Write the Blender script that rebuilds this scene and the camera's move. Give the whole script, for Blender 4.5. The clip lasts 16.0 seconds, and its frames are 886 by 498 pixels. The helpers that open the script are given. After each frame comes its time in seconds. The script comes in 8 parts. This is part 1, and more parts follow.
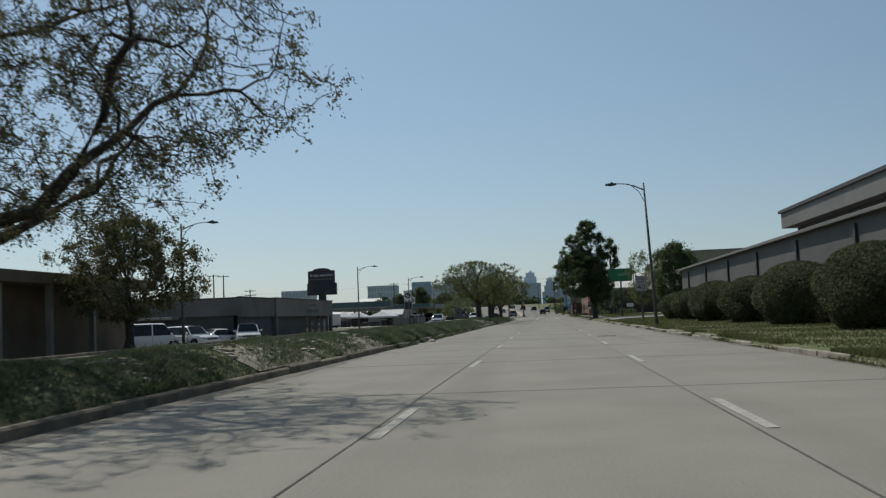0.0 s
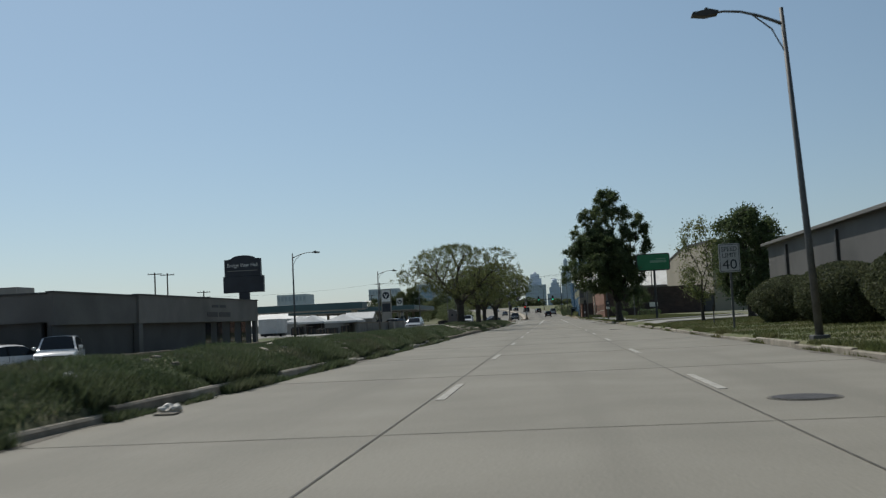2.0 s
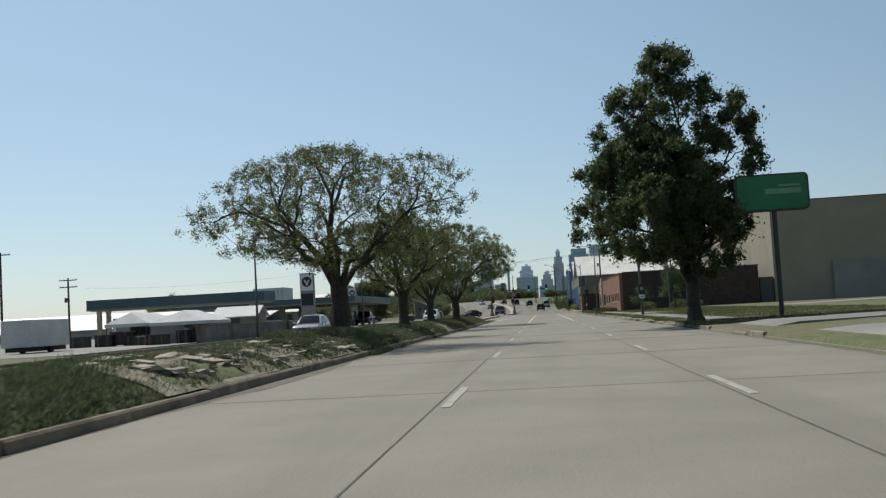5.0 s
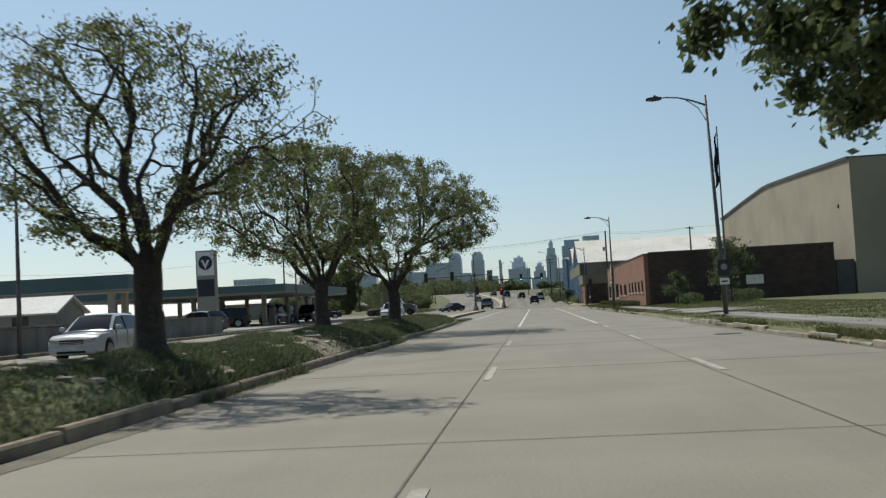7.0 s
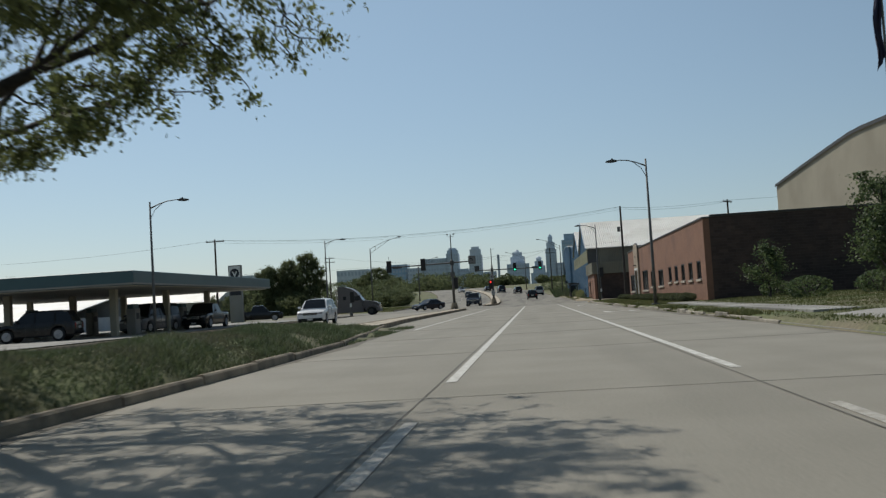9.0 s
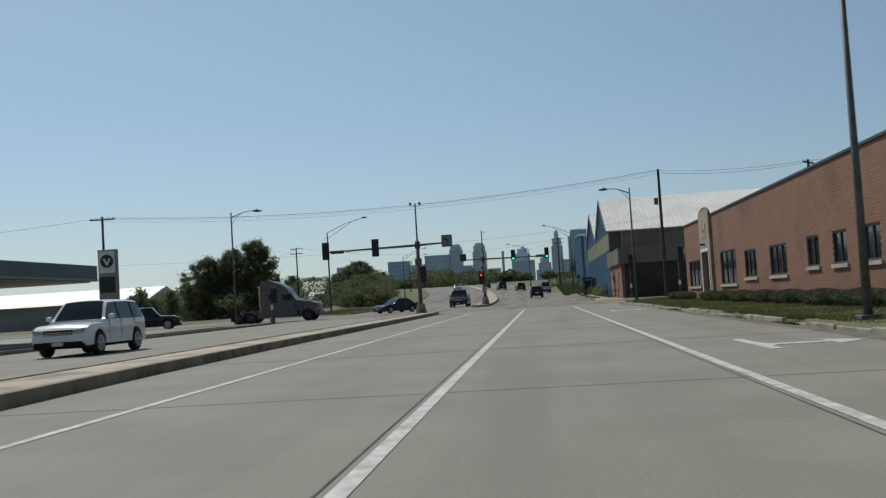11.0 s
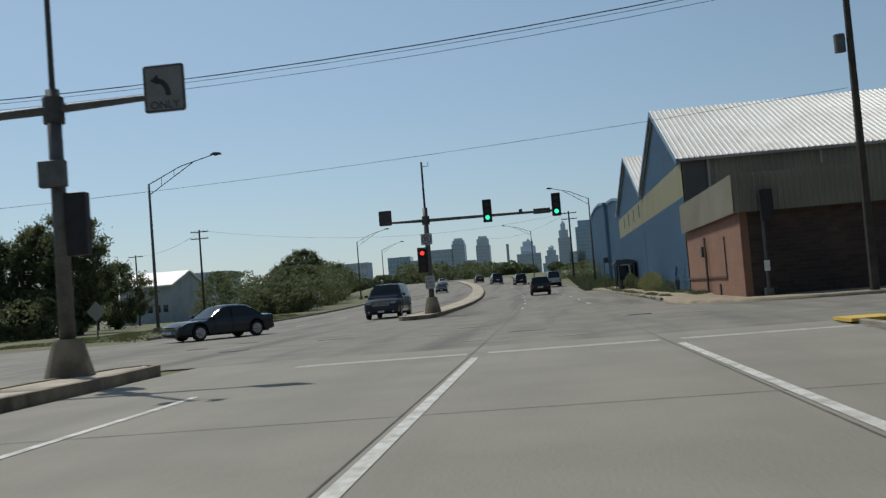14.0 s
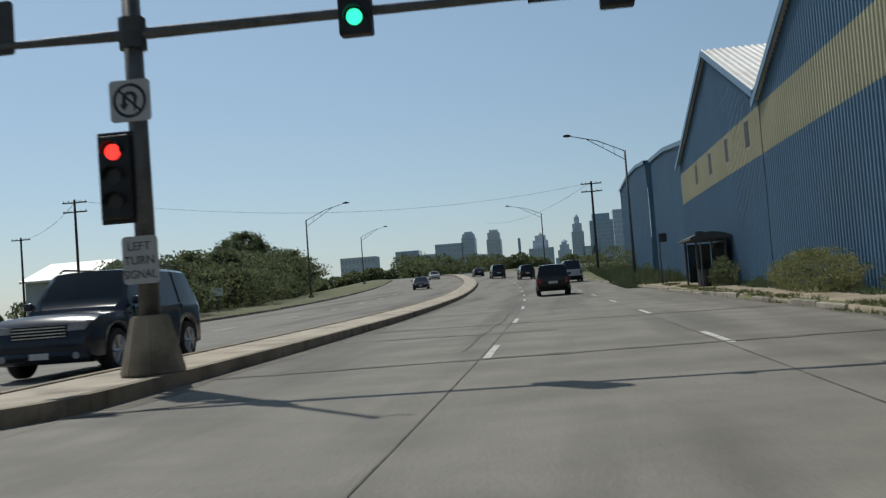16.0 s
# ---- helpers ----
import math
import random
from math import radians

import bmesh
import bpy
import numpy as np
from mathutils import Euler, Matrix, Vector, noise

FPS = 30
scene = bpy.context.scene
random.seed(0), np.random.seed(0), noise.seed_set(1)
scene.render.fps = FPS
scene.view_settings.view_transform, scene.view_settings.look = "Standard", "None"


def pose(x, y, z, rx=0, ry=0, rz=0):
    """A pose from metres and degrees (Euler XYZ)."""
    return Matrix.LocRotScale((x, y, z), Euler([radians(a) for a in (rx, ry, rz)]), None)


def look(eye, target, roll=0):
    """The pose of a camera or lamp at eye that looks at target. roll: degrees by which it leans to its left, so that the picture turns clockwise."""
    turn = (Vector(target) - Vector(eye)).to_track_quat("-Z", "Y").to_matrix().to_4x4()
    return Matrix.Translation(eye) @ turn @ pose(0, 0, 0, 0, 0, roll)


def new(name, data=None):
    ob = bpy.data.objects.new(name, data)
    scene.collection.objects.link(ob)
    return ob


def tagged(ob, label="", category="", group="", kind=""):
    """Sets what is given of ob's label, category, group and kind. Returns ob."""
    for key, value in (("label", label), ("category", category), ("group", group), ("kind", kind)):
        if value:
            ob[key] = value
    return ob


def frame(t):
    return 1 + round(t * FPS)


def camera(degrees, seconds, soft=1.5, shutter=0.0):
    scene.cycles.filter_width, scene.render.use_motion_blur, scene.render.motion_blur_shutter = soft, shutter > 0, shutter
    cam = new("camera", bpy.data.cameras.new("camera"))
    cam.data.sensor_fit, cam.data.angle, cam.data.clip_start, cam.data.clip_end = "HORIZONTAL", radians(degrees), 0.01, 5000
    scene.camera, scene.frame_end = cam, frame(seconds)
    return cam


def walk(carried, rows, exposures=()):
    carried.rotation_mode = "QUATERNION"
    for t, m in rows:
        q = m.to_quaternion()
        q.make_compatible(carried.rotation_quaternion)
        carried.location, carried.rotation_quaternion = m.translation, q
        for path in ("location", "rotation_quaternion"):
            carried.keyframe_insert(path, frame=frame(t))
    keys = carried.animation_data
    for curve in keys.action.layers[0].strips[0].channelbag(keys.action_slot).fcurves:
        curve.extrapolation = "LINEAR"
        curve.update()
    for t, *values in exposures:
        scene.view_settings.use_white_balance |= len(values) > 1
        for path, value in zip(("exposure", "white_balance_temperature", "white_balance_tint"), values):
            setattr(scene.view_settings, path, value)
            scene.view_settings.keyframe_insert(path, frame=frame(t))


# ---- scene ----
cam = camera(48.0, 16.0, soft=1.3, shutter=0.15)
PATH = [
    (0, (-0.024, -0.382, 1.104), (-0.223, 1.604, 1.24), -2.3),
    (0.5, (0.044, 7.763, 1.123), (-0.165, 9.749, 1.236), -2.5),
    (1, (-0.009, 15.865, 1.154), (-0.219, 17.85, 1.273), -3.1),
    (1.5, (-0.136, 23.821, 1.101), (-0.344, 25.806, 1.231), -3.1),
    (2, (-0.165, 31.837, 1.034), (-0.373, 33.821, 1.177), -2.8),
    (2.5, (-0.169, 40.071, 0.989), (-0.381, 42.055, 1.14), -2.9),
    (3, (-0.087, 48.377, 1.0), (-0.304, 50.359, 1.152), -2.9),
    (3.2, (-0.1, 51.655, 1.0), (-0.317, 53.638, 1.149), -2.9),
    (5.3, (-0.492, 85.741, 1.135), (-0.68, 87.728, 1.26), -3.1),
    (5.5, (-0.532, 88.956, 1.143), (-0.719, 90.943, 1.265), -3.0),
    (6, (-0.699, 97.018, 1.192), (-0.882, 99.006, 1.313), -3.0),
    (6.5, (-0.856, 105.134, 1.219), (-1.035, 107.123, 1.332), -2.9),
    (7, (-0.85, 113.329, 1.193), (-1.028, 115.318, 1.306), -3.0),
    (7.5, (-0.734, 121.621, 1.135), (-0.915, 123.61, 1.241), -3.1),
    (8, (-0.594, 130.004, 1.022), (-0.775, 131.993, 1.127), -3.2),
    (8.5, (-0.456, 138.441, 1.054), (-0.636, 140.43, 1.162), -4.1),
    (9, (-0.515, 147.153, 1.042), (-0.692, 149.142, 1.148), -3.5),
    (9.2, (-0.51, 150.686, 1.041), (-0.688, 152.676, 1.146), -3.4),
    (11.3, (-0.427, 187.843, 1.101), (-0.616, 189.832, 1.202), -3.5),
    (11.5, (-0.469, 191.487, 1.111), (-0.656, 193.476, 1.211), -3.5),
    (12, (-0.516, 200.723, 1.113), (-0.705, 202.712, 1.208), -3.2),
    (12.5, (-0.446, 209.989, 1.113), (-0.639, 211.977, 1.209), -3.3),
    (13, (-0.39, 219.258, 1.155), (-0.586, 221.246, 1.25), -3.2),
    (13.5, (-0.353, 228.811, 1.113), (-0.553, 230.799, 1.21), -4.0),
    (14, (-0.276, 238.384, 1.133), (-0.478, 240.372, 1.228), -4.6),
    (14.5, (-0.264, 247.971, 1.094), (-0.47, 249.958, 1.195), -4.6),
    (15, (-0.291, 257.506, 1.154), (-0.502, 259.492, 1.248), -4.3),
    (15.5, (-0.385, 267.246, 1.109), (-0.601, 269.232, 1.207), -4.4),
    (16, (-0.544, 277.109, 1.158), (-0.772, 279.094, 1.245), -4.3),
]
walk(cam, [(t, look(eye, target, roll)) for t, eye, target, roll in PATH],
     exposures=[(t, v, k, 9) for t, v, k in ((0.0, 0.03, 6600), (3.0, 0.06, 6620), (5.0, 0.31, 6750), (7.2, 0.36, 6850), (8.2, 0.25, 6850), (9.0, 0.1, 6740), (11.0, 0.04, 6540), (16.0, 0.06, 6540))])

# ---------------------------------------------------------------- light
SUN_AZ, SUN_EL = 40.0, 52.0   # degrees from straight ahead towards the left; height
world = bpy.data.worlds.new("world")
scene.world = world
world.use_nodes = True
wn = world.node_tree
sky = wn.nodes.new("ShaderNodeTexSky")
sky.sky_type = "NISHITA"
sky.sun_disc = False
sky.sun_elevation = radians(SUN_EL)
sky.sun_rotation = radians(-SUN_AZ)
sky.altitude = 200
sky.air_density, sky.dust_density, sky.ozone_density = 1.0, 0.7, 1.8
wn.nodes["Background"].inputs[1].default_value = 0.094
pale = wn.nodes.new("ShaderNodeMix")      # summer haze makes the sky milky and even
pale.data_type = "RGBA"
pale.inputs[0].default_value = 0.5
wn.links.new(sky.outputs[0], pale.inputs[6])
toward = wn.nodes.new("ShaderNodeTexCoord")      # the haze is brighter on the sun's side
glow = wn.nodes.new("ShaderNodeVectorMath")
glow.operation = "DOT_PRODUCT"
glow.inputs[1].default_value = (-math.sin(radians(SUN_AZ)), math.cos(radians(SUN_AZ)), 0)
wn.links.new(toward.outputs["Generated"], glow.inputs[0])
share = wn.nodes.new("ShaderNodeMapRange")
share.inputs[1].default_value, share.inputs[2].default_value = 0.0, 1.0
share.inputs[3].default_value, share.inputs[4].default_value = 0.42, 1.05
share.interpolation_type = "SMOOTHSTEP"
wn.links.new(glow.outputs["Value"], share.inputs[0])
haze = wn.nodes.new("ShaderNodeVectorMath")
haze.operation = "SCALE"
haze.inputs[0].default_value = (2.8, 4.3, 5.6)
wn.links.new(share.outputs[0], haze.inputs["Scale"])
wn.links.new(haze.outputs[0], pale.inputs[7])
wn.links.new(pale.outputs[2], wn.nodes["Background"].inputs[0])
sun_data = bpy.data.lights.new("sun", "SUN")
sun_data.energy, sun_data.angle, sun_data.color = 3.1, radians(0.6), (1.0, 0.97, 0.92)
sun = new("sun", sun_data)
sv = Vector((-math.sin(radians(SUN_AZ)) * math.cos(radians(SUN_EL)), math.cos(radians(SUN_AZ)) * math.cos(radians(SUN_EL)), math.sin(radians(SUN_EL))))
sun.matrix_world = look(sv * 100, (0, 0, 0))
scene.view_settings.exposure = 0.0


# ---------------------------------------------------------------- materials
def mat(name, a, b=None, scale=4.0, rough=0.8, metal=0.0, bump=0.0, fine=60.0, spread=0.12, stain=None, stain_scale=0.35, island=0.0, obj=0.0, spec=0.4, thin=0.0, streak=0.0):
    """Two colours mixed by noise at two scales, optional stains, per-object or per-island variation and fine relief."""
    m = bpy.data.materials.new(name)
    m.use_nodes = True
    n, l = m.node_tree.nodes, m.node_tree.links
    p = n["Principled BSDF"]
    b = b or tuple(c * 0.8 for c in a)
    tc = n.new("ShaderNodeTexCoord")
    big = n.new("ShaderNodeTexNoise")
    big.inputs["Scale"].default_value, big.inputs["Detail"].default_value = scale, 6
    l.new(tc.outputs["Object"], big.inputs["Vector"])
    ramp = n.new("ShaderNodeMapRange")
    ramp.inputs[1].default_value, ramp.inputs[2].default_value = 0.35, 0.65
    l.new(big.outputs["Fac"], ramp.inputs[0])
    mix = n.new("ShaderNodeMix")
    mix.data_type = "RGBA"
    mix.inputs[6].default_value, mix.inputs[7].default_value = (*a, 1), (*b, 1)
    l.new(ramp.outputs[0], mix.inputs[0])
    colour = mix.outputs[2]
    if stain:
        st = n.new("ShaderNodeTexNoise")
        st.inputs["Scale"].default_value, st.inputs["Detail"].default_value = stain_scale, 8
        if streak:           # wheels draw the stains out along the lane
            mp = n.new("ShaderNodeMapping")
            mp.inputs["Scale"].default_value = (1.0, streak, 1.0)
            l.new(tc.outputs["Object"], mp.inputs["Vector"])
            l.new(mp.outputs[0], st.inputs["Vector"])
        else:
            l.new(tc.outputs["Object"], st.inputs["Vector"])
        sr = n.new("ShaderNodeMapRange")
        sr.inputs[1].default_value, sr.inputs[2].default_value = 0.5, 0.72
        l.new(st.outputs["Fac"], sr.inputs[0])
        sm = n.new("ShaderNodeMix")
        sm.data_type = "RGBA"
        sm.inputs[7].default_value = (*stain, 1)
        l.new(sr.outputs[0], sm.inputs[0])
        l.new(colour, sm.inputs[6])
        colour = sm.outputs[2]
    gr = n.new("ShaderNodeTexNoise")
    gr.inputs["Scale"].default_value, gr.inputs["Detail"].default_value = fine, 4
    l.new(tc.outputs["Object"], gr.inputs["Vector"])
    hsv = n.new("ShaderNodeHueSaturation")
    vr = n.new("ShaderNodeMapRange")
    vr.inputs[1].default_value, vr.inputs[2].default_value = 0.3, 0.7
    vr.inputs[3].default_value, vr.inputs[4].default_value = 1 - spread, 1 + spread
    l.new(gr.outputs["Fac"], vr.inputs[0])
    value = vr.outputs[0]
    if island or obj:
        src = n.new("ShaderNodeNewGeometry").outputs["Random Per Island"] if island else n.new("ShaderNodeObjectInfo").outputs["Random"]
        k = island or obj
        ir = n.new("ShaderNodeMapRange")
        ir.inputs[3].default_value, ir.inputs[4].default_value = 1 - k, 1 + k
        l.new(src, ir.inputs[0])
        mu = n.new("ShaderNodeMath")
        mu.operation = "MULTIPLY"
        l.new(value, mu.inputs[0])
        l.new(ir.outputs[0], mu.inputs[1])
        value = mu.outputs[0]
    l.new(value, hsv.inputs["Value"])
    l.new(colour, hsv.inputs["Color"])
    l.new(hsv.outputs[0], p.inputs["Base Color"])
    p.inputs["Roughness"].default_value, p.inputs["Metallic"].default_value = rough, metal
    p.inputs["Specular IOR Level"].default_value = spec
    if bump:
        bp = n.new("ShaderNodeBump")
        bp.inputs["Strength"].default_value, bp.inputs["Distance"].default_value = bump, 0.02
        l.new(gr.outputs["Fac"], bp.inputs["Height"])
        l.new(bp.outputs[0], p.inputs["Normal"])
    if thin:                 # leaves let some light through
        tr = n.new("ShaderNodeBsdfTranslucent")
        l.new(hsv.outputs[0], tr.inputs["Color"])
        sh = n.new("ShaderNodeMixShader")
        sh.inputs[0].default_value = thin
        l.new(p.outputs[0], sh.inputs[1])
        l.new(tr.outputs[0], sh.inputs[2])
        l.new(sh.outputs[0], n["Material Output"].inputs["Surface"])
    return m


def glass_mat(name, tint=(0.02, 0.025, 0.03), rough=0.06):
    """Dark glazing in front of an unlit inside."""
    m = bpy.data.materials.new(name)
    m.use_nodes = True
    p = m.node_tree.nodes["Principled BSDF"]
    p.inputs["Base Color"].default_value = (*tint, 1)
    p.inputs["Roughness"].default_value = rough
    p.inputs["Specular IOR Level"].default_value = 0.6
    return m


def glow_mat(name, colour, power):
    m = bpy.data.materials.new(name)
    m.use_nodes = True
    p = m.node_tree.nodes["Principled BSDF"]
    p.inputs["Base Color"].default_value = (*[c * 0.5 for c in colour], 1)
    p.inputs["Emission Color"].default_value = (*colour, 1)
    p.inputs["Emission Strength"].default_value = power
    return m


M = {}
M["meter_blue"] = mat("meter_blue", (0.03, 0.07, 0.12), (0.02, 0.045, 0.08), 6.0, 0.55, bump=0.1)
M["pavement_dirt"] = mat("pavement_dirt", (0.34, 0.28, 0.2), (0.27, 0.23, 0.17), 1.2, 0.95, bump=0.35, fine=30, spread=0.2, stain=(0.2, 0.17, 0.11), stain_scale=0.9, spec=0.15)
M["concrete_road"] = mat("concrete_road", (0.25, 0.232, 0.19), (0.213, 0.198, 0.161), 0.5, 0.82, bump=0.25, fine=35, spread=0.12, stain=(0.195, 0.181, 0.147), stain_scale=0.7, streak=0.05, spec=0.25)
M["old_road"] = mat("old_road", (0.222, 0.206, 0.17), (0.166, 0.154, 0.127), 0.7, 0.82, bump=0.3, fine=35, spread=0.14, stain=(0.098, 0.091, 0.077), stain_scale=0.55, streak=0.07, spec=0.25)
M["lot"] = mat("lot", (0.29, 0.28, 0.25), (0.21, 0.20, 0.18), 0.25, 0.9, bump=0.2, fine=20, stain=(0.16, 0.15, 0.13), stain_scale=0.1)
M["kerb"] = mat("kerb", (0.275, 0.228, 0.162), (0.17, 0.138, 0.095), 1.5, 0.9, bump=0.4, fine=40, stain=(0.088, 0.073, 0.053), stain_scale=1.4, obj=0.12)
M["kerb_pale"] = mat("kerb_pale", (0.33, 0.295, 0.235), (0.22, 0.195, 0.15), 1.5, 0.9, bump=0.4, fine=40, stain=(0.12, 0.105, 0.08), stain_scale=1.2, obj=0.18)
M["median_paving"] = mat("median_paving", (0.44, 0.38, 0.29), (0.34, 0.29, 0.22), 1.2, 0.9, bump=0.3, fine=30, stain=(0.2, 0.17, 0.13), stain_scale=0.6, obj=0.08)
M["joint"] = mat("joint", (0.09, 0.085, 0.07), (0.15, 0.14, 0.12), 3, 0.95)
M["joint_faint"] = mat("joint_faint", (0.258, 0.24, 0.196), (0.215, 0.2, 0.165), 0.6, 0.95, fine=8, spread=0.2)
M["paint_worn"] = mat("paint_worn", (0.40, 0.38, 0.33), (0.31, 0.29, 0.25), 6, 0.8, fine=18, spread=0.2, stain=(0.27, 0.25, 0.21), stain_scale=3.0)
M["paint_white"] = mat("paint_white", (0.58, 0.57, 0.52), (0.40, 0.38, 0.33), 5, 0.7, fine=18, spread=0.2, stain=(0.33, 0.31, 0.26), stain_scale=2.5)
M["paint_yellow"] = mat("paint_yellow", (0.65, 0.42, 0.06), (0.5, 0.33, 0.06), 5, 0.7, fine=18, spread=0.2)
M["iron"] = mat("iron", (0.06, 0.055, 0.05), (0.10, 0.09, 0.08), 8, 0.6, metal=0.6, bump=0.3)
M["ground"] = mat("ground", (0.085, 0.11, 0.035), (0.13, 0.12, 0.06), 0.35, 0.95, bump=0.8, fine=9, spread=0.35, stain=(0.17, 0.14, 0.095), stain_scale=0.12)
M["weeds"] = mat("weeds", (0.075, 0.105, 0.05), (0.105, 0.128, 0.066), 0.4, 0.8, fine=3, spread=0.2, stain=(0.125, 0.128, 0.08), stain_scale=0.5, island=0.3, spec=0.2, thin=0.3)
M["lawn"] = mat("lawn", (0.105, 0.128, 0.046), (0.15, 0.148, 0.066), 0.4, 0.8, fine=3, spread=0.2, island=0.3, spec=0.2, thin=0.3)
M["rubble"] = mat("rubble", (0.42, 0.37, 0.29), (0.27, 0.235, 0.185), 3, 0.95, bump=0.4, fine=40, obj=0.2)
M["bark"] = mat("bark", (0.042, 0.036, 0.03), (0.07, 0.06, 0.05), 6, 0.95, bump=0.9, fine=25, spread=0.3)
M["leaf_locust"] = mat("leaf_locust", (0.108, 0.132, 0.05), (0.162, 0.176, 0.067), 0.6, 0.6, fine=2, island=0.4, spec=0.3, thin=0.55)
M["leaf_dry"] = mat("leaf_dry", (0.125, 0.112, 0.058), (0.095, 0.105, 0.045), 0.6, 0.7, fine=2, island=0.4, spec=0.2, thin=0.4)
M["leaf_dark"] = mat("leaf_dark", (0.07, 0.1, 0.045), (0.112, 0.145, 0.06), 0.6, 0.5, fine=2, island=0.4, spec=0.3, thin=0.5)
M["leaf_far"] = mat("leaf_far", (0.1, 0.124, 0.06), (0.145, 0.163, 0.08), 0.2, 0.7, fine=1, island=0.35, spec=0.2, thin=0.5)
M["hedge"] = mat("hedge", (0.068, 0.08, 0.042), (0.105, 0.115, 0.06), 0.8, 0.7, fine=3, island=0.4, spec=0.2, thin=0.4)
M["galv"] = mat("galv", (0.135, 0.135, 0.13), (0.095, 0.095, 0.09), 3, 0.6, metal=0.5, fine=20)
M["dark_steel"] = mat("dark_steel", (0.05, 0.05, 0.048), (0.075, 0.07, 0.065), 3, 0.6, metal=0.3, fine=20)
M["wood_pole"] = mat("wood_pole", (0.068, 0.056, 0.045), (0.042, 0.036, 0.03), 2, 0.95, fine=30, spread=0.3, bump=0.4)
M["black"] = mat("black", (0.012, 0.012, 0.012), (0.02, 0.02, 0.02), 5, 0.6)
M["rubber"] = mat("rubber", (0.015, 0.015, 0.015), (0.025, 0.024, 0.023), 9, 0.85)
M["glass"] = glass_mat("glass")
M["glass"].node_tree.nodes["Principled BSDF"].inputs["Specular IOR Level"].default_value = 0.35
# greyer copies of white: shade on plates facing away from the sun
M["sign_backlit"] = mat("sign_backlit", (0.19, 0.19, 0.185), (0.16, 0.16, 0.155), 3, 0.6, stain=(0.13, 0.13, 0.125), stain_scale=2.0)
M["sign_dull"] = mat("sign_dull", (0.44, 0.44, 0.43), (0.38, 0.38, 0.365), 3, 0.6)
M["sign_white"] = mat("sign_white", (0.72, 0.72, 0.70), (0.6, 0.6, 0.57), 3, 0.5)
M["sign_black"] = mat("sign_black", (0.02, 0.02, 0.022), (0.03, 0.03, 0.03), 3, 0.5)
M["sign_green"] = mat("sign_green", (0.012, 0.14, 0.055), (0.02, 0.17, 0.07), 1, 0.4)
M["sign_dark"] = mat("sign_dark", (0.03, 0.035, 0.045), (0.02, 0.022, 0.028), 1, 0.5)
M["red_light"] = glow_mat("red_light", (1.0, 0.04, 0.03), 1.7)
M["green_light"] = glow_mat("green_light", (0.04, 1.0, 0.55), 1.3)
M["lens_off"] = mat("lens_off", (0.03, 0.02, 0.015), (0.02, 0.02, 0.015), 5, 0.3)
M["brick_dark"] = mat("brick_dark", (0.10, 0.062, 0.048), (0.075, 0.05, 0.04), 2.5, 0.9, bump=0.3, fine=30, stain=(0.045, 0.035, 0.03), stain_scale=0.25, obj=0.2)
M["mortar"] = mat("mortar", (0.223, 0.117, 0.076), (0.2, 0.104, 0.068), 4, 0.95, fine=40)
# mortar for the side walls, with their shade in the colour
M["mortar_shaded"] = mat("mortar_shaded", (0.09, 0.07, 0.06), (0.07, 0.055, 0.045), 4, 0.95, fine=40)
M["limestone"] = mat("limestone", (0.46, 0.40, 0.31), (0.38, 0.33, 0.26), 2, 0.85, bump=0.2, stain=(0.28, 0.24, 0.19), stain_scale=0.8)
M["stucco_beige"] = mat("stucco_beige", (0.30, 0.27, 0.205), (0.27, 0.243, 0.185), 0.4, 0.9, bump=0.15, fine=50, spread=0.06, stain=(0.225, 0.2, 0.15), stain_scale=0.15)
M["warehouse_grey"] = mat("warehouse_grey", (0.105, 0.101, 0.094), (0.088, 0.085, 0.08), 0.5, 0.75, fine=20, spread=0.08, stain=(0.07, 0.068, 0.062), stain_scale=0.3)
M["warehouse_pale"] = mat("warehouse_pale", (0.155, 0.15, 0.138), (0.135, 0.13, 0.12), 0.5, 0.7, fine=20, spread=0.06, stain=(0.105, 0.1, 0.09), stain_scale=0.3)
M["dirt"] = mat("dirt", (0.23, 0.2, 0.145), (0.15, 0.138, 0.09), 2.2, 0.95, bump=0.9, fine=14, spread=0.35, stain=(0.32, 0.28, 0.21), stain_scale=3.0)
M["gutter_dirt"] = mat("gutter_dirt", (0.17, 0.155, 0.12), (0.22, 0.20, 0.16), 1.2, 0.95, bump=0.6, fine=25, spread=0.3, stain=(0.10, 0.09, 0.07), stain_scale=1.5)
M["leaf_light"] = mat("leaf_light", (0.165, 0.18, 0.075), (0.215, 0.215, 0.095), 0.8, 0.7, fine=3, island=0.35, spec=0.2, thin=0.4)
M["pink_stone"] = mat("pink_stone", (0.36, 0.29, 0.215), (0.3, 0.24, 0.18), 1.4, 0.9, bump=0.15, fine=25, stain=(0.24, 0.19, 0.14), stain_scale=0.8)
# panel beige darkened: the side walls' shade is put into the colour
M["shed_side_shaded"] = mat("shed_side_shaded", (0.215, 0.20, 0.15), (0.18, 0.167, 0.127), 0.4, 0.65, fine=20, spread=0.06, stain=(0.14, 0.13, 0.10), stain_scale=0.25)
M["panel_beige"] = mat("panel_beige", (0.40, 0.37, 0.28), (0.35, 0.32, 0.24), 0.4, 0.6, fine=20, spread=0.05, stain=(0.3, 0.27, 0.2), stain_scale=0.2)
M["panel_grey"] = mat("panel_grey", (0.27, 0.26, 0.235), (0.235, 0.225, 0.2), 0.6, 0.7, fine=20, spread=0.06, stain=(0.2, 0.19, 0.17), stain_scale=0.25)
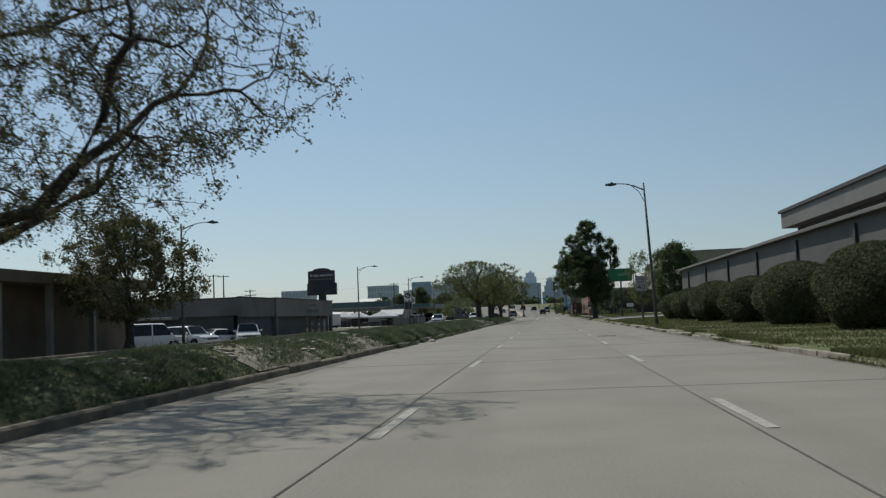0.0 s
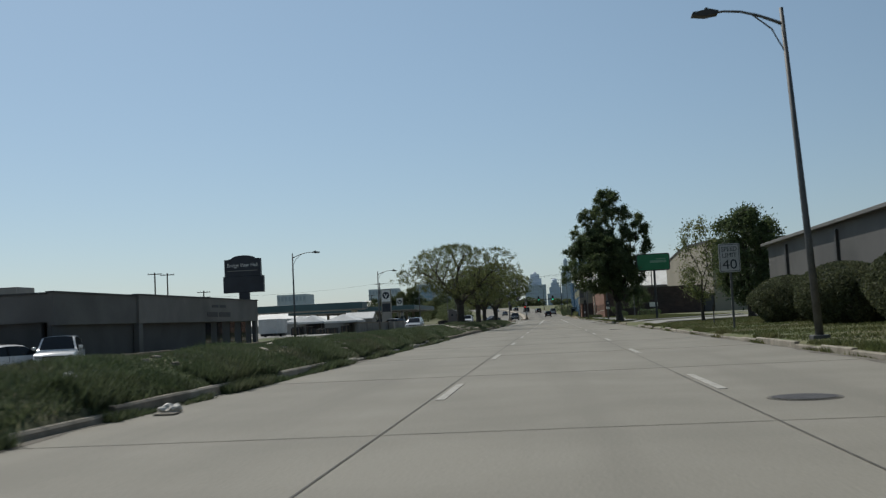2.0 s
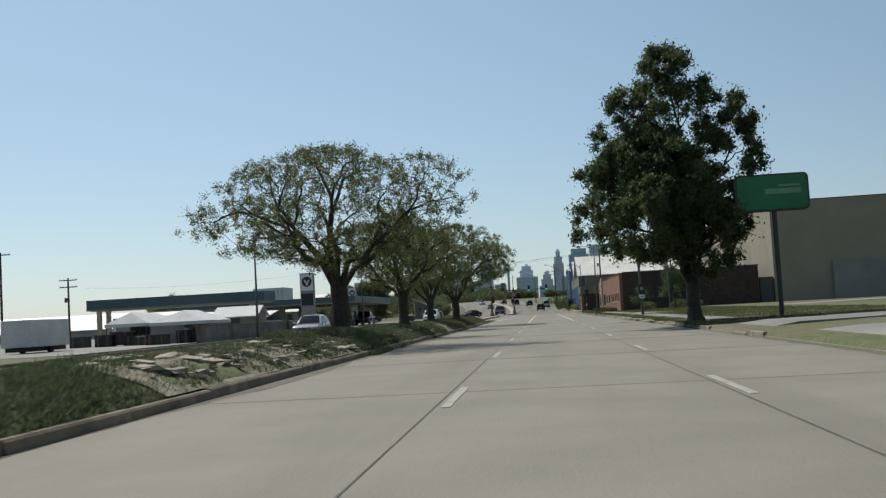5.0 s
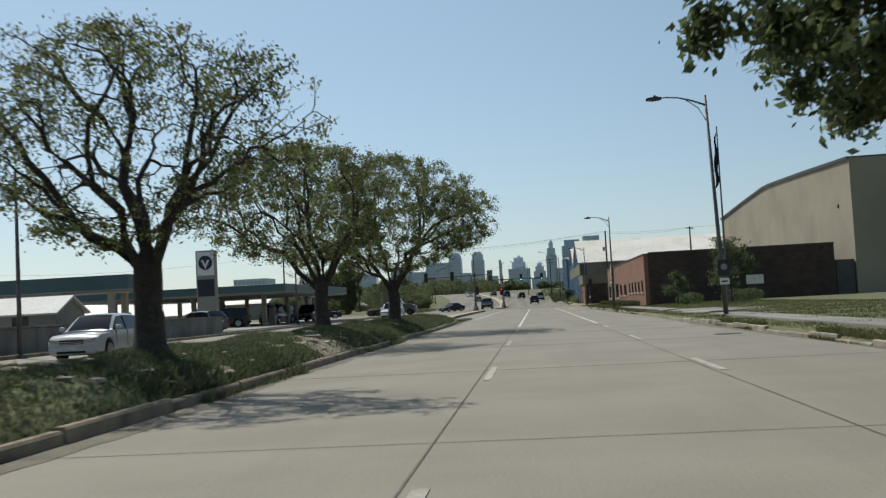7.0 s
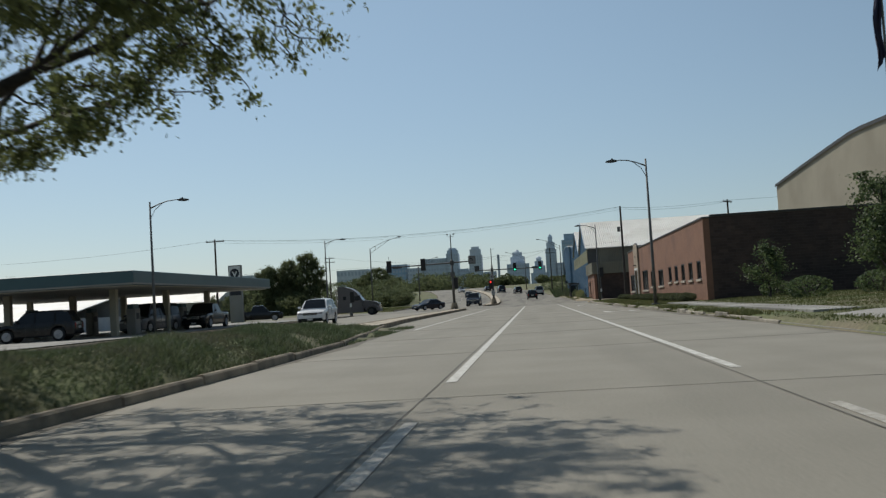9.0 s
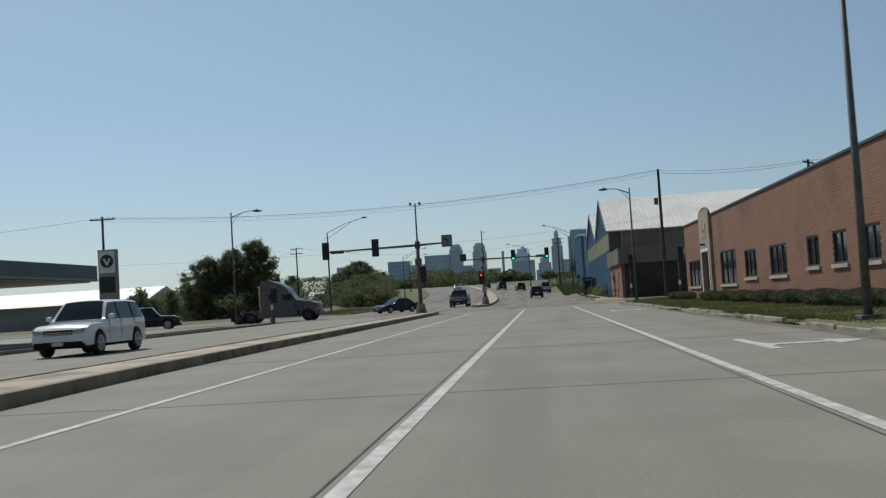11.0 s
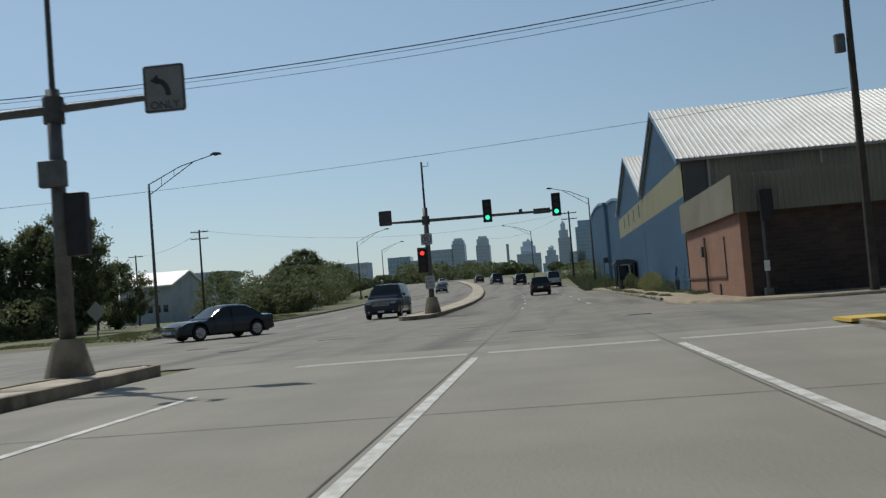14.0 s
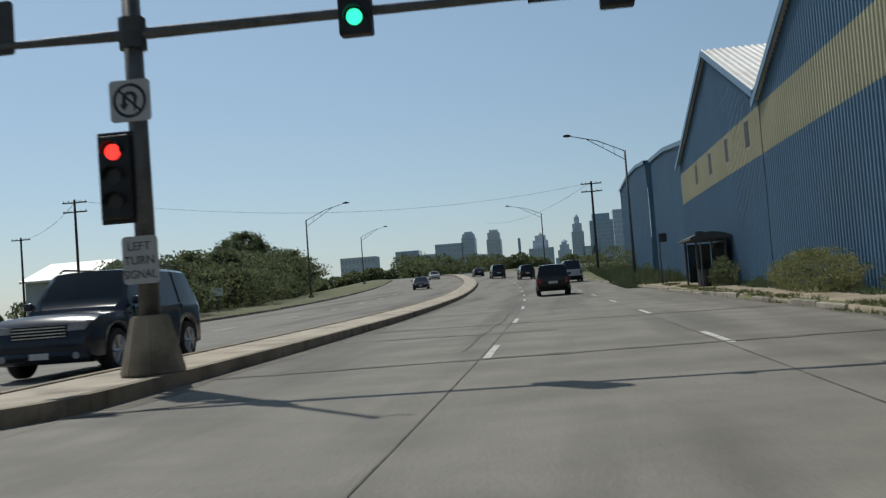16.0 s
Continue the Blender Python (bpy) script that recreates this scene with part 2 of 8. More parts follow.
M["panel_blue"] = mat("panel_blue", (0.105, 0.195, 0.285), (0.092, 0.172, 0.258), 0.3, 0.55, fine=15, spread=0.06, stain=(0.105, 0.17, 0.235), stain_scale=0.18)
M["panel_yellow"] = mat("panel_yellow", (0.46, 0.435, 0.29), (0.41, 0.39, 0.26), 0.3, 0.55, fine=15, spread=0.06, stain=(0.38, 0.35, 0.21), stain_scale=0.2)
M["roof_white"] = mat("roof_white", (0.76, 0.74, 0.68), (0.68, 0.655, 0.59), 0.3, 0.45, metal=0.1, fine=12, spread=0.06, stain=(0.63, 0.59, 0.52), stain_scale=0.4)
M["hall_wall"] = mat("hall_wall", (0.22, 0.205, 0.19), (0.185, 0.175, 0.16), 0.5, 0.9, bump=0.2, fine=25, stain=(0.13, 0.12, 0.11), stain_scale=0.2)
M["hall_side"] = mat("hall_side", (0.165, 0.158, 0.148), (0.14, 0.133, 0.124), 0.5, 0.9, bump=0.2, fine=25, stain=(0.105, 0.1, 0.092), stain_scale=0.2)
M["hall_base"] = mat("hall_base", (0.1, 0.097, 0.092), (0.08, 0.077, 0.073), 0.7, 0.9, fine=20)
M["canopy_green"] = mat("canopy_green", (0.055, 0.105, 0.11), (0.045, 0.09, 0.095), 0.5, 0.5, fine=10, spread=0.05)
M["canopy_under"] = mat("canopy_under", (0.42, 0.40, 0.36), (0.36, 0.34, 0.3), 0.5, 0.7)
M["tent_white"] = mat("tent_white", (0.6, 0.6, 0.58), (0.5, 0.5, 0.48), 0.8, 0.7, fine=10)
# distance haze is mixed into these pale blue tower colours
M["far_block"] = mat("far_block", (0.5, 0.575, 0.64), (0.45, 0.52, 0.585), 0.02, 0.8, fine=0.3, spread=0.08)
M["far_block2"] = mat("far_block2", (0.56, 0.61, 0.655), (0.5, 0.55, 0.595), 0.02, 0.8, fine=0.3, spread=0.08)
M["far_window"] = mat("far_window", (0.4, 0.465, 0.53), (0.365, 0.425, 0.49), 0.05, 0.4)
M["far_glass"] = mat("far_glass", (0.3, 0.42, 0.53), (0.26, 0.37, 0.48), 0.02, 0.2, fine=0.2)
M["panel_pale"] = mat("panel_pale", (0.40, 0.425, 0.44), (0.35, 0.375, 0.39), 0.4, 0.7, fine=15, spread=0.06, stain=(0.28, 0.30, 0.31), stain_scale=0.3)
M["clutter"] = mat("clutter", (0.035, 0.035, 0.038), (0.08, 0.07, 0.06), 2.5, 0.85, fine=12, spread=0.2, obj=0.3)
M["brown_shed"] = mat("brown_shed", (0.16, 0.12, 0.085), (0.12, 0.09, 0.065), 0.6, 0.9, fine=20)


# ---------------------------------------------------------------- mesh helpers
def finish(name, bm, material, parent=None, smooth=False):
    me = bpy.data.meshes.new(name)
    bm.to_mesh(me)
    bm.free()
    for mm in material if isinstance(material, (list, tuple)) else [material]:
        me.materials.append(mm)
    if smooth:
        for f in me.polygons:
            f.use_smooth = True
    ob = new(name, me)
    if parent is not None:
        ob.parent = parent
        ob.matrix_parent_inverse = Matrix.Translation(parent.location).inverted() if parent.parent is None else Matrix()
    return ob


def part(name, bm, material, parent, label="", smooth=False):
    """One mesh object under a thing; its vertices are given in the thing's own space."""
    me = bpy.data.meshes.new(name)
    bm.to_mesh(me)
    bm.free()
    for mm in material if isinstance(material, (list, tuple)) else [material]:
        me.materials.append(mm)
    if smooth:
        for f in me.polygons:
            f.use_smooth = True
    ob = new(name, me)
    ob.parent = parent
    if label:
        ob["label"] = label
    return ob


def thing(name, label, category, at=(0, 0, 0), turn=0.0, group="", kind=""):
    ob = new(name)
    ob.empty_display_size = 0.2
    ob.matrix_basis = pose(*at, 0, 0, turn)
    return tagged(ob, label, category, group, kind)


def structure(name, bm, material, label="", smooth=False, category=""):
    me = bpy.data.meshes.new(name)
    bm.to_mesh(me)
    bm.free()
    for mm in material if isinstance(material, (list, tuple)) else [material]:
        me.materials.append(mm)
    if smooth:
        for f in me.polygons:
            f.use_smooth = True
    return tagged(new(name, me), label, category, "", "structure")


def box(bm, x0, y0, z0, x1, y1, z1, bevel=0.0, mi=0):
    r = bmesh.ops.create_cube(bm, size=1.0, matrix=Matrix.Translation(((x0 + x1) / 2, (y0 + y1) / 2, (z0 + z1) / 2)) @ Matrix.Diagonal((abs(x1 - x0), abs(y1 - y0), abs(z1 - z0), 1)))
    vs = r["verts"]
    if mi:
        for f in {f for v in vs for f in v.link_faces}:
            f.material_index = mi
    if bevel:
        es = list({e for v in vs for e in v.link_edges})
        bmesh.ops.bevel(bm, geom=es, offset=bevel, segments=2, affect="EDGES", profile=0.5)
    return bm


def boxes(*specs, bevel=0.0):
    bm = bmesh.new()
    for s in specs:
        box(bm, *s, bevel=bevel)
    return bm


def tube(bm, points, radii, sides=8, cap=True):
    """A tube through points with a radius at each."""
    rings = []
    pts = [Vector(p) for p in points]
    for i, p in enumerate(pts):
        d = (pts[min(i + 1, len(pts) - 1)] - pts[max(i - 1, 0)]).normalized()
        a = d.orthogonal().normalized() if abs(d.z) < 0.95 else Vector((1, 0, 0))
        a = (a - d * a.dot(d)).normalized()
        b = d.cross(a)
        r = radii[i] if hasattr(radii, "__len__") else radii
        rings.append([bm.verts.new(p + (a * math.cos(t) + b * math.sin(t)) * r) for t in [2 * math.pi * k / sides for k in range(sides)]])
    for r0, r1 in zip(rings, rings[1:]):
        # keep the rings in step
        k0 = min(range(sides), key=lambda k: (r1[k].co - r0[0].co).length)
        for k in range(sides):
            try:
                bm.faces.new((r0[k], r0[(k + 1) % sides], r1[(k + k0 + 1) % sides], r1[(k + k0) % sides]))
            except ValueError:
                pass
    if cap:
        for r in (rings[0][::-1], rings[-1]):
            try:
                bm.faces.new(r)
            except ValueError:
                pass
    return bm


def prism(bm, outline, axis, lo, hi, mi=0):
    """A flat outline (a, b) pushed along an axis from lo to hi: x takes (y, z), y takes (x, z), z takes (x, y)."""
    def at(a, b, c):
        return {"x": (c, a, b), "y": (a, c, b), "z": (a, b, c)}[axis]
    v0 = [bm.verts.new(at(a, b, lo)) for a, b in outline]
    v1 = [bm.verts.new(at(a, b, hi)) for a, b in outline]
    n = len(outline)
    fs = [bm.faces.new(v0), bm.faces.new(v1[::-1])]
    for i in range(n):
        fs.append(bm.faces.new((v0[i], v1[i], v1[(i + 1) % n], v0[(i + 1) % n])))
    for f in fs:
        f.material_index = mi
    bmesh.ops.recalc_face_normals(bm, faces=fs)
    return bm


def disc(bm, centre, radius, depth, axis="y", sides=20):
    m = Matrix.Translation(centre) @ {"y": pose(0, 0, 0, 90), "x": pose(0, 0, 0, 0, 90), "z": Matrix()}[axis]
    bmesh.ops.create_cone(bm, cap_ends=True, segments=sides, radius1=radius, radius2=radius, depth=depth, matrix=m)
    return bm


# ---------------------------------------------------------------- the lie of the land
def smooth_interp(table, y):
    ks = [k for k, _ in table]
    if y <= ks[0]:
        return table[0][1]
    if y >= ks[-1]:
        return table[-1][1]
    for (a, va), (b, vb) in zip(table, table[1:]):
        if a <= y <= b:
            return va + (vb - va) * (y - a) / (b - a)


def rise(y):
    """Height of the road's middle."""
    t = [(262, 0), (290, 0.10), (320, 0.30), (353, 0.75), (385, 1.5), (420, 2.5), (480, 4.4), (540, 5.7), (620, 6.2)]
    return sum(smooth_interp(t, y + d) for d in (-12, -6, 0, 6, 12)) / 5


def bend(y):
    """How far the road's middle lies from the straight line."""
    t = [(300, 0), (330, -0.7), (353, -1.7), (385, -3.5), (420, -6.4), (480, -14.2), (540, -25), (620, -43.5), (760, -80)]
    return sum(smooth_interp(t, y + d) for d in (-14, -7, 0, 7, 14)) / 5


KERB_L = [(-60, -5.6), (166, -5.6), (174, -5.75), (182, -6.35), (190, -7.2), (200, -7.75), (210, -7.9), (258, -8.0)]
CROSS0, CROSS1 = 259.5, 284.0      # the crossing street


def left_kerb(y):
    return smooth_interp(KERB_L, y)


def lot_dip(u, y):
    """The lot before the hall lies lower than the road."""
    f = min(1, max(0, (y - 28) / 10)) * min(1, max(0, (124 - y) / 9)) * min(1, max(0, (-21.6 - u) / 1.6))
    return -0.75 * f * f * (3 - 2 * f)


def ground_z(x, y):
    u = x - bend(y)
    z = rise(y)
    if CROSS0 - 3 < y < CROSS1 + 2 and (u < -9 or u > 5):
        return z - 0.02
    if 5.5 < u < 60:
        return z + 0.14 + 0.02 * min(u - 5.5, 5) + min(max(u - 5.5, 0), 10) * 0.012
    if y < 192 and -10.3 < u < left_kerb(y) - 0.1:
        k = (left_kerb(y) - 0.1 - u) / 4.6
        grow = min(1, max(0, (190 - y) / 14))
        return z + 0.12 + 0.52 * math.sin(math.pi * min(1, max(0, k)) ** 0.8) * grow
    if u < -21:
        k = min(1, max(0, (-24 - u) / 30))
        return z * (1 - 0.9 * k * k * (3 - 2 * k)) + 0.05 + min(0.1, (-21 - u) * 0.05) + lot_dip(u, y)
    return z - 0.03


us = [-3000, -1200, -500, -250, -140, -90, -60, -45, -34, -28, -25, -23.6, -23, -22.4, -21.8, -21.4, -21, -20.6, -16, -12, -10.4, -10.2, -9.6, -9, -8.4, -7.8, -7.2, -6.6, -6.1, -5.8, -5.68, -5.5, -3, 0, 3, 5.4, 5.56, 6, 7, 8.5, 11, 15, 22, 32, 50, 90, 160, 300, 700, 1500, 3000]
ys = [-1500, -500, -200, -100, -60, -45] + [-36 + 3.0 * i for i in range(206)] + [600, 630, 660, 700, 750, 800, 900, 1100, 1500, 2200, 3200, 4500]
bm = bmesh.new()
rows_v = [[bm.verts.new((u + bend(y) * (1 if abs(u) < 80 else 0.5 if abs(u) < 200 else 0), y, ground_z(u + bend(y), y))) for u in us] for y in ys]
for a, b in zip(rows_v, rows_v[1:]):
    for k in range(len(us) - 1):
        bm.faces.new((a[k], a[k + 1], b[k + 1], b[k]))
structure("ground", bm, M["ground"], "weedy grass and bare earth beside the road", smooth=True, category="ground")


def strip(name, u0, u1, y0, y1, lift, material, label, step=4.0, thick=0.0, category="road"):
    """A strip along the road between two offsets, which may change with y."""
    f0 = u0 if callable(u0) else (lambda y: u0)
    f1 = u1 if callable(u1) else (lambda y: u1)
    n = max(1, int((y1 - y0) / step))
    bm = bmesh.new()
    rows_ = []
    for i in range(n + 1):
        y = y0 + (y1 - y0) * i / n
        c, z = bend(y), rise(y) + lift
        r = [bm.verts.new((f0(y) + c, y, z)), bm.verts.new((f1(y) + c, y, z))]
        if thick:
            r += [bm.verts.new((f1(y) + c, y, z - thick)), bm.verts.new((f0(y) + c, y, z - thick))]
        rows_.append(r)
    k = len(rows_[0])
    for a, b in zip(rows_, rows_[1:]):
        if k == 2:
            bm.faces.new((a[0], a[1], b[1], b[0]))
        else:
            for j in range(4):
                bm.faces.new((a[j], a[(j + 1) % 4], b[(j + 1) % 4], b[j]))
    if k == 4:
        bm.faces.new(rows_[0][::-1])
        bm.faces.new(rows_[-1])
    bmesh.ops.recalc_face_normals(bm, faces=bm.faces[:])
    return tagged(finish(name, bm, material), label, category, "", "structure")


# ---------------------------------------------------------------- roads
road = strip("road", lambda y: left_kerb(y) if y < 258 else -8.0, 5.45, -60, CROSS0, 0.0, M["concrete_road"], "pale worn concrete roadway with dark sealed joints")
strip("road_crossing", -170, 170, CROSS0, CROSS1, 0.0, M["old_road"], "patched grey concrete street crossing", step=6)
strip("road_far", -6.0, 5.45, CROSS1, 640, 0.0, M["old_road"], "grey worn roadway that bends and climbs towards the city")
strip("road_opposite", -20.6, lambda y: -10.3 if y < 192 else -9.6, -60, CROSS0, 0.0, M["concrete_road"], "pale concrete carriageway for oncoming traffic")
strip("road_gap", -8.0, -5.9, CROSS1 - 0.1, 292, 0.002, M["old_road"], "grey concrete before the median nose")
strip("road_opposite_far", -20.4, -7.9, CROSS1, 640, 0.0, M["old_road"], "grey carriageway for oncoming traffic bending uphill")
strip("parking_lot", -60, -23.3, 40, 114, -0.58, M["lot"], "sunken concrete parking lot before the hall", step=8)
strip("parking_lot", -60, -22.0, 125, 250, 0.16, M["lot"], "light concrete parking lot beside the buildings", step=8)


def kerb_line(name, u, y0, y1, label, piece=3.0, height=0.16, width=0.16, gaps=(), sunk=0.03, stone="kerb"):
    """A kerb of separate lengths, each a little out of line."""
    rnd = random.Random(int(y0 * 7 + (u(y0) if callable(u) else u) * 13))
    base = thing(name, label, "kerb", kind="structure")
    f = u if callable(u) else (lambda y: u)
    y = y0
    while y < y1 - 0.2:
        e = min(y1, y + piece)
        if not any(a < (y + e) / 2 < b for a, b in gaps):
            bm = bmesh.new()
            dx, dz = rnd.uniform(-0.015, 0.015), rnd.uniform(-sunk, 0.012)
            a, b = f(y + 0.02) + bend(y), f(e - 0.02) + bend(e)
            za, zb = rise(y), rise(e)
            w = width / 2
            prof = [(-w, -0.05), (w, -0.05), (w - 0.015, height - 0.03), (w - 0.04, height), (-w + 0.02, height), (-w, height - 0.02)]
            v0 = [bm.verts.new((a + px + dx, y + 0.02, za + pz + dz)) for px, pz in prof]
            v1 = [bm.verts.new((b + px + dx, e - 0.02, zb + pz + dz)) for px, pz in prof]
            for k in range(6):
                bm.faces.new((v0[k], v0[(k + 1) % 6], v1[(k + 1) % 6], v1[k]))
            bm.faces.new(v0[::-1])
            bm.faces.new(v1)
            bmesh.ops.recalc_face_normals(bm, faces=bm.faces[:])
            part("kerbstone", bm, M[stone], base)
        y = e
    return base


kerb_line("kerb_median", lambda y: left_kerb(y) - 0.08, -30, 36, "weathered concrete kerb along the grassy median")
kerb_line("kerb_median", lambda y: left_kerb(y) - 0.08, 36, 84, "broken pale kerb half buried in weeds", piece=2.6, sunk=0.1, stone="kerb_pale")
kerb_line("kerb_median", lambda y: left_kerb(y) - 0.08, 84, 192, "weathered concrete kerb along the grassy median")
kerb_line("kerb_right", 5.5, -30, 258, "worn concrete kerb along the mown verge", gaps=((98, 108), (112.5, 118.5), (161, 172)), piece=2.2, sunk=0.11, stone="kerb_pale")
kerb_line("kerb_opposite", -20.7, 0, 256, "concrete kerb on the far side of the oncoming lanes", piece=6)
def corner_kerb(y):
    """The kerb by the sheds swings in a little before the rounded corner."""
    return smooth_interp([(279.6, 5.15), (281.5, 4.98), (286, 5.05), (291, 5.3), (300, 5.5)], y)


kerb_line("kerb_far_right", corner_kerb, 279.6, 420, "broken concrete kerb along the sheds", piece=2.4, sunk=0.1, stone="kerb_pale", gaps=((279, 283.4), (285.5, 287), (296, 298.5), (309, 311)))
kerb_line("kerb_far_left", -20.5, 287, 520, "concrete kerb along the bend", piece=6)


def raised_median(name, outline_left, outline_right, y0, y1, label, height=0.2):
    base = thing(name, label, "median", kind="structure")
    y = y0
    while y < y1 - 0.1:
        e = min(y1, y + (0.4 if 286.4 <= y < 288.7 or 256.0 < y < 258.4 else 3.0))
        bm = bmesh.new()
        a0, a1, b0, b1 = outline_left(y), outline_right(y), outline_left(e - 0.015), outline_right(e - 0.015)
        za, zb = rise(y), rise(e)
        kw = min(0.18, (a1 - a0) / 2 - 0.004, (b1 - b0) / 2 - 0.004)
        for (l0, r0, l1, r1, h, mi) in ((a0, a0 + kw, b0, b0 + kw, height, 0), (a1 - kw, a1, b1 - kw, b1, height, 0), (a0 + kw + 0.01, a1 - kw - 0.01, b0 + kw + 0.01, b1 - kw - 0.01, height - 0.02, 1)):
            if r0 - l0 < 0.02 or r1 - l1 < 0.02:
                continue
            c0, c1 = bend(y), bend(e)
            vs = [bm.verts.new(p) for p in ((l0 + c0, y, za - 0.05), (r0 + c0, y, za - 0.05), (r1 + c1, e - 0.015, zb - 0.05), (l1 + c1, e - 0.015, zb - 0.05), (l0 + c0, y, za + h), (r0 + c0, y, za + h), (r1 + c1, e - 0.015, zb + h), (l1 + c1, e - 0.015, zb + h))]
            for q in ((0, 1, 5, 4), (1, 2, 6, 5), (2, 3, 7, 6), (3, 0, 4, 7), (4, 5, 6, 7)):
                bm.faces.new([vs[i] for i in q]).material_index = mi
        bmesh.ops.recalc_face_normals(bm, faces=bm.faces[:])
        part("slab", bm, [M["kerb"], M["median_paving"]], base)
        y = e
    return base


def nose(y, tip, run):
    """0 at the rounded tip, 1 past the run."""
    k = min(1, max(0, abs(y - tip) / run))
    return math.sqrt(max(0.02, 1 - (1 - k) ** 2))


raised_median("median_near", lambda y: -8.85 - 0.75 * nose(y, 258.4, 1.6), lambda y: min(left_kerb(y), -7.4) - 0.02 - 0.6 * (1 - nose(y, 258.4, 1.6)), 192, 258.4, "raised concrete median with tan paving and a dirty kerb")
raised_median("median_far", lambda y: -6.9 - 0.95 * nose(y, 286.4, 2.0), lambda y: -6.9 + 0.95 * nose(y, 286.4, 2.0), 286.4, 520, "raised concrete median that bends with the road")


# ---------------------------------------------------------------- road markings and joints
def line(name, u, y0, y1, width, material, label, lift=0.006, dash=0, gap=0):
    y = y0
    bm = bmesh.new()
    while y < y1:
        e = min(y1, y + (dash or 4.0))
        vs = [bm.verts.new((u + s * width / 2 + bend(q), q, rise(q) + lift)) for s, q in ((-1, y), (1, y), (1, e), (-1, e))]
        bm.faces.new(vs)
        y = e + gap
    return tagged(finish(name, bm, material), label, "road marking", "", "structure")


line("joint_line", -1.8, -60, 330, 0.02, M["joint"], "dark sealed joint between the lanes")
line("joint_line", 1.8, -60, 330, 0.02, M["joint"], "dark sealed joint between the lanes")
for y in range(-58, 258, 9):
    bm = bmesh.new()
    prism(bm, [(left_kerb(y) + 0.05, y), (5.35, y + 0.05), (5.35, y + 0.066), (left_kerb(y) + 0.05, y + 0.016)], "z", 0.001, 0.004)
    tagged(finish("joint_line", bm, M["joint_faint"]), "fine faint joint across the concrete slabs", "road joint", "", "structure")
dash0 = 56.8
for k in range(-9, 9):
    y = dash0 + k * 12.0
    for u in (-1.66, 1.94):
        bm = bmesh.new()
        prism(bm, [(u - 0.06, y), (u + 0.06, y), (u + 0.06, y + 3.05), (u - 0.06, y + 3.05)], "z", 0.002, 0.008)
        tagged(finish("lane_dash", bm, M["paint_worn"]), "short worn white lane dash", "road marking", "lane dashes", "structure")
line("lane_line", -1.66, 160, 256, 0.14, M["paint_white"], "solid worn white lane line")
line("lane_line", 1.94, 160, 256, 0.14, M["paint_white"], "solid worn white lane line")
line("lane_line", -5.3, 186, 252, 0.13, M["paint_white"], "solid white line of the turning lane")
line("lane_dash_far", -1.7, 292, 480, 0.12, M["paint_white"], "white lane dashes on the bend", dash=3.0, gap=9.0)
line("lane_dash_far", 1.9, 292, 480, 0.12, M["paint_white"], "white lane dashes on the bend", dash=3.0, gap=9.0)
line("lane_dash_far", -14.2, 292, 480, 0.12, M["paint_white"], "white lane dashes of the oncoming lanes", dash=3.0, gap=9.0)


# ---------------------------------------------------------------- buildings
def ribbed(bm, p0, p1, z0, top, pitch=0.3, depth=0.06, mi=0):
    """A corrugated sheet wall from p0 to p1 in plan; top is a height or a function of the share along it."""
    p0, p1 = Vector(p0), Vector(p1)
    d = p1 - p0
    n = max(2, int(d.length / pitch))
    nrm = Vector((d.y, -d.x)).normalized()
    tf = top if callable(top) else (lambda k: top)
    zf = z0 if callable(z0) else (lambda k: z0)
    prev = None
    for i in range(n):
        for s, o in ((0.0, 0), (0.55, 0), (0.65, 1), (0.9, 1)):
            k = (i + s) / n
            q = p0 + d * k + nrm * depth * o
            cur = (bm.verts.new((q.x, q.y, zf(k))), bm.verts.new((q.x, q.y, tf(k))))
            if prev:
                bm.faces.new((prev[0], cur[0], cur[1], prev[1])).material_index = mi
            prev = cur
    return bm


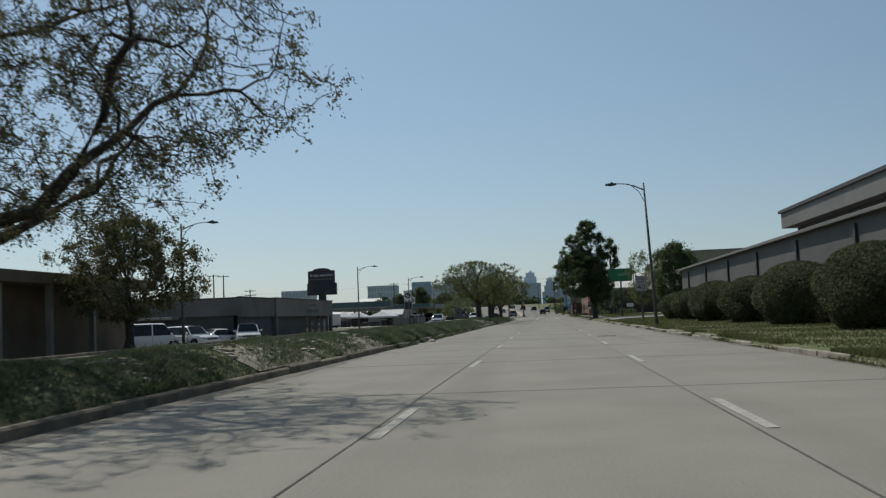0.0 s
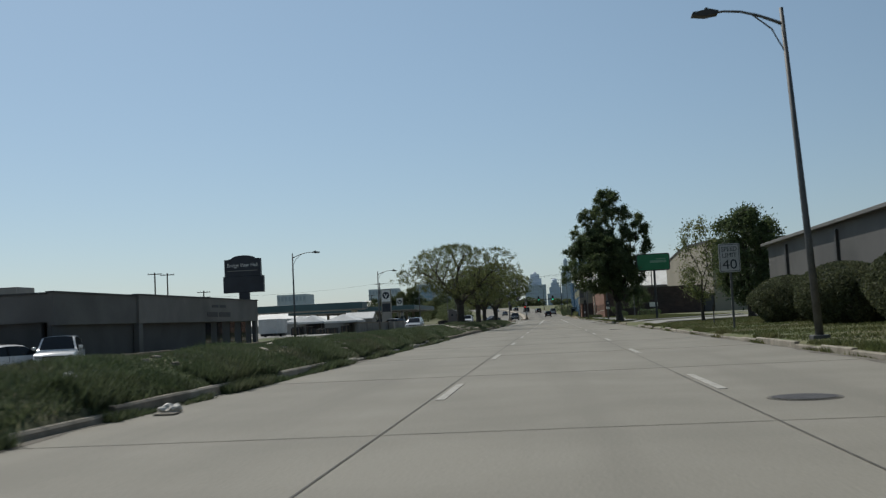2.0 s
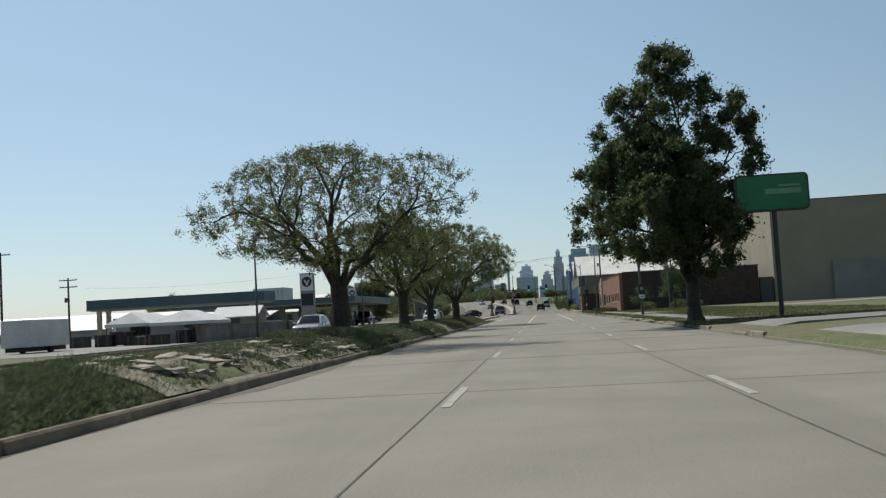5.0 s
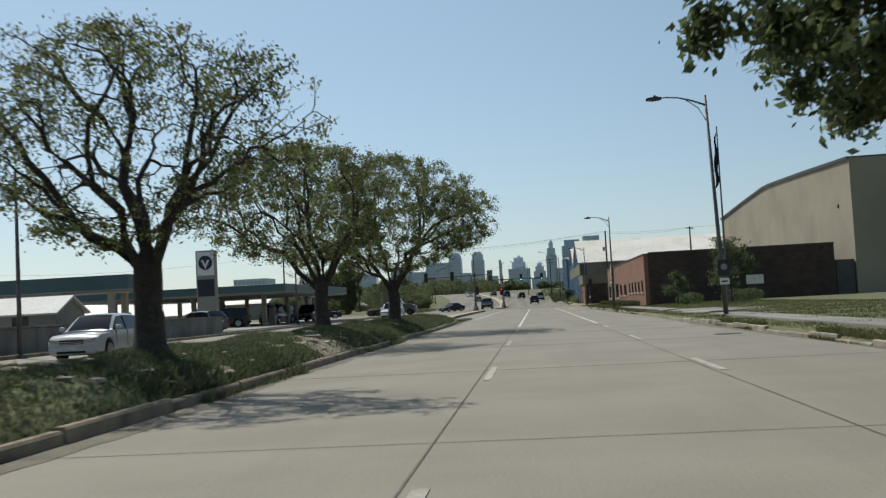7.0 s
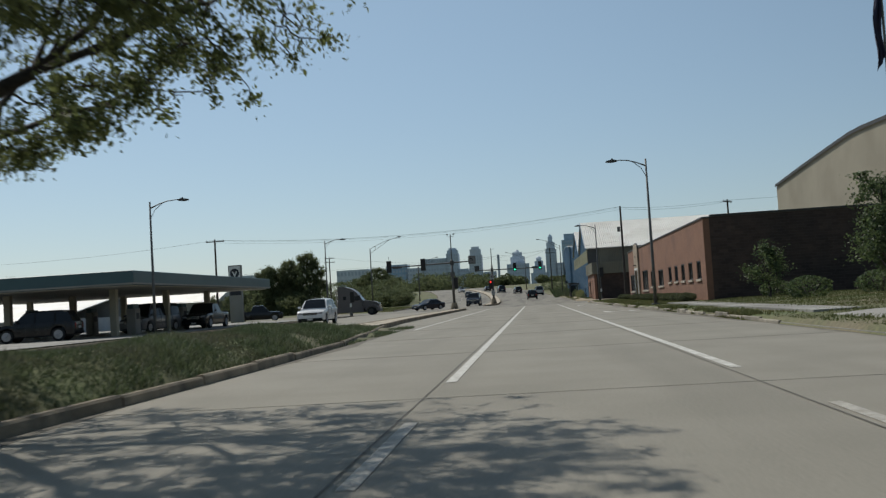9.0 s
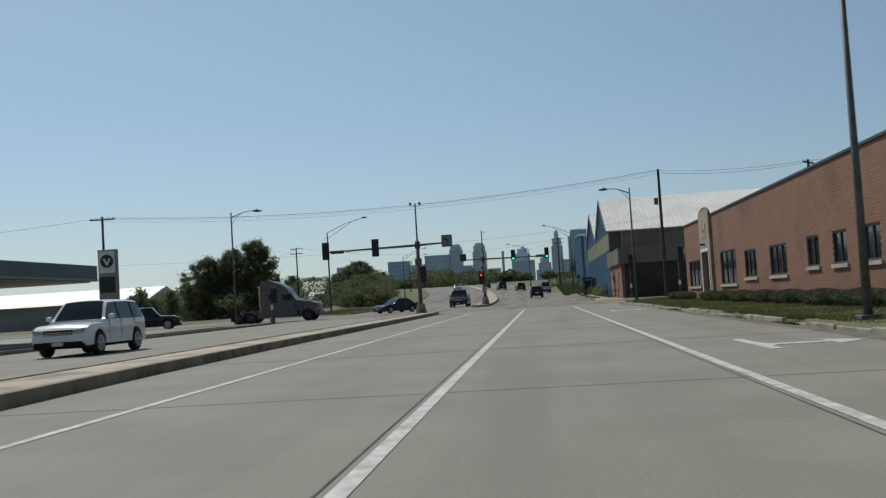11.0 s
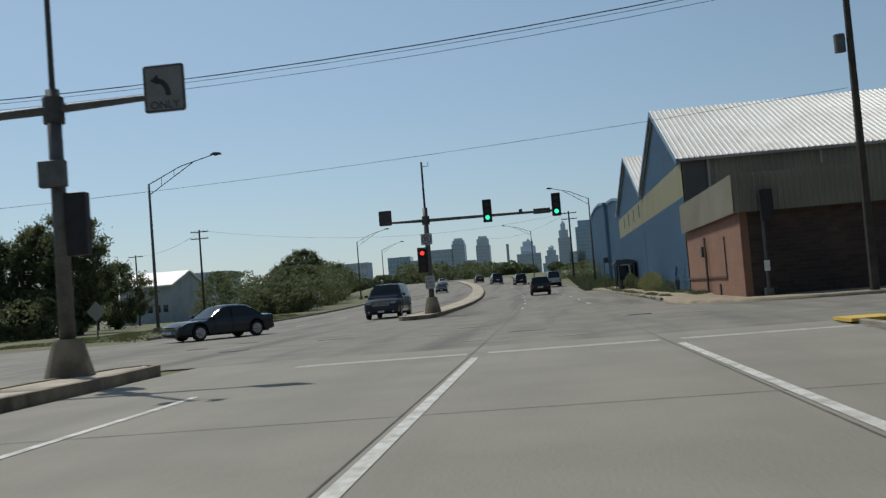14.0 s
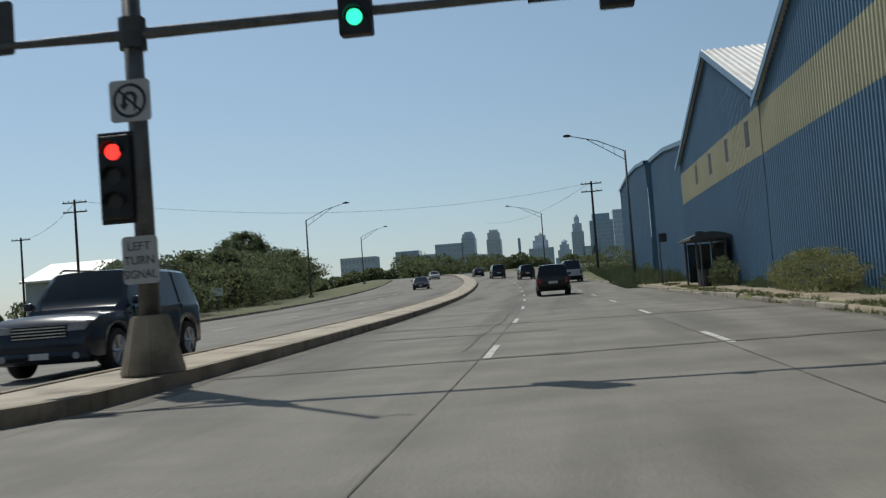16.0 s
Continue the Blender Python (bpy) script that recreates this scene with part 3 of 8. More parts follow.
def big_sheds():
    """Two gabled steel sheds with their ends to the road."""
    for (ya, yp, yb, ze, zp, far, name) in ((293.2, 303.6, 315.79, 7.6, 11.95, 60, "steel_shed"), (315.8, 326.8, 340.5, 8.0, 12.0, 55, "steel_shed")):
        t = thing(name, "gabled blue and yellow ribbed steel shed with pale roof", "shed", group="road-side sheds")
        x0 = 7.5
        ztop = lambda k: ze + (zp - ze) * (k * (yb - ya) / (yp - ya) if k * (yb - ya) < yp - ya else 1 - (k * (yb - ya) - (yp - ya)) / (yb - yp))
        b0, b1 = 5.5, 7.35
        part("lower_wall", ribbed(bmesh.new(), (x0, yb), (x0, ya), -0.2, b0), M["panel_blue"], t, "blue ribbed steel sheet")
        part("wall_band", ribbed(bmesh.new(), (x0 - 0.012, yb), (x0 - 0.012, ya), b0, b1), M["panel_yellow"], t, "pale yellow ribbed steel band")
        part("gable", ribbed(bmesh.new(), (x0, yb), (x0, ya), b1, lambda k: max(b1 + 0.01, ztop(1 - k))), M["panel_blue"], t, "blue ribbed gable")
        part("side_wall", ribbed(bmesh.new(), (x0, ya), (far, ya), -0.2, ze), M["shed_side_shaded"], t, "beige ribbed side wall, shade mixed into its colour")
        bm = bmesh.new()
        for (ay, az, by, bz) in ((ya - 0.25, ze - 0.1, yp, zp + 0.05), (yp, zp + 0.05, yb + 0.1, ze - 0.05)):
            n = int((far - x0 + 0.3) / 0.6)
            prev = None
            for i in range(n * 4 + 1):
                x = x0 - 0.3 + i * 0.15
                for dx, o in ((0.0, 0.0), (0.05, 0.075 if i % 2 == 0 else 0.0)):
                    cur = (bm.verts.new((x + dx, ay, az + o)), bm.verts.new((x + dx, by, bz + o)))
                    if prev:
                        bm.faces.new((prev[0], cur[0], cur[1], prev[1]))
                    prev = cur
        part("roof", bm, M["roof_white"], t, "pale ribbed metal roof streaked with rust")
        bm = bmesh.new()
        for (ay, az, by, bz) in ((ya - 0.25, ze - 0.12, yp, zp + 0.04), (yp, zp + 0.04, yb + 0.1, ze - 0.07)):
            prism(bm, [(ay, az - 0.28), (by, bz - 0.28), (by, bz + 0.02), (ay, az + 0.02)], "x", x0 - 0.34, x0 - 0.28)
        part("barge_board", bm, M["panel_blue"], t, "blue verge trim")
        part("back_wall", boxes((far, ya, 0, far + 0.2, yb, ze)), M["panel_beige"], t)
        if ya > 310:
            for k, yw in enumerate((318.0, 323.0, 328.0, 333.0)):
                w = part("window", boxes((x0 - 0.06, yw, 6.0, x0 + 0.1, yw + 1.0, 7.25)), M["panel_grey"], t, "small window with a dark pane")
                part("pane", boxes((x0 - 0.075, yw + 0.1, 6.1, x0 - 0.055, yw + 0.9, 7.15)), M["black"], w)
        else:
            part("corner_panel", boxes((x0 + 0.06, ya - 0.06, 5.0, x0 + 1.25, ya - 0.045, ze - 0.1)), M["hall_base"], t, "dark sheet beside the corner")
            for xp in (x0 + 1.3, x0 + 7.2, x0 + 13.5, x0 + 20.5):
                part("downpipe", boxes((xp, ya - 0.2, 4.6 if xp < 10 else ze - 1.0, xp + 0.14, ya - 0.06, ze - 0.15)), M["panel_grey"], t)
            part("gutter", boxes((x0 - 0.1, ya - 0.4, ze - 0.25, far, ya - 0.26, ze - 0.1)), M["panel_grey"], t)


big_sheds()


def far_sheds():
    for (x0, x1, tops, lab) in ((8.0, 40, [(342, 9.7), (353, 10.7), (364, 11.2)], "blue steel shed with a sloping roofline"), (7.6, 38, [(364.5, 11.2), (374, 11.9), (385, 12.2), (400, 11.9)], "long blue-grey steel shed with a low roof")):
        t = thing("far_shed", lab, "shed", group="road-side sheds")
        y0, y1 = tops[0][0], tops[-1][0]
        top = lambda k: smooth_interp(tops, y1 + (y0 - y1) * k)
        part("wall", ribbed(bmesh.new(), (x0, y1), (x0, y0), 0.2, top, 0.5), M["panel_blue"], t)
        part("end_wall", ribbed(bmesh.new(), (x0 + 0.01, y0), (x1, y0), 0.2, tops[0][1], 0.5), M["panel_blue"], t)
        bm = bmesh.new()
        v = [[bm.verts.new((x, y, z + 0.05)) for x in (x0 - 0.2, x1)] for y, z in tops]
        for p, q in zip(v, v[1:]):
            bm.faces.new((p[0], p[1], q[1], q[0]))
        part("roof", bm, M["panel_grey"], t)
        part("roof_edge", ribbed(bmesh.new(), (x0 - 0.2, y1), (x0 - 0.2, y0), lambda k: top(k) - 0.25, lambda k: top(k) + 0.06, 0.8, 0.0), M["panel_blue"], t)


far_sheds()


def bricks_on(parent, plane, at, a0, a1, z0, z1, material, holes=(), bw=0.42, bh=0.14, stuff_name="brickwork"):
    """Courses of brick on a wall in the plane x = at (running along y) or y = at (running along x)."""
    rnd = random.Random(int(at * 10 + a0))
    rest_v, rest_f = [], []
    z = z0
    row = 0
    todo = []
    while z < z1 - 0.02:
        h = min(bh, z1 - z)
        a = a0 - (bw / 2 if row % 2 else 0)
        while a < a1 - 0.02:
            s, e = max(a, a0), min(a + bw, a1)
            if e - s > 0.05 and not any(h0 - 0.02 < (s + e) / 2 < h1 + 0.02 and hz0 - 0.02 < z + h / 2 < hz1 + 0.02 for h0, h1, hz0, hz1 in holes):
                todo.append((s, e, z, h))
            a += bw
        z += bh
        row += 1
    rnd.shuffle(todo)
    for s, e, z, h in todo:
        d = rnd.uniform(0.002, 0.004)
        s0, e0, b0, t0 = s + 0.006, e - 0.006, z + 0.006, z + h - 0.006
        if plane == "x":
            q = [(at, s0, b0), (at, e0, b0), (at, e0, t0), (at, s0, t0), (at - d, s0 + 0.006, b0 + 0.006), (at - d, e0 - 0.006, b0 + 0.006), (at - d, e0 - 0.006, t0 - 0.006), (at - d, s0 + 0.006, t0 - 0.006)]
        else:
            q = [(s0, at, b0), (e0, at, b0), (e0, at, t0), (s0, at, t0), (s0 + 0.006, at - d, b0 + 0.006), (e0 - 0.006, at - d, b0 + 0.006), (e0 - 0.006, at - d, t0 - 0.006), (s0 + 0.006, at - d, t0 - 0.006)]
        n = len(rest_v)
        rest_v += q
        rest_f += [tuple(n + i for i in f) for f in ((4, 5, 6, 7), (0, 1, 5, 4), (1, 2, 6, 5), (2, 3, 7, 6), (3, 0, 4, 7))]
    me = bpy.data.meshes.new(stuff_name)
    me.from_pydata(rest_v, [], rest_f)
    me.materials.append(material)
    ob = new(stuff_name, me)
    ob.parent = parent
    ob["kind"] = "stuff"
    return ob


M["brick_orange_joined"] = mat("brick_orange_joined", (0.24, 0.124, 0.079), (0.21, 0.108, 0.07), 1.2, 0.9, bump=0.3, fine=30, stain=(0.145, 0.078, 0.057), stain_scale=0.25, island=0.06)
# darker copy of the brick: shade on the side walls is painted in
M["brick_side_shaded"] = mat("brick_side_shaded", (0.074, 0.047, 0.037), (0.058, 0.038, 0.031), 1.2, 0.9, bump=0.3, fine=30, stain=(0.035, 0.028, 0.025), stain_scale=0.25, island=0.18)


def window_in(parent, plane, at, a0, a1, z0, z1, bars=2, label="dark window in a thin frame", sill=True):
    """A glazed opening with frame, sill and panes; the pane sits back in the wall."""
    def bx(p, q, lo, hi, zz0, zz1):
        return (p, lo, zz0, q, hi, zz1) if plane == "x" else (lo, p, zz0, hi, q, zz1)
    bm = bmesh.new()
    f = 0.07
    for lo, hi, b, t in ((a0, a0 + f, z0, z1), (a1 - f, a1, z0, z1), (a0 + f, a1 - f, z0, z0 + f), (a0 + f, a1 - f, z1 - f, z1)):
        box(bm, *bx(at + 0.03, at + 0.12, lo, hi, b, t))
    for k in range(1, bars):
        m = a0 + (a1 - a0) * k / bars
        box(bm, *bx(at + 0.04, at + 0.11, m - 0.03, m + 0.03, z0 + f, z1 - f))
    w = part("window", bm, M["dark_steel"], parent, label)
    part("pane", boxes(bx(at + 0.08, at + 0.095, a0 + f, a1 - f, z0 + f, z1 - f)), M["glass"], w)
    if sill:
        part("sill", boxes(bx(at - 0.08, at + 0.1, a0 - 0.1, a1 + 0.1, z0 - 0.13, z0 - 0.005), bevel=0.01), M["limestone"], w, "pale stone sill")
    return w


def brick_office():
    """The long orange brick building; its side wall carries shade in its colour."""
    t = thing("brick_building", "long single-storey orange brick building with dark windows and a flat roof", "building")
    X = 8.95
    wins = [(204.6 + 3.05 * k, 204.6 + 3.05 * k + 1.5, 1.45, 2.5) for k in range(5)]
    wins += [(221.2, 224.0, 1.25, 2.45), (226.5, 229.0, 1.25, 2.48), (231.0, 235.1, 1.0, 2.68), (241.6, 245.9, 0.95, 2.5)]
    door = (237.9, 239.5, 0.3, 2.75)
    z1 = 4.75
    cur = 203.0
    for h0, h1, hz0, hz1 in sorted(wins + [door]):
        part("wall_section", boxes((X, cur, 0.0, X + 0.35, h0, z1)), M["mortar"], t)
        if hz0 > 0.35:
            part("wall_below_window", boxes((X, h0, 0.0, X + 0.35, h1, hz0)), M["mortar"], t)
        part("lintel", boxes((X, h0, hz1, X + 0.35, h1, z1)), M["mortar"], t)
        cur = h1
    part("wall_section", boxes((X, cur, 0.0, X + 0.35, 247.2, z1)), M["mortar"], t)
    bricks_on(t, "x", X, 203.0, 247.2, 0.3, z1 - 0.12, M["brick_orange_joined"], wins + [door, (236.9, 240.5, 0, 6)], bw=0.3, bh=0.1)
    for w in wins:
        window_in(t, "x", X, *w, bars=3 if w[1] - w[0] > 2 else 2)
    part("coping", boxes((X - 0.06, 202.95, z1, X + 0.42, 236.9, z1 + 0.1), (X - 0.06, 240.5, z1, X + 0.42, 247.25, z1 + 0.1), bevel=0.015), M["dark_steel"], t, "dark metal coping")
    # the doorway with its arched stone head
    bm = bmesh.new()
    arch = [(237.05, 0.1), (237.6, 0.1), (237.6, 2.85), (239.8, 2.85), (239.8, 0.1), (240.35, 0.1), (240.35, 4.78)] + [(238.7 + 1.65 * math.cos(a), 4.78 + 0.42 * math.sin(a)) for a in [math.pi * k / 10 for k in range(1, 10)]] + [(237.05, 4.78)]
    prism(bm, arch, "x", X - 0.16, X - 0.005)
    e = part("entrance_surround", bm, M["pink_stone"], t, "tan stone doorway with an arched head")
    part("panel", boxes((X - 0.19, 238.15, 3.62, X - 0.161, 239.25, 4.4), bevel=0.012), M["pink_stone"], e, "raised square stone panel")
    part("panel_boss", disc(bmesh.new(), (X - 0.2, 238.7, 4.02), 0.12, 0.03, "x", 14), M["dark_steel"], e)
    part("head_cap", tube(bmesh.new(), [(X - 0.09, 238.7 + 1.7 * math.cos(a), 4.8 + 0.45 * math.sin(a)) for a in [math.pi * k / 10 for k in range(11)]], 0.07, 6), M["dark_steel"], e, "dark metal cap")
    for y in (237.46, 239.8):
        part("door_jamb", boxes((X - 0.2, y, 0.1, X - 0.162, y + 0.14, 2.85)), M["sign_white"], e, "white door trim")
    part("door_head", boxes((X - 0.2, 237.46, 2.851, X - 0.162, 239.94, 3.02)), M["sign_white"], e, "white door trim")
    part("lamp_arm", boxes((X - 0.42, 238.6, 3.2, X - 0.16, 238.75, 3.3)), M["dark_steel"], e)
    d = part("door", boxes((X + 0.1, 237.65, 0.3, X + 0.16, 239.75, 2.85)), M["dark_steel"], t, "dark glazed double door")
    part("pull_handle", boxes((X + 0.03, 239.0, 1.1, X + 0.07, 239.05, 1.75)), M["galv"], d)
    for y0, y1, z0, z1 in ((238.1, 238.4, 1.2, 1.28), (238.1, 238.4, 1.36, 1.44), (238.15, 238.35, 1.6, 1.8)):
        part("notice", boxes((X + 0.078, y0, z0, X + 0.084, y1, z1)), M["sign_white"], d, "small white notice")
    part("pane", boxes((X + 0.085, 237.8, 0.5, X + 0.1, 238.62, 2.7), (X + 0.085, 238.78, 0.5, X + 0.1, 239.6, 2.7)), M["glass"], d)
    part("side_wall", boxes((X + 0.352, 203.0, 0.0, 25.4, 203.35, 4.85)), M["mortar_shaded"], t, "brown brick side wall, shade put into its colour")
    bricks_on(t, "y", 202.998, X + 0.36, 25.3, 0.25, 4.8, M["brick_side_shaded"], bw=0.45, bh=0.16)
    part("side_coping", boxes((X + 0.43, 202.94, 4.851, 25.45, 203.4, 4.95)), M["dark_steel"], t)
    part("back_wall", boxes((25.1, 203.36, 0, 25.4, 247.0, 4.6), (X + 0.36, 246.85, 0, 25.09, 247.2, 4.6)), M["mortar_shaded"], t)
    part("roof", boxes((X + 0.36, 203.36, 4.3, 25.09, 246.84, 4.45)), M["panel_grey"], t)


brick_office()


def annex():
    """The low brick building on the corner with a ribbed sheet fascia."""
    t = thing("corner_building", "low red brick corner building with a ribbed tan sheet fascia", "building")
    x0, y0, y1 = 7.35, 278.1, 292.9
    part("front_wall", boxes((x0, y0, -0.1, x0 + 0.3, y1, 4.3)), M["mortar"], t)
    bricks_on(t, "x", x0, y0, y1, 0.05, 3.4, M["brick_orange_joined"], bw=0.3, bh=0.1)
    part("side_wall", boxes((x0 + 0.302, y0, -0.1, 44, y0 + 0.3, 4.3)), M["mortar_shaded"], t, "brick side wall darkened by painted shade")
    bricks_on(t, "y", y0, x0 + 0.3, 26, 0.05, 3.4, M["brick_side_shaded"], bw=0.45, bh=0.16)
    part("fascia", ribbed(bmesh.new(), (x0 - 0.2, y1), (x0 - 0.2, y0 - 0.3), 3.45, 4.95, 0.22, 0.05), M["panel_beige"], t, "tan ribbed sheet fascia")
    # same beige with shade in it as the shed's side wall
    part("side_fascia", ribbed(bmesh.new(), (x0 - 0.2, y0 - 0.3), (44, y0 - 0.3), 3.45, 4.95, 0.22, 0.05), M["shed_side_shaded"], t, "ribbed sheet fascia")
    part("roof", boxes((x0 - 0.15, y0 - 0.2, 4.3, 44, y1, 4.45)), M["panel_grey"], t)
    s = part("sign_board", boxes((13.2, y0 - 0.48, 4.0, 15.6, y0 - 0.4, 4.5)), M["sign_white"], t, "white sign board")
    part("lettering", boxes((13.6, y0 - 0.49, 4.12, 15.2, y0 - 0.482, 4.2), (13.4, y0 - 0.49, 4.28, 15.3, y0 - 0.482, 4.38)), M["sign_black"], s)
    part("pipe", tube(bmesh.new(), [(x0 - 0.12, 286.3, -0.05), (x0 - 0.12, 286.3, 2.9)], 0.055), M["brown_shed"], t, "rusty pipe up the wall")
    part("pipe_foot", boxes((x0 - 0.3, 286.05, -0.1, x0 - 0.02, 286.6, 0.22), bevel=0.05), M["kerb"], t)
    part("meter_box", boxes((x0 - 0.22, 286.75, 2.0, x0 - 0.02, 287.15, 2.5), bevel=0.02), M["dark_steel"], t)
    part("ledge", boxes((x0 - 0.07, 281.6, 0.96, x0 - 0.022, 292.8, 1.04)), M["brick_dark"], t, "dark ledge along the brick")
    part("conduit", boxes((x0 - 0.06, 281.6, 1.041, x0 - 0.022, 281.68, 2.7)), M["dark_steel"], t)
    part("stain_post", boxes((x0 - 0.06, 283.4, 0.0, x0 - 0.022, 283.65, 0.7)), M["dark_steel"], t)
    part("corner_post", boxes((x0 - 0.05, 292.82, -0.1, x0 + 0.1, 293.0, 3.44)), M["dark_steel"], t)


annex()


def arched_hall():
    """The big beige hall set back behind the brick building."""
    t = thing("beige_hall", "large plain beige hall with a low curved roof", "building")
    a, b = Vector((27.3, 203.3)), Vector((25.6, 254.5))
    prof = [(0, 12.3), (0.27, 12.7), (0.5, 12.95), (0.56, 12.9), (0.64, 12.6), (0.82, 11.9), (1.0, 11.1)]
    d = b - a
    bm = bmesh.new()
    out, inn = [], []
    for k, z in [(0, 0.0)] + prof + [(1.0, 0.0)]:
        q = a + d * k
        out.append(bm.verts.new((q.x, q.y, z)))
        inn.append(bm.verts.new((q.x + 0.4, q.y, z)))
    bm.faces.new(out)
    bm.faces.new(inn[::-1])
    for i in range(len(out)):
        bm.faces.new((out[i], inn[i], inn[(i + 1) % len(out)], out[(i + 1) % len(out)]))
    bmesh.ops.recalc_face_normals(bm, faces=bm.faces[:])
    part("road_wall", bm, M["stucco_beige"], t, "sunlit beige wall")
    bm = bmesh.new()
    v = [bm.verts.new(p) for p in ((27.3, 203.29, 0), (80, 201, 0), (80, 201, 12.3), (27.3, 203.29, 12.3), (27.71, 203.7, 0), (80, 201.4, 0), (80, 201.4, 12.3), (27.71, 203.7, 12.3))]
    for q in ((0, 1, 2, 3), (4, 7, 6, 5), (3, 2, 6, 7), (0, 3, 7, 4), (1, 5, 6, 2)):
        bm.faces.new([v[i] for i in q])
    part("end_wall", bm, M["stucco_beige"], t, "plain shaded beige wall")
    bm = bmesh.new()
    prev = None
    for k, z in prof:
        q = a + d * k
        cur = (bm.verts.new((q.x - 0.15, q.y, z + 0.12)), bm.verts.new((80, q.y - 2.3, z + 0.12)))
        if prev:
            bm.faces.new((prev[0], cur[0], cur[1], prev[1]))
        prev = cur
    part("roof", bm, M["panel_grey"], t)
    bm = bmesh.new()
    prev = None
    for k, z in prof:
        q = a + d * k
        cur = [bm.verts.new((q.x - 0.16, q.y, z + o)) for o in (-0.15, 0.14)]
        if prev:
            bm.faces.new((prev[0], cur[0], cur[1], prev[1]))
        prev = cur
    part("roof_edge", bm, M["dark_steel"], t)
    part("loading_door", boxes((34.0, 202.5, 0.3, 44.0, 202.95, 4.8)), M["panel_grey"], t, "pale grey roller door")
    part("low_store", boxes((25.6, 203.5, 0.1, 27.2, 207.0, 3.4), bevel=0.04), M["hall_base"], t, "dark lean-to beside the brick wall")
    part("wall_lamp", boxes((27.12, 206.6, 8.2, 27.28, 207.1, 8.5), bevel=0.03), M["dark_steel"], t)


arched_hall()


def warehouse():
    """The grey block with clerestory beyond the hedge."""
    t = thing("warehouse", "long grey panel warehouse with thin dark pilasters and a raised block", "building")
    X0, ya, yb = 12.0, -20.0, 88.5
    zt = 4.25
    part("wall", boxes((X0, ya, 0, X0 + 0.3, yb, zt)), M["warehouse_grey"], t, "grey panel wall")
    # the wall's thin pilasters
    for y in range(-15, 88, 9):
        part("downpipe", boxes((X0 - 0.12, y, 0, X0 - 0.004, y + 0.3, zt - 0.2)), M["dark_steel"], t, "thin dark pilaster on the wall")
    part("eave_strip", boxes((X0 - 0.35, ya, zt, X0 + 0.6, yb + 0.3, zt + 0.16), bevel=0.02), M["warehouse_pale"], t, "pale eaves strip")
    part("end_wall", boxes((X0 + 0.302, yb - 0.3, 0, 45, yb, zt)), M["warehouse_grey"], t)
    part("roof", boxes((X0 + 0.6, ya, zt - 0.1, 45, yb - 0.31, zt + 0.05)), M["warehouse_grey"], t)
    u = part("upper_block", boxes((15.4, ya, 5.9, 45, 65.6, 6.85)), M["warehouse_pale"], t, "raised block with a dark strip below")
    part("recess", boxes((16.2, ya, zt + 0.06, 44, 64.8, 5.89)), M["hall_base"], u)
    part("roof_edge", boxes((15.25, ya, 6.86, 45, 65.75, 7.05)), M["dark_steel"], u)


warehouse()


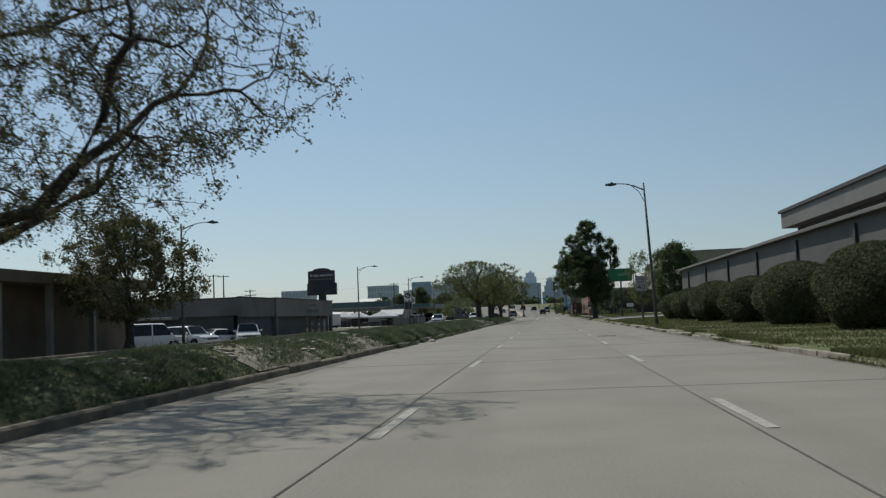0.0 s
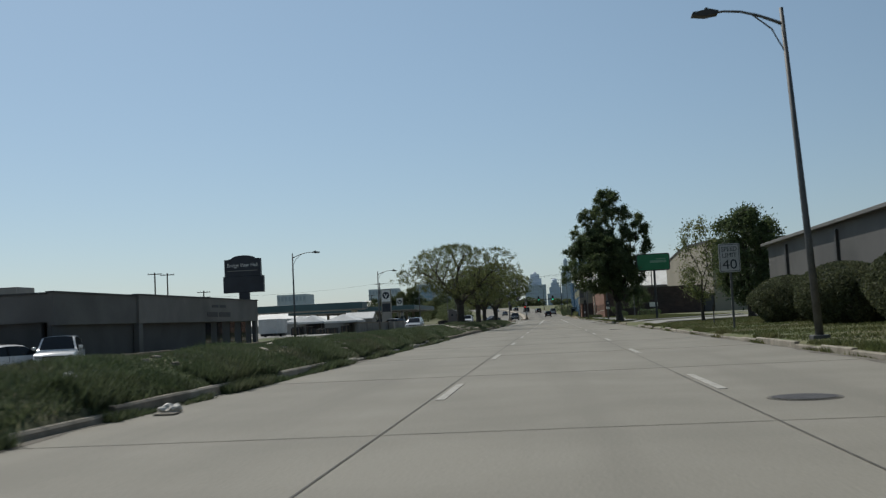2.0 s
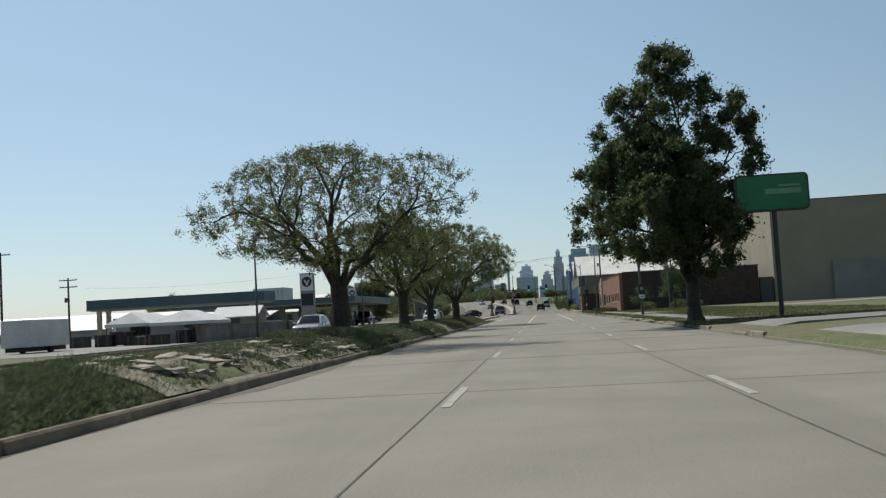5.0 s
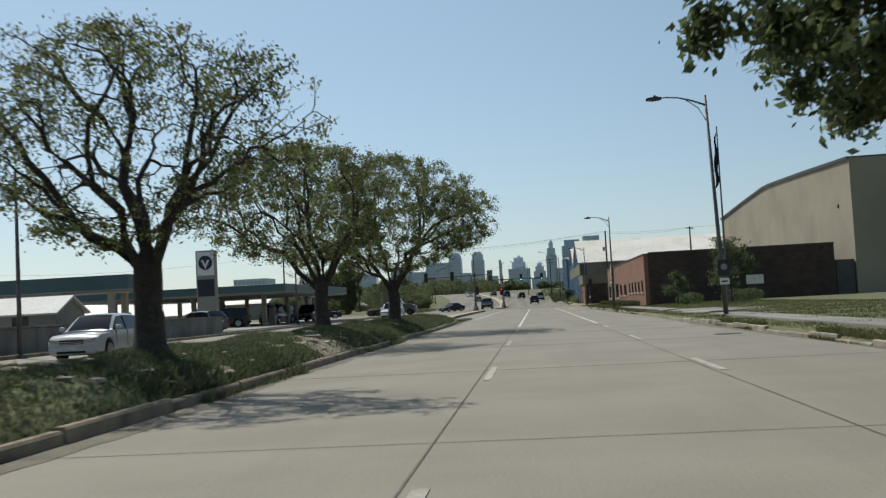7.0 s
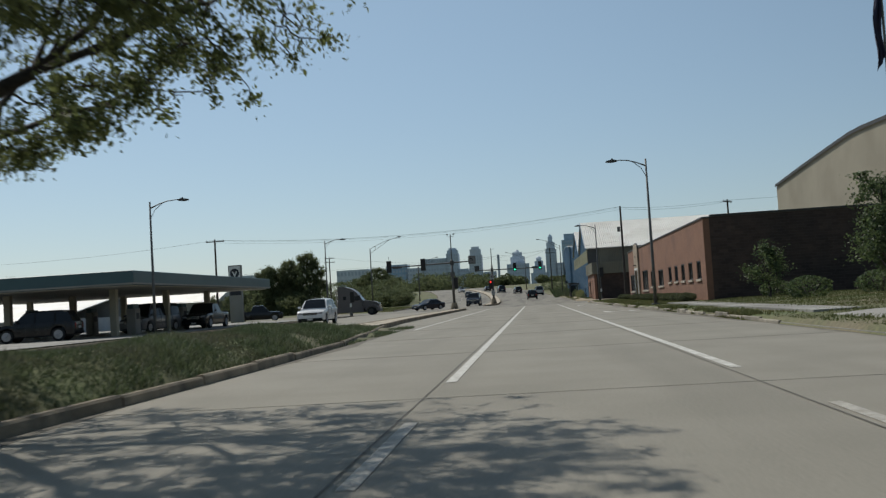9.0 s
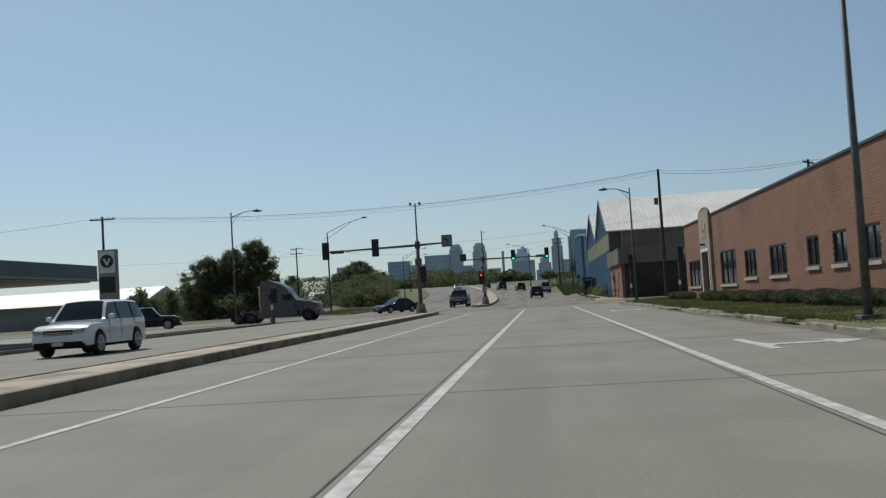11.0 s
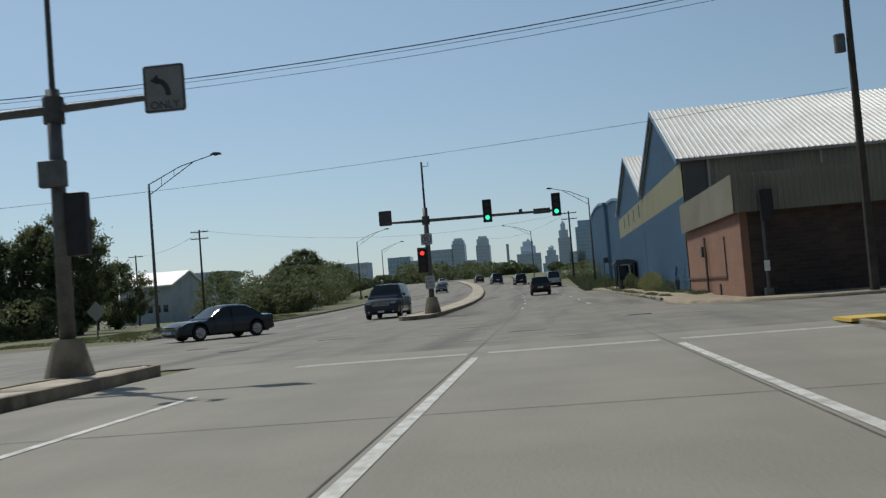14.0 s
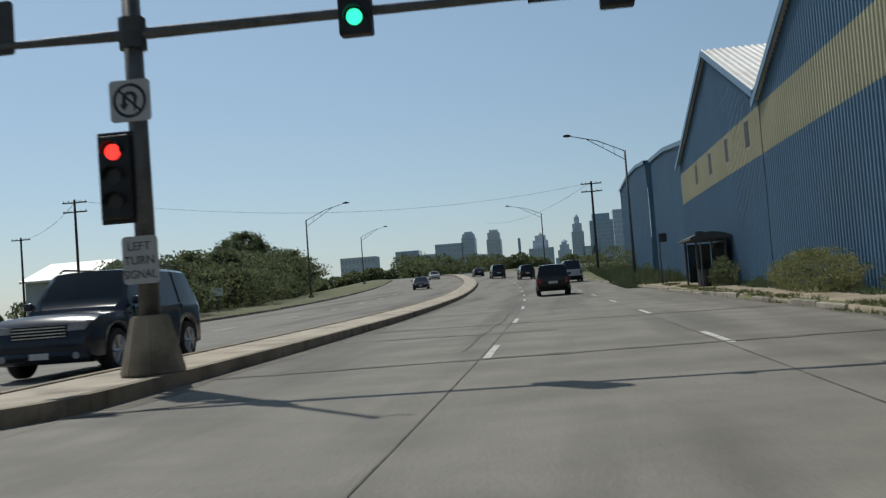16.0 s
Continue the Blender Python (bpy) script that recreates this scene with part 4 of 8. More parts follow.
def banquet_hall():
    t = thing("hall_building", "low flat-roofed grey hall with a dark base and a canopy", "building")
    ya, yb, X = 79.0, 113.2, -24.6
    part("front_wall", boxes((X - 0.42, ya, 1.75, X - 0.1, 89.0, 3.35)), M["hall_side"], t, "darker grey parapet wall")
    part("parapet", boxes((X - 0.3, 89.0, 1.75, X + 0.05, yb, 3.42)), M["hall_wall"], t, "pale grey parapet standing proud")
    part("parapet_coping", boxes((X - 0.36, 88.94, 3.421, X + 0.12, yb + 0.05, 3.51)), M["dark_steel"], t)
    for y in (89.0, 112.6):
        part("pier", boxes((X - 0.3, y, -0.75, X + 0.02, y + 0.6, 1.748)), M["hall_side"], t, "grey pier between the shop fronts")
    part("front_base", boxes((X - 0.6, ya + 0.3, -0.75, X - 0.35, yb - 0.61, 1.749)), M["hall_base"], t, "dark shop front set back below the parapet")
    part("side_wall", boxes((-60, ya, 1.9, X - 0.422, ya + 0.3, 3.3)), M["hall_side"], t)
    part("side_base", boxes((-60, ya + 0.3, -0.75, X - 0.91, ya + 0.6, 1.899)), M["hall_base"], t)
    part("canopy", boxes((-58, ya - 1.6, 1.75, -30, ya - 0.01, 1.95), bevel=0.03), M["panel_grey"], t, "pale flat canopy")
    part("end_wall", boxes((-60, yb - 0.3, -0.75, X - 0.91, yb, 3.3)), M["hall_wall"], t)
    part("roof", boxes((-60, ya + 0.31, 3.1, X - 0.71, yb - 0.31, 3.2)), M["panel_grey"], t)
    part("coping", boxes((X - 0.48, ya - 0.06, 3.351, X - 0.04, 88.93, 3.45), (-60, ya - 0.06, 3.301, X - 0.49, ya + 0.36, 3.4)), M["dark_steel"], t)
    part("roof_unit", boxes((-36.3, 90.4, 3.2, -33.0, 92.6, 4.4), bevel=0.05), M["panel_grey"], t)
    for y in (101.5, 104.0, 107.0, 109.8):
        part("door", boxes((X - 0.349, y, -0.55, X - 0.32, y + 1.1, 1.7)), M["glass"], t)
    part("lettering", boxes((X + 0.054, 101.9, 2.78, X + 0.07, 103.3, 2.98), (X + 0.054, 103.6, 2.78, X + 0.07, 105.0, 2.98), (X + 0.054, 100.9, 2.1, X + 0.07, 103.1, 2.45), (X + 0.054, 103.4, 2.1, X + 0.07, 106.0, 2.45)), M["sign_black"], t, "unreadable dark lettering")
    t2 = thing("brown_building", "low brown building with posts along its front", "building")
    part("wall", boxes((-60, 44, -0.8, -27.5, 44.3, 3.6), (-27.5, 44.0, -0.8, -27.2, 62, 3.6)), M["brown_shed"], t2)
    part("roof", boxes((-60, 43.0, 3.6, -25.2, 62.5, 4.2), bevel=0.04), M["brown_shed"], t2, "deep brown roof edge")
    for y in (44.5, 49.5, 54.5, 59.5):
        part("post", boxes((-26.1, y, -0.6, -25.8, y + 0.3, 3.6)), M["panel_grey"], t2)


banquet_hall()


# ---------------------------------------------------------------- trees
def leaf_mesh(name, centres, size, rnd, material, parent, label="", flat=0.0):
    """Many small folded leaves, one at each centre."""
    n = len(centres)
    c = np.array(centres, dtype=np.float32)
    g = np.random.RandomState(rnd)
    d = g.normal(size=(n, 3))
    d[:, 2] -= flat
    d /= np.linalg.norm(d, axis=1)[:, None]
    e = np.cross(d, g.normal(size=(n, 3)))
    e /= np.linalg.norm(e, axis=1)[:, None] + 1e-6
    s = (size * g.uniform(0.6, 1.4, n))[:, None]
    w = s * g.uniform(0.35, 0.6, n)[:, None]
    v = np.stack([c - d * s * 0.5, c + e * w * 0.5, c + d * s * 0.5, c - e * w * 0.5], 1).reshape(-1, 3)
    me = bpy.data.meshes.new(name)
    me.vertices.add(4 * n)
    me.vertices.foreach_set("co", v.ravel())
    me.loops.add(4 * n)
    me.loops.foreach_set("vertex_index", np.arange(4 * n, dtype=np.int32))
    me.polygons.add(n)
    me.polygons.foreach_set("loop_start", np.arange(0, 4 * n, 4, dtype=np.int32))
    me.update(calc_edges=True)
    me.materials.append(material)
    ob = new(name, me)
    if parent is not None:
        ob.parent = parent
    if label:
        ob["label"] = label
    return ob


def tree(at, height, width, fork, trunk_r, leaf, seed, leaves=9000, size=0.16, upright=0.35, label="", name="tree", limbs=6, cluster=0.5, group="", depth=4):
    """A trunk that forks into limbs and twigs, with leaves in clumps along the twigs."""
    rnd = random.Random(seed)
    t = thing(name, label, "tree", at, rnd.uniform(0, 360), group)
    bm = bmesh.new()
    twigs = []

    def grow(p, d, length, r, level):
        pts, rad = [p.copy()], [r]
        n = 4 if level < 3 else 3
        q, dd = p.copy(), d.normalized()
        for i in range(n):
            dd = (dd + Vector((rnd.uniform(-1, 1), rnd.uniform(-1, 1), rnd.uniform(-0.5, 0.9) * (upright if level < 2 else 0.2))) * 0.22).normalized()
            q = q + dd * (length / n)
            pts.append(q.copy())
            rad.append(max(0.006, r * (1 - 0.62 * (i + 1) / n)))
        tube(bm, pts, rad, 7 if level < 1 else 5 if level < 2 else 3, cap=False)
        if level >= depth - 1:
            twigs.append((pts[1], pts[-1]))
            return
        kids = 4 if level < 2 else 3
        for k in range(kids):
            f = 0.35 + 0.65 * (k + rnd.uniform(0.2, 0.8)) / kids
            i = min(n - 1, int(f * n))
            base = pts[i].lerp(pts[i + 1], f * n - i if f * n - i <= 1 else 1)
            side = dd.cross(Vector((rnd.uniform(-1, 1), rnd.uniform(-1, 1), rnd.uniform(-1, 1)))).normalized()
            nd = (dd * rnd.uniform(0.55, 0.95) + side * rnd.uniform(0.5, 0.95) + Vector((0, 0, 0.12 * upright))).normalized()
            grow(base, nd, length * rnd.uniform(0.5, 0.72), max(0.012, r * (1 - 0.55 * f) * 0.6), level + 1)
        twigs.append((pts[-2], pts[-1]))

    top = Vector((0, 0, fork))
    tube(bm, [Vector((0, 0, -0.3)), Vector((0, 0, 0.12)), top * 0.45 + Vector((rnd.uniform(-0.05, 0.05), 0, 0)), top], [trunk_r * 1.55, trunk_r * 1.15, trunk_r, trunk_r * 0.92], 10, cap=True)
    reach = height - fork
    for k in range(limbs):
        a = 2 * math.pi * (k + rnd.uniform(-0.25, 0.25)) / limbs
        out = width / 2 * (1.0 - 0.55 * (k / limbs)) * rnd.uniform(0.75, 1.05)
        d = Vector((math.cos(a * 2.4) * out, math.sin(a * 2.4) * out, reach * 0.22 * rnd.uniform(0.7, 1.3)))
        grow(Vector((0, 0, fork + reach * 0.72 * k / limbs)), d, d.length * 0.85, trunk_r * (0.5 - 0.25 * k / limbs), 1)
    tube(bm, [top, Vector((0.2, 0, fork + reach * 0.5)), Vector((0, 0.15, height * 0.97))], [trunk_r * 0.9, trunk_r * 0.5, 0.04], 7, cap=False)
    twigs.extend([(Vector((0, 0, height * f)), Vector((rnd.uniform(-.7, .7), rnd.uniform(-.7, .7), height * (f + 0.05)))) for f in (0.75, 0.8, 0.85, 0.88, 0.91, 0.93, 0.95)])
    for v in bm.verts:       # keep the crown inside its height
        if v.co.z > height:
            v.co.z = height - 0.1 * rnd.random()
    part("trunk", bm, M["bark"], t, "dark rough trunk and bare limbs", smooth=True)
    cs = []
    per = max(2, int(leaves / max(1, len(twigs))))
    g = np.random.RandomState(seed)
    for a, b in twigs:
        keep = rnd.uniform(0.25, 1.75)
        m = int(per * keep)
        for f in g.uniform(0.0, 1.12, m):
            c = a.lerp(b, float(f))
            r = cluster * g.uniform(0.1, 1.0)
            o = g.normal(size=3) * r * 0.55
            cs.append((c.x + o[0], c.y + o[1], min(c.z + o[2] * 0.8, height + 0.15)))
    leaf_mesh("crown", cs, size, seed + 1, leaf, t, "open leafy crown", flat=0.3)
    return t


def grown_tree(at, lobes, fork, trunk_r, leaf, seed, ends, per, size, cluster, label, name="tree", limbs=6, hollow=0.7, bare=0.15, spread=0.5, thick=0.42, group="", crown="open leafy crown"):
    """A tree that grows to fill its crown: the trunk forks into limbs, each limb splits
    again and again towards the shoots it carries, and leaves hang in sprays at the shoots.
    lobes: (x, y, rx, ry, low, high, widest) egg-shaped volumes round the trunk's foot."""
    rnd = random.Random(seed)
    g = np.random.RandomState(seed)
    t = thing(name, label, "tree", at, 0, group)
    vol = [a[2] * a[3] * (a[5] - a[4]) for a in lobes]
    pts = []
    for (cx, cy, rx, ry, lo, hi, um), w in zip(lobes, vol):
        want = int(ends * w / sum(vol))
        p1, p2, p3 = g.uniform(0, 6.28, 3)
        while want > 0:
            u, a, q = g.uniform(), g.uniform(0, 2 * math.pi), g.uniform() ** 0.42
            k = (u - um) / (1 - um) if u > um else (um - u) / um
            edge = math.sqrt(max(0.0, 1 - k * k)) * (0.86 + 0.10 * math.sin(3 * a + p1 + 4 * u) + 0.09 * math.sin(5 * a + p2 - 6 * u) + 0.07 * math.sin(8 * a + 9 * u + p3))
            if u < um and q < hollow:
                continue
            if u > um and q < 0.45 and g.uniform() < 0.6 * hollow:
                continue
            pts.append((cx + math.cos(a) * rx * edge * q, cy + math.sin(a) * ry * edge * q, lo + (hi - lo) * u))
            want -= 1
    pts = np.array(pts)
    bm = bmesh.new()
    shoots = []

    def split(ps, k):
        c = ps[g.choice(len(ps), k, replace=False)]
        for _ in range(6):
            near = np.argmin(((ps[:, None] - c[None]) ** 2).sum(2), 1)
            c = np.array([ps[near == j].mean(0) if (near == j).any() else c[j] for j in range(k)])
        return [ps[near == j] for j in range(k) if (near == j).any()]

    def grow(p, d, ps, r, level):
        if len(ps) <= 2 or level > 9:
            for e in ps:
                e = Vector(e)
                m = p.lerp(e, 0.5) + d * (e - p).length * 0.18 + Vector((rnd.uniform(-1, 1), rnd.uniform(-1, 1), rnd.uniform(-1, 1))) * 0.06
                tube(bm, [p, m, e], [max(0.008, r * 0.7), 0.007, 0.004], 3, cap=False)
                shoots.append((m, e))
            return
        for c in split(ps, limbs if level == 0 else 3 if (level == 1 and len(ps) > 30) else 2):
            mid = Vector(c.mean(0))
            run = mid - p
            f = (0.52 if level == 0 else 0.6) * rnd.uniform(0.85, 1.12)
            end = p + run * f + d * run.length * (0.10 if level else 0.04) + Vector((rnd.uniform(-1, 1), rnd.uniform(-1, 1), rnd.uniform(-1, 1))) * run.length * 0.07
            bend1 = p.lerp(end, 0.36) + d * run.length * f * 0.16 + Vector((rnd.uniform(-1, 1), rnd.uniform(-1, 1), rnd.uniform(-1, 1))) * run.length * 0.05
            bend2 = p.lerp(end, 0.7) + d * run.length * f * 0.10 + Vector((rnd.uniform(-1, 1), rnd.uniform(-1, 1), rnd.uniform(-1, 1))) * run.length * 0.05
            rc = max(0.011, r * (len(c) / len(ps)) ** thick)
            tube(bm, [p, bend1, bend2, end], [rc, rc * 0.92, rc * 0.86, rc * 0.8], 8 if level < 2 else 5 if level < 4 else 4, cap=False)
            grow(end, (end - bend2).normalized(), c, rc * 0.8, level + 1)

    foot = Vector((0, 0, fork))
    sway = Vector((rnd.uniform(-0.08, 0.08), rnd.uniform(-0.08, 0.08), 0))
    tube(bm, [(0, 0, -0.35), (0, 0, 0.05), sway * 0.3 + Vector((0, 0, 0.22)), sway + foot * 0.5, sway * 0.5 + foot * 0.8, foot, foot + Vector((0, 0, 0.28))], [trunk_r * 1.75, trunk_r * 1.4, trunk_r * 1.12, trunk_r * 0.96, trunk_r, trunk_r * 0.96, trunk_r * 0.4], 12, cap=False)
    grow(foot - Vector((0, 0, 0.32)), Vector((0, 0, 1)), pts, trunk_r * 0.85, 0)
    part("trunk", bm, M["bark"], t, "dark rough trunk and bare limbs", smooth=True)
    cs = []
    for a, b in shoots:
        if rnd.random() < bare:
            continue
        m = int(per * rnd.uniform(0.35, 1.65))
        f = g.uniform(0.1, 1.15, m)[:, None]
        av, bv = np.array(a), np.array(b)
        o = g.normal(size=(m, 3)) * (cluster * g.uniform(0.15, 1.0, m) ** 0.7)[:, None] * spread
        o[:, 2] -= cluster * 0.15
        cs.append(av + (bv - av) * f + o)
    leaf_mesh("crown", np.concatenate(cs), size, seed + 1, leaf, t, crown, flat=0.5)
    return t


LOC = "locust tree with dark forked limbs and a thin feathery crown"
grown_tree((-10.4, 15.2, 0.5), [(-0.2, 0.5, 7.2, 7.0, 2.2, 8.8, 0.38), (4.8, -0.3, 3.2, 3.2, 3.3, 6.2, 0.5), (2.2, -1.0, 3.4, 3.2, 2.4, 5.4, 0.5)], 1.35, 0.36, M["leaf_dry"], 12, 2600, 30, 0.07, 0.24, "big locust tree, half bare, limbs reaching over the kerb", limbs=7, hollow=0.5, bare=0.15, group="median trees", thick=0.42)
grown_tree((-7.85, 117.0, 0.6), [(-0.3, 0, 5.0, 5.0, 2.6, 6.9, 0.42), (-3.1, 0, 3.0, 2.6, 3.0, 5.2, 0.5), (1.2, -1.5, 2.4, 2.3, 2.0, 3.8, 0.5), (3.2, 0.2, 2.5, 2.3, 3.8, 6.5, 0.5), (1.9, 0.6, 2.3, 2.3, 2.2, 4.0, 0.5)], 1.75, 0.32, M["leaf_locust"], 5, 1900, 42, 0.075, 0.25, LOC, limbs=7, hollow=0.5, bare=0.16, group="median trees", thick=0.4)
grown_tree((-7.2, 129.3, 0.6), [(-0.3, -0.4, 3.3, 2.7, 1.9, 5.5, 0.52), (2.3, -1.2, 1.3, 1.2, 2.6, 4.6, 0.5)], 1.55, 0.24, M["leaf_locust"], 8, 900, 26, 0.078, 0.26, LOC, limbs=6, hollow=0.55, bare=0.25, group="median trees", thick=0.38)
grown_tree((-7.6, 144.7, 0.6), [(-0.6, 0, 4.4, 4.0, 2.3, 6.0, 0.45)], 1.5, 0.22, M["leaf_locust"], 14, 1000, 46, 0.085, 0.27, LOC, limbs=6, hollow=0.6, bare=0.14, group="median trees")
grown_tree((-7.1, 157.0, 0.6), [(0.2, 0, 5.0, 4.6, 2.3, 7.3, 0.4), (2.8, -2.6, 2.6, 2.4, 2.9, 5.6, 0.5), (-2.0, -3.2, 3.2, 2.4, 1.9, 5.4, 0.5), (3.2, 0.8, 1.9, 2.2, 3.2, 5.6, 0.45)], 1.55, 0.27, M["leaf_locust"], 23, 1600, 58, 0.08, 0.27, LOC, limbs=6, hollow=0.6, bare=0.1, group="median trees")
grown_tree((6.15, 125.2, 0.2), [(-1.6, -0.3, 4.0, 4.0, 2.9, 8.4, 0.3), (-0.6, 0, 2.5, 2.5, 4.0, 12.2, 0.32), (2.0, -1.0, 1.5, 1.7, 3.6, 9.7, 0.45), (0.7, -0.4, 2.0, 2.0, 2.0, 6.4, 0.45), (-2.7, 0.2, 1.7, 1.8, 6.0, 10.4, 0.34), (1.1, -0.4, 0.8, 0.9, 6.5, 10.2, 0.4)], 1.6, 0.30, M["leaf_dark"], 31, 950, 190, 0.145, 0.48, "tall dense dark green broadleaf tree beside the kerb", limbs=7, hollow=0.1, bare=0.0, spread=0.42, crown="dense lumpy dark green crown")
grown_tree((8.9, 93.0, 0.3), [(0, 0, 1.6, 1.6, 1.3, 6.2, 0.4)], 1.3, 0.09, M["leaf_locust"], 41, 150, 36, 0.13, 0.42, "slender young tree with a sparse yellowish crown", limbs=4, hollow=0.2)
grown_tree((12.6, 97.2, 0.3), [(0, 0, 2.6, 2.6, 1.1, 6.9, 0.42)], 1.2, 0.2, M["leaf_dark"], 43, 330, 90, 0.17, 0.55, "dense rounded dark green tree on the lawn", limbs=5, hollow=0.2, bare=0, crown="dense rounded crown")
tree((13.4, 187.5, 0.35), 4.6, 3.2, 0.9, 0.09, M["leaf_dark"], 47, 9000, 0.14, label="small leafy tree in front of the dark brick wall", limbs=9, cluster=0.5)
tree((10.8, 196.5, 0.35), 2.6, 2.0, 0.5, 0.05, M["leaf_dark"], 48, 4000, 0.12, label="small shrubby tree against the brick wall", limbs=8, cluster=0.4)
grown_tree((-22.2, 51.0, 0.15), [(0, 0, 4.7, 4.2, 1.6, 6.9, 0.4)], 1.3, 0.22, M["leaf_dry"], 53, 420, 90, 0.15, 0.5, "broad brownish tree behind the oncoming lanes", limbs=6, hollow=0.5, bare=0.1)
grown_tree((-39.7, 318.8, ground_z(-39.7, 318.8)), [(0, 0, 3.3, 3.4, 1.2, 10.6, 0.5), (-3.6, 0.5, 2.6, 2.6, 1.2, 9.6, 0.5)], 1.6, 0.26, M["leaf_far"], 59, 360, 120, 0.26, 0.75, "tall rounded leafy tree by the crossing street", limbs=6, hollow=0.2, bare=0.0, crown="lumpy green crown")
grown_tree((-50.6, 351.0, 0.3), [(0, 0, 4.8, 4.2, 0.8, 7.6, 0.4)], 1.0, 0.2, M["leaf_far"], 63, 200, 110, 0.26, 0.75, "rounded leafy tree beside the gabled house", limbs=5, hollow=0.2, bare=0.0, crown="lumpy green crown")
grown_tree((-58.0, 356.0, 0.3), [(0, 0, 4.8, 4.2, 0.8, 8.6, 0.4)], 1.0, 0.2, M["leaf_far"], 64, 200, 110, 0.26, 0.75, "rounded leafy tree beside the gabled house", limbs=5, hollow=0.2, bare=0.0, crown="lumpy green crown")
grown_tree((-40.2, 400.0, ground_z(-40.2, 400)), [(0, 0, 5.2, 5.0, 0.5, 9.0, 0.42), (-4.6, 2.5, 3.4, 3.4, 0.4, 6.6, 0.42)], 1.2, 0.24, M["leaf_far"], 66, 380, 100, 0.27, 0.75, "dense rounded green tree beside the bend", limbs=6, hollow=0.15, bare=0.0, crown="dense lumpy green crown")
grown_tree((-84.0, 300.0, 0.0), [(0, 0, 5.0, 4.6, 1.0, 8.6, 0.45), (-5.0, 2, 3.6, 3.4, 0.8, 6.4, 0.45)], 1.2, 0.22, M["leaf_far"], 65, 320, 90, 0.26, 0.75, "dark leafy tree behind the filling station", limbs=6, hollow=0.2, bare=0.0, crown="lumpy green crown")
grown_tree((-46.9, 318.4, ground_z(-46.9, 318.4)), [(0, 0, 4.2, 3.6, 0.8, 8.5, 0.45)], 1.4, 0.24, M["leaf_far"], 61, 260, 120, 0.26, 0.75, "leafy tree beside the crossing street", limbs=6, hollow=0.2, bare=0.0, crown="lumpy green crown")
for k, (x, y, h, w) in enumerate([(-33.5, 363, 5.4, 6), (-33, 372, 5.5, 6), (-52, 432, 8.0, 9), (-56, 405, 8, 9), (-63, 372, 6.5, 8), (-36, 408, 6.0, 7), (-52, 448, 9, 9), (-38, 273, 3.8, 2.6), (-46.2, 285, 3.7, 2.4), (-44.3, 287, 3.3, 2.2), (-42.4, 284, 3.6, 2.2), (-39.7, 286, 3.6, 2.2)]):
    tree((x, y, ground_z(x, y)), h, w, 0.8, 0.16, M["leaf_far"], 70 + k, 9000 if h > 4 else 2500, 0.3 if h > 4 else 0.18, label="leafy roadside tree merging into the scrub" if h > 4 else "small round park tree", limbs=13, cluster=0.95 if h > 4 else 0.5, group="scrub trees" if h > 4 else "lot trees", depth=3)


def shrub(at, rx, ry, h, leaf, seed, n, size, label, group="", wild=0.0):
    """A clipped or wild bush: twigs inside, leaves thick in a shell with an uneven outline."""
    t = thing("bush", label, "bush", at, 0, group)
    g = np.random.RandomState(seed)
    bm = bmesh.new()
    for k in range(7):
        a = 2 * math.pi * k / 7
        tube(bm, [(0, 0, -0.1), (math.cos(a) * rx * 0.4, math.sin(a) * ry * 0.4, h * 0.4), (math.cos(a) * rx * 0.7, math.sin(a) * ry * 0.7, h * 0.75)], [0.05, 0.03, 0.012], 4)
    part("stem", bm, M["bark"], t)
    u, a = g.uniform(-1, 1, n), g.uniform(0, 2 * math.pi, n)
    rim = np.where(u > 0, (1 - np.abs(u) ** 2.1) ** (1 / 2.1), 1 - 0.4 * np.abs(u) ** 2)
    lump = 1 + (0.07 + wild) * np.sin(a * 3 + seed) * np.cos(u * 4 - seed) + 0.05 * np.sin(a * 7 + u * 6 + seed)
    r = lump * g.uniform(0.7, 1.0, n) ** 0.5
    flat_top = u > 0.7          # leaves fill the crown's top as well as its sides
    r = np.where(flat_top, lump * g.uniform(0, 1, n) ** 0.5, r)
    c = np.stack([np.cos(a) * rx * rim * r, np.sin(a) * ry * rim * r, np.maximum(0.02, h * 0.5 * (1 + u * np.where(flat_top, 1.0, 0.98)))], 1)
    if wild:                    # loose sprays stand out of the outline
        c = c * (1 + wild * np.abs(np.sin(a * 5 + seed) * np.sin(u * 9 + seed)))[:, None] + g.normal(size=c.shape) * 0.05
        c[:, 2] = np.maximum(0.02, c[:, 2])
    leaf_mesh("foliage", c, size, seed + 3, leaf, t, "", 0)
    return t


for k, (y, hh) in enumerate([(12.0, 2.6), (21.4, 2.45), (30.8, 2.6), (40.6, 2.5), (49.8, 2.25), (58.8, 2.3), (67.8, 2.15), (76.4, 2.0)]):
    shrub((10.0 + 0.15 * math.sin(k * 2.1), y, 0.25), 1.55, 3.15 + 0.25 * math.sin(k * 2.7), hh, M["hedge"], 200 + k, 46000, 0.10, "large clipped rounded grey-green bush beside the lawn", "clipped bushes")
for k, (x, y, rx, h) in enumerate([(10.9, 190, 0.9, 0.9), (14.5, 192, 1.0, 1.0), (11.8, 199.5, 0.8, 0.8), (16.5, 196, 1.1, 1.0)]):
    shrub((x, y, 0.3), rx, rx * 1.3, h, M["leaf_dark"], 240 + k, 1500, 0.13, "low round shrub by the wall", "shrubs")
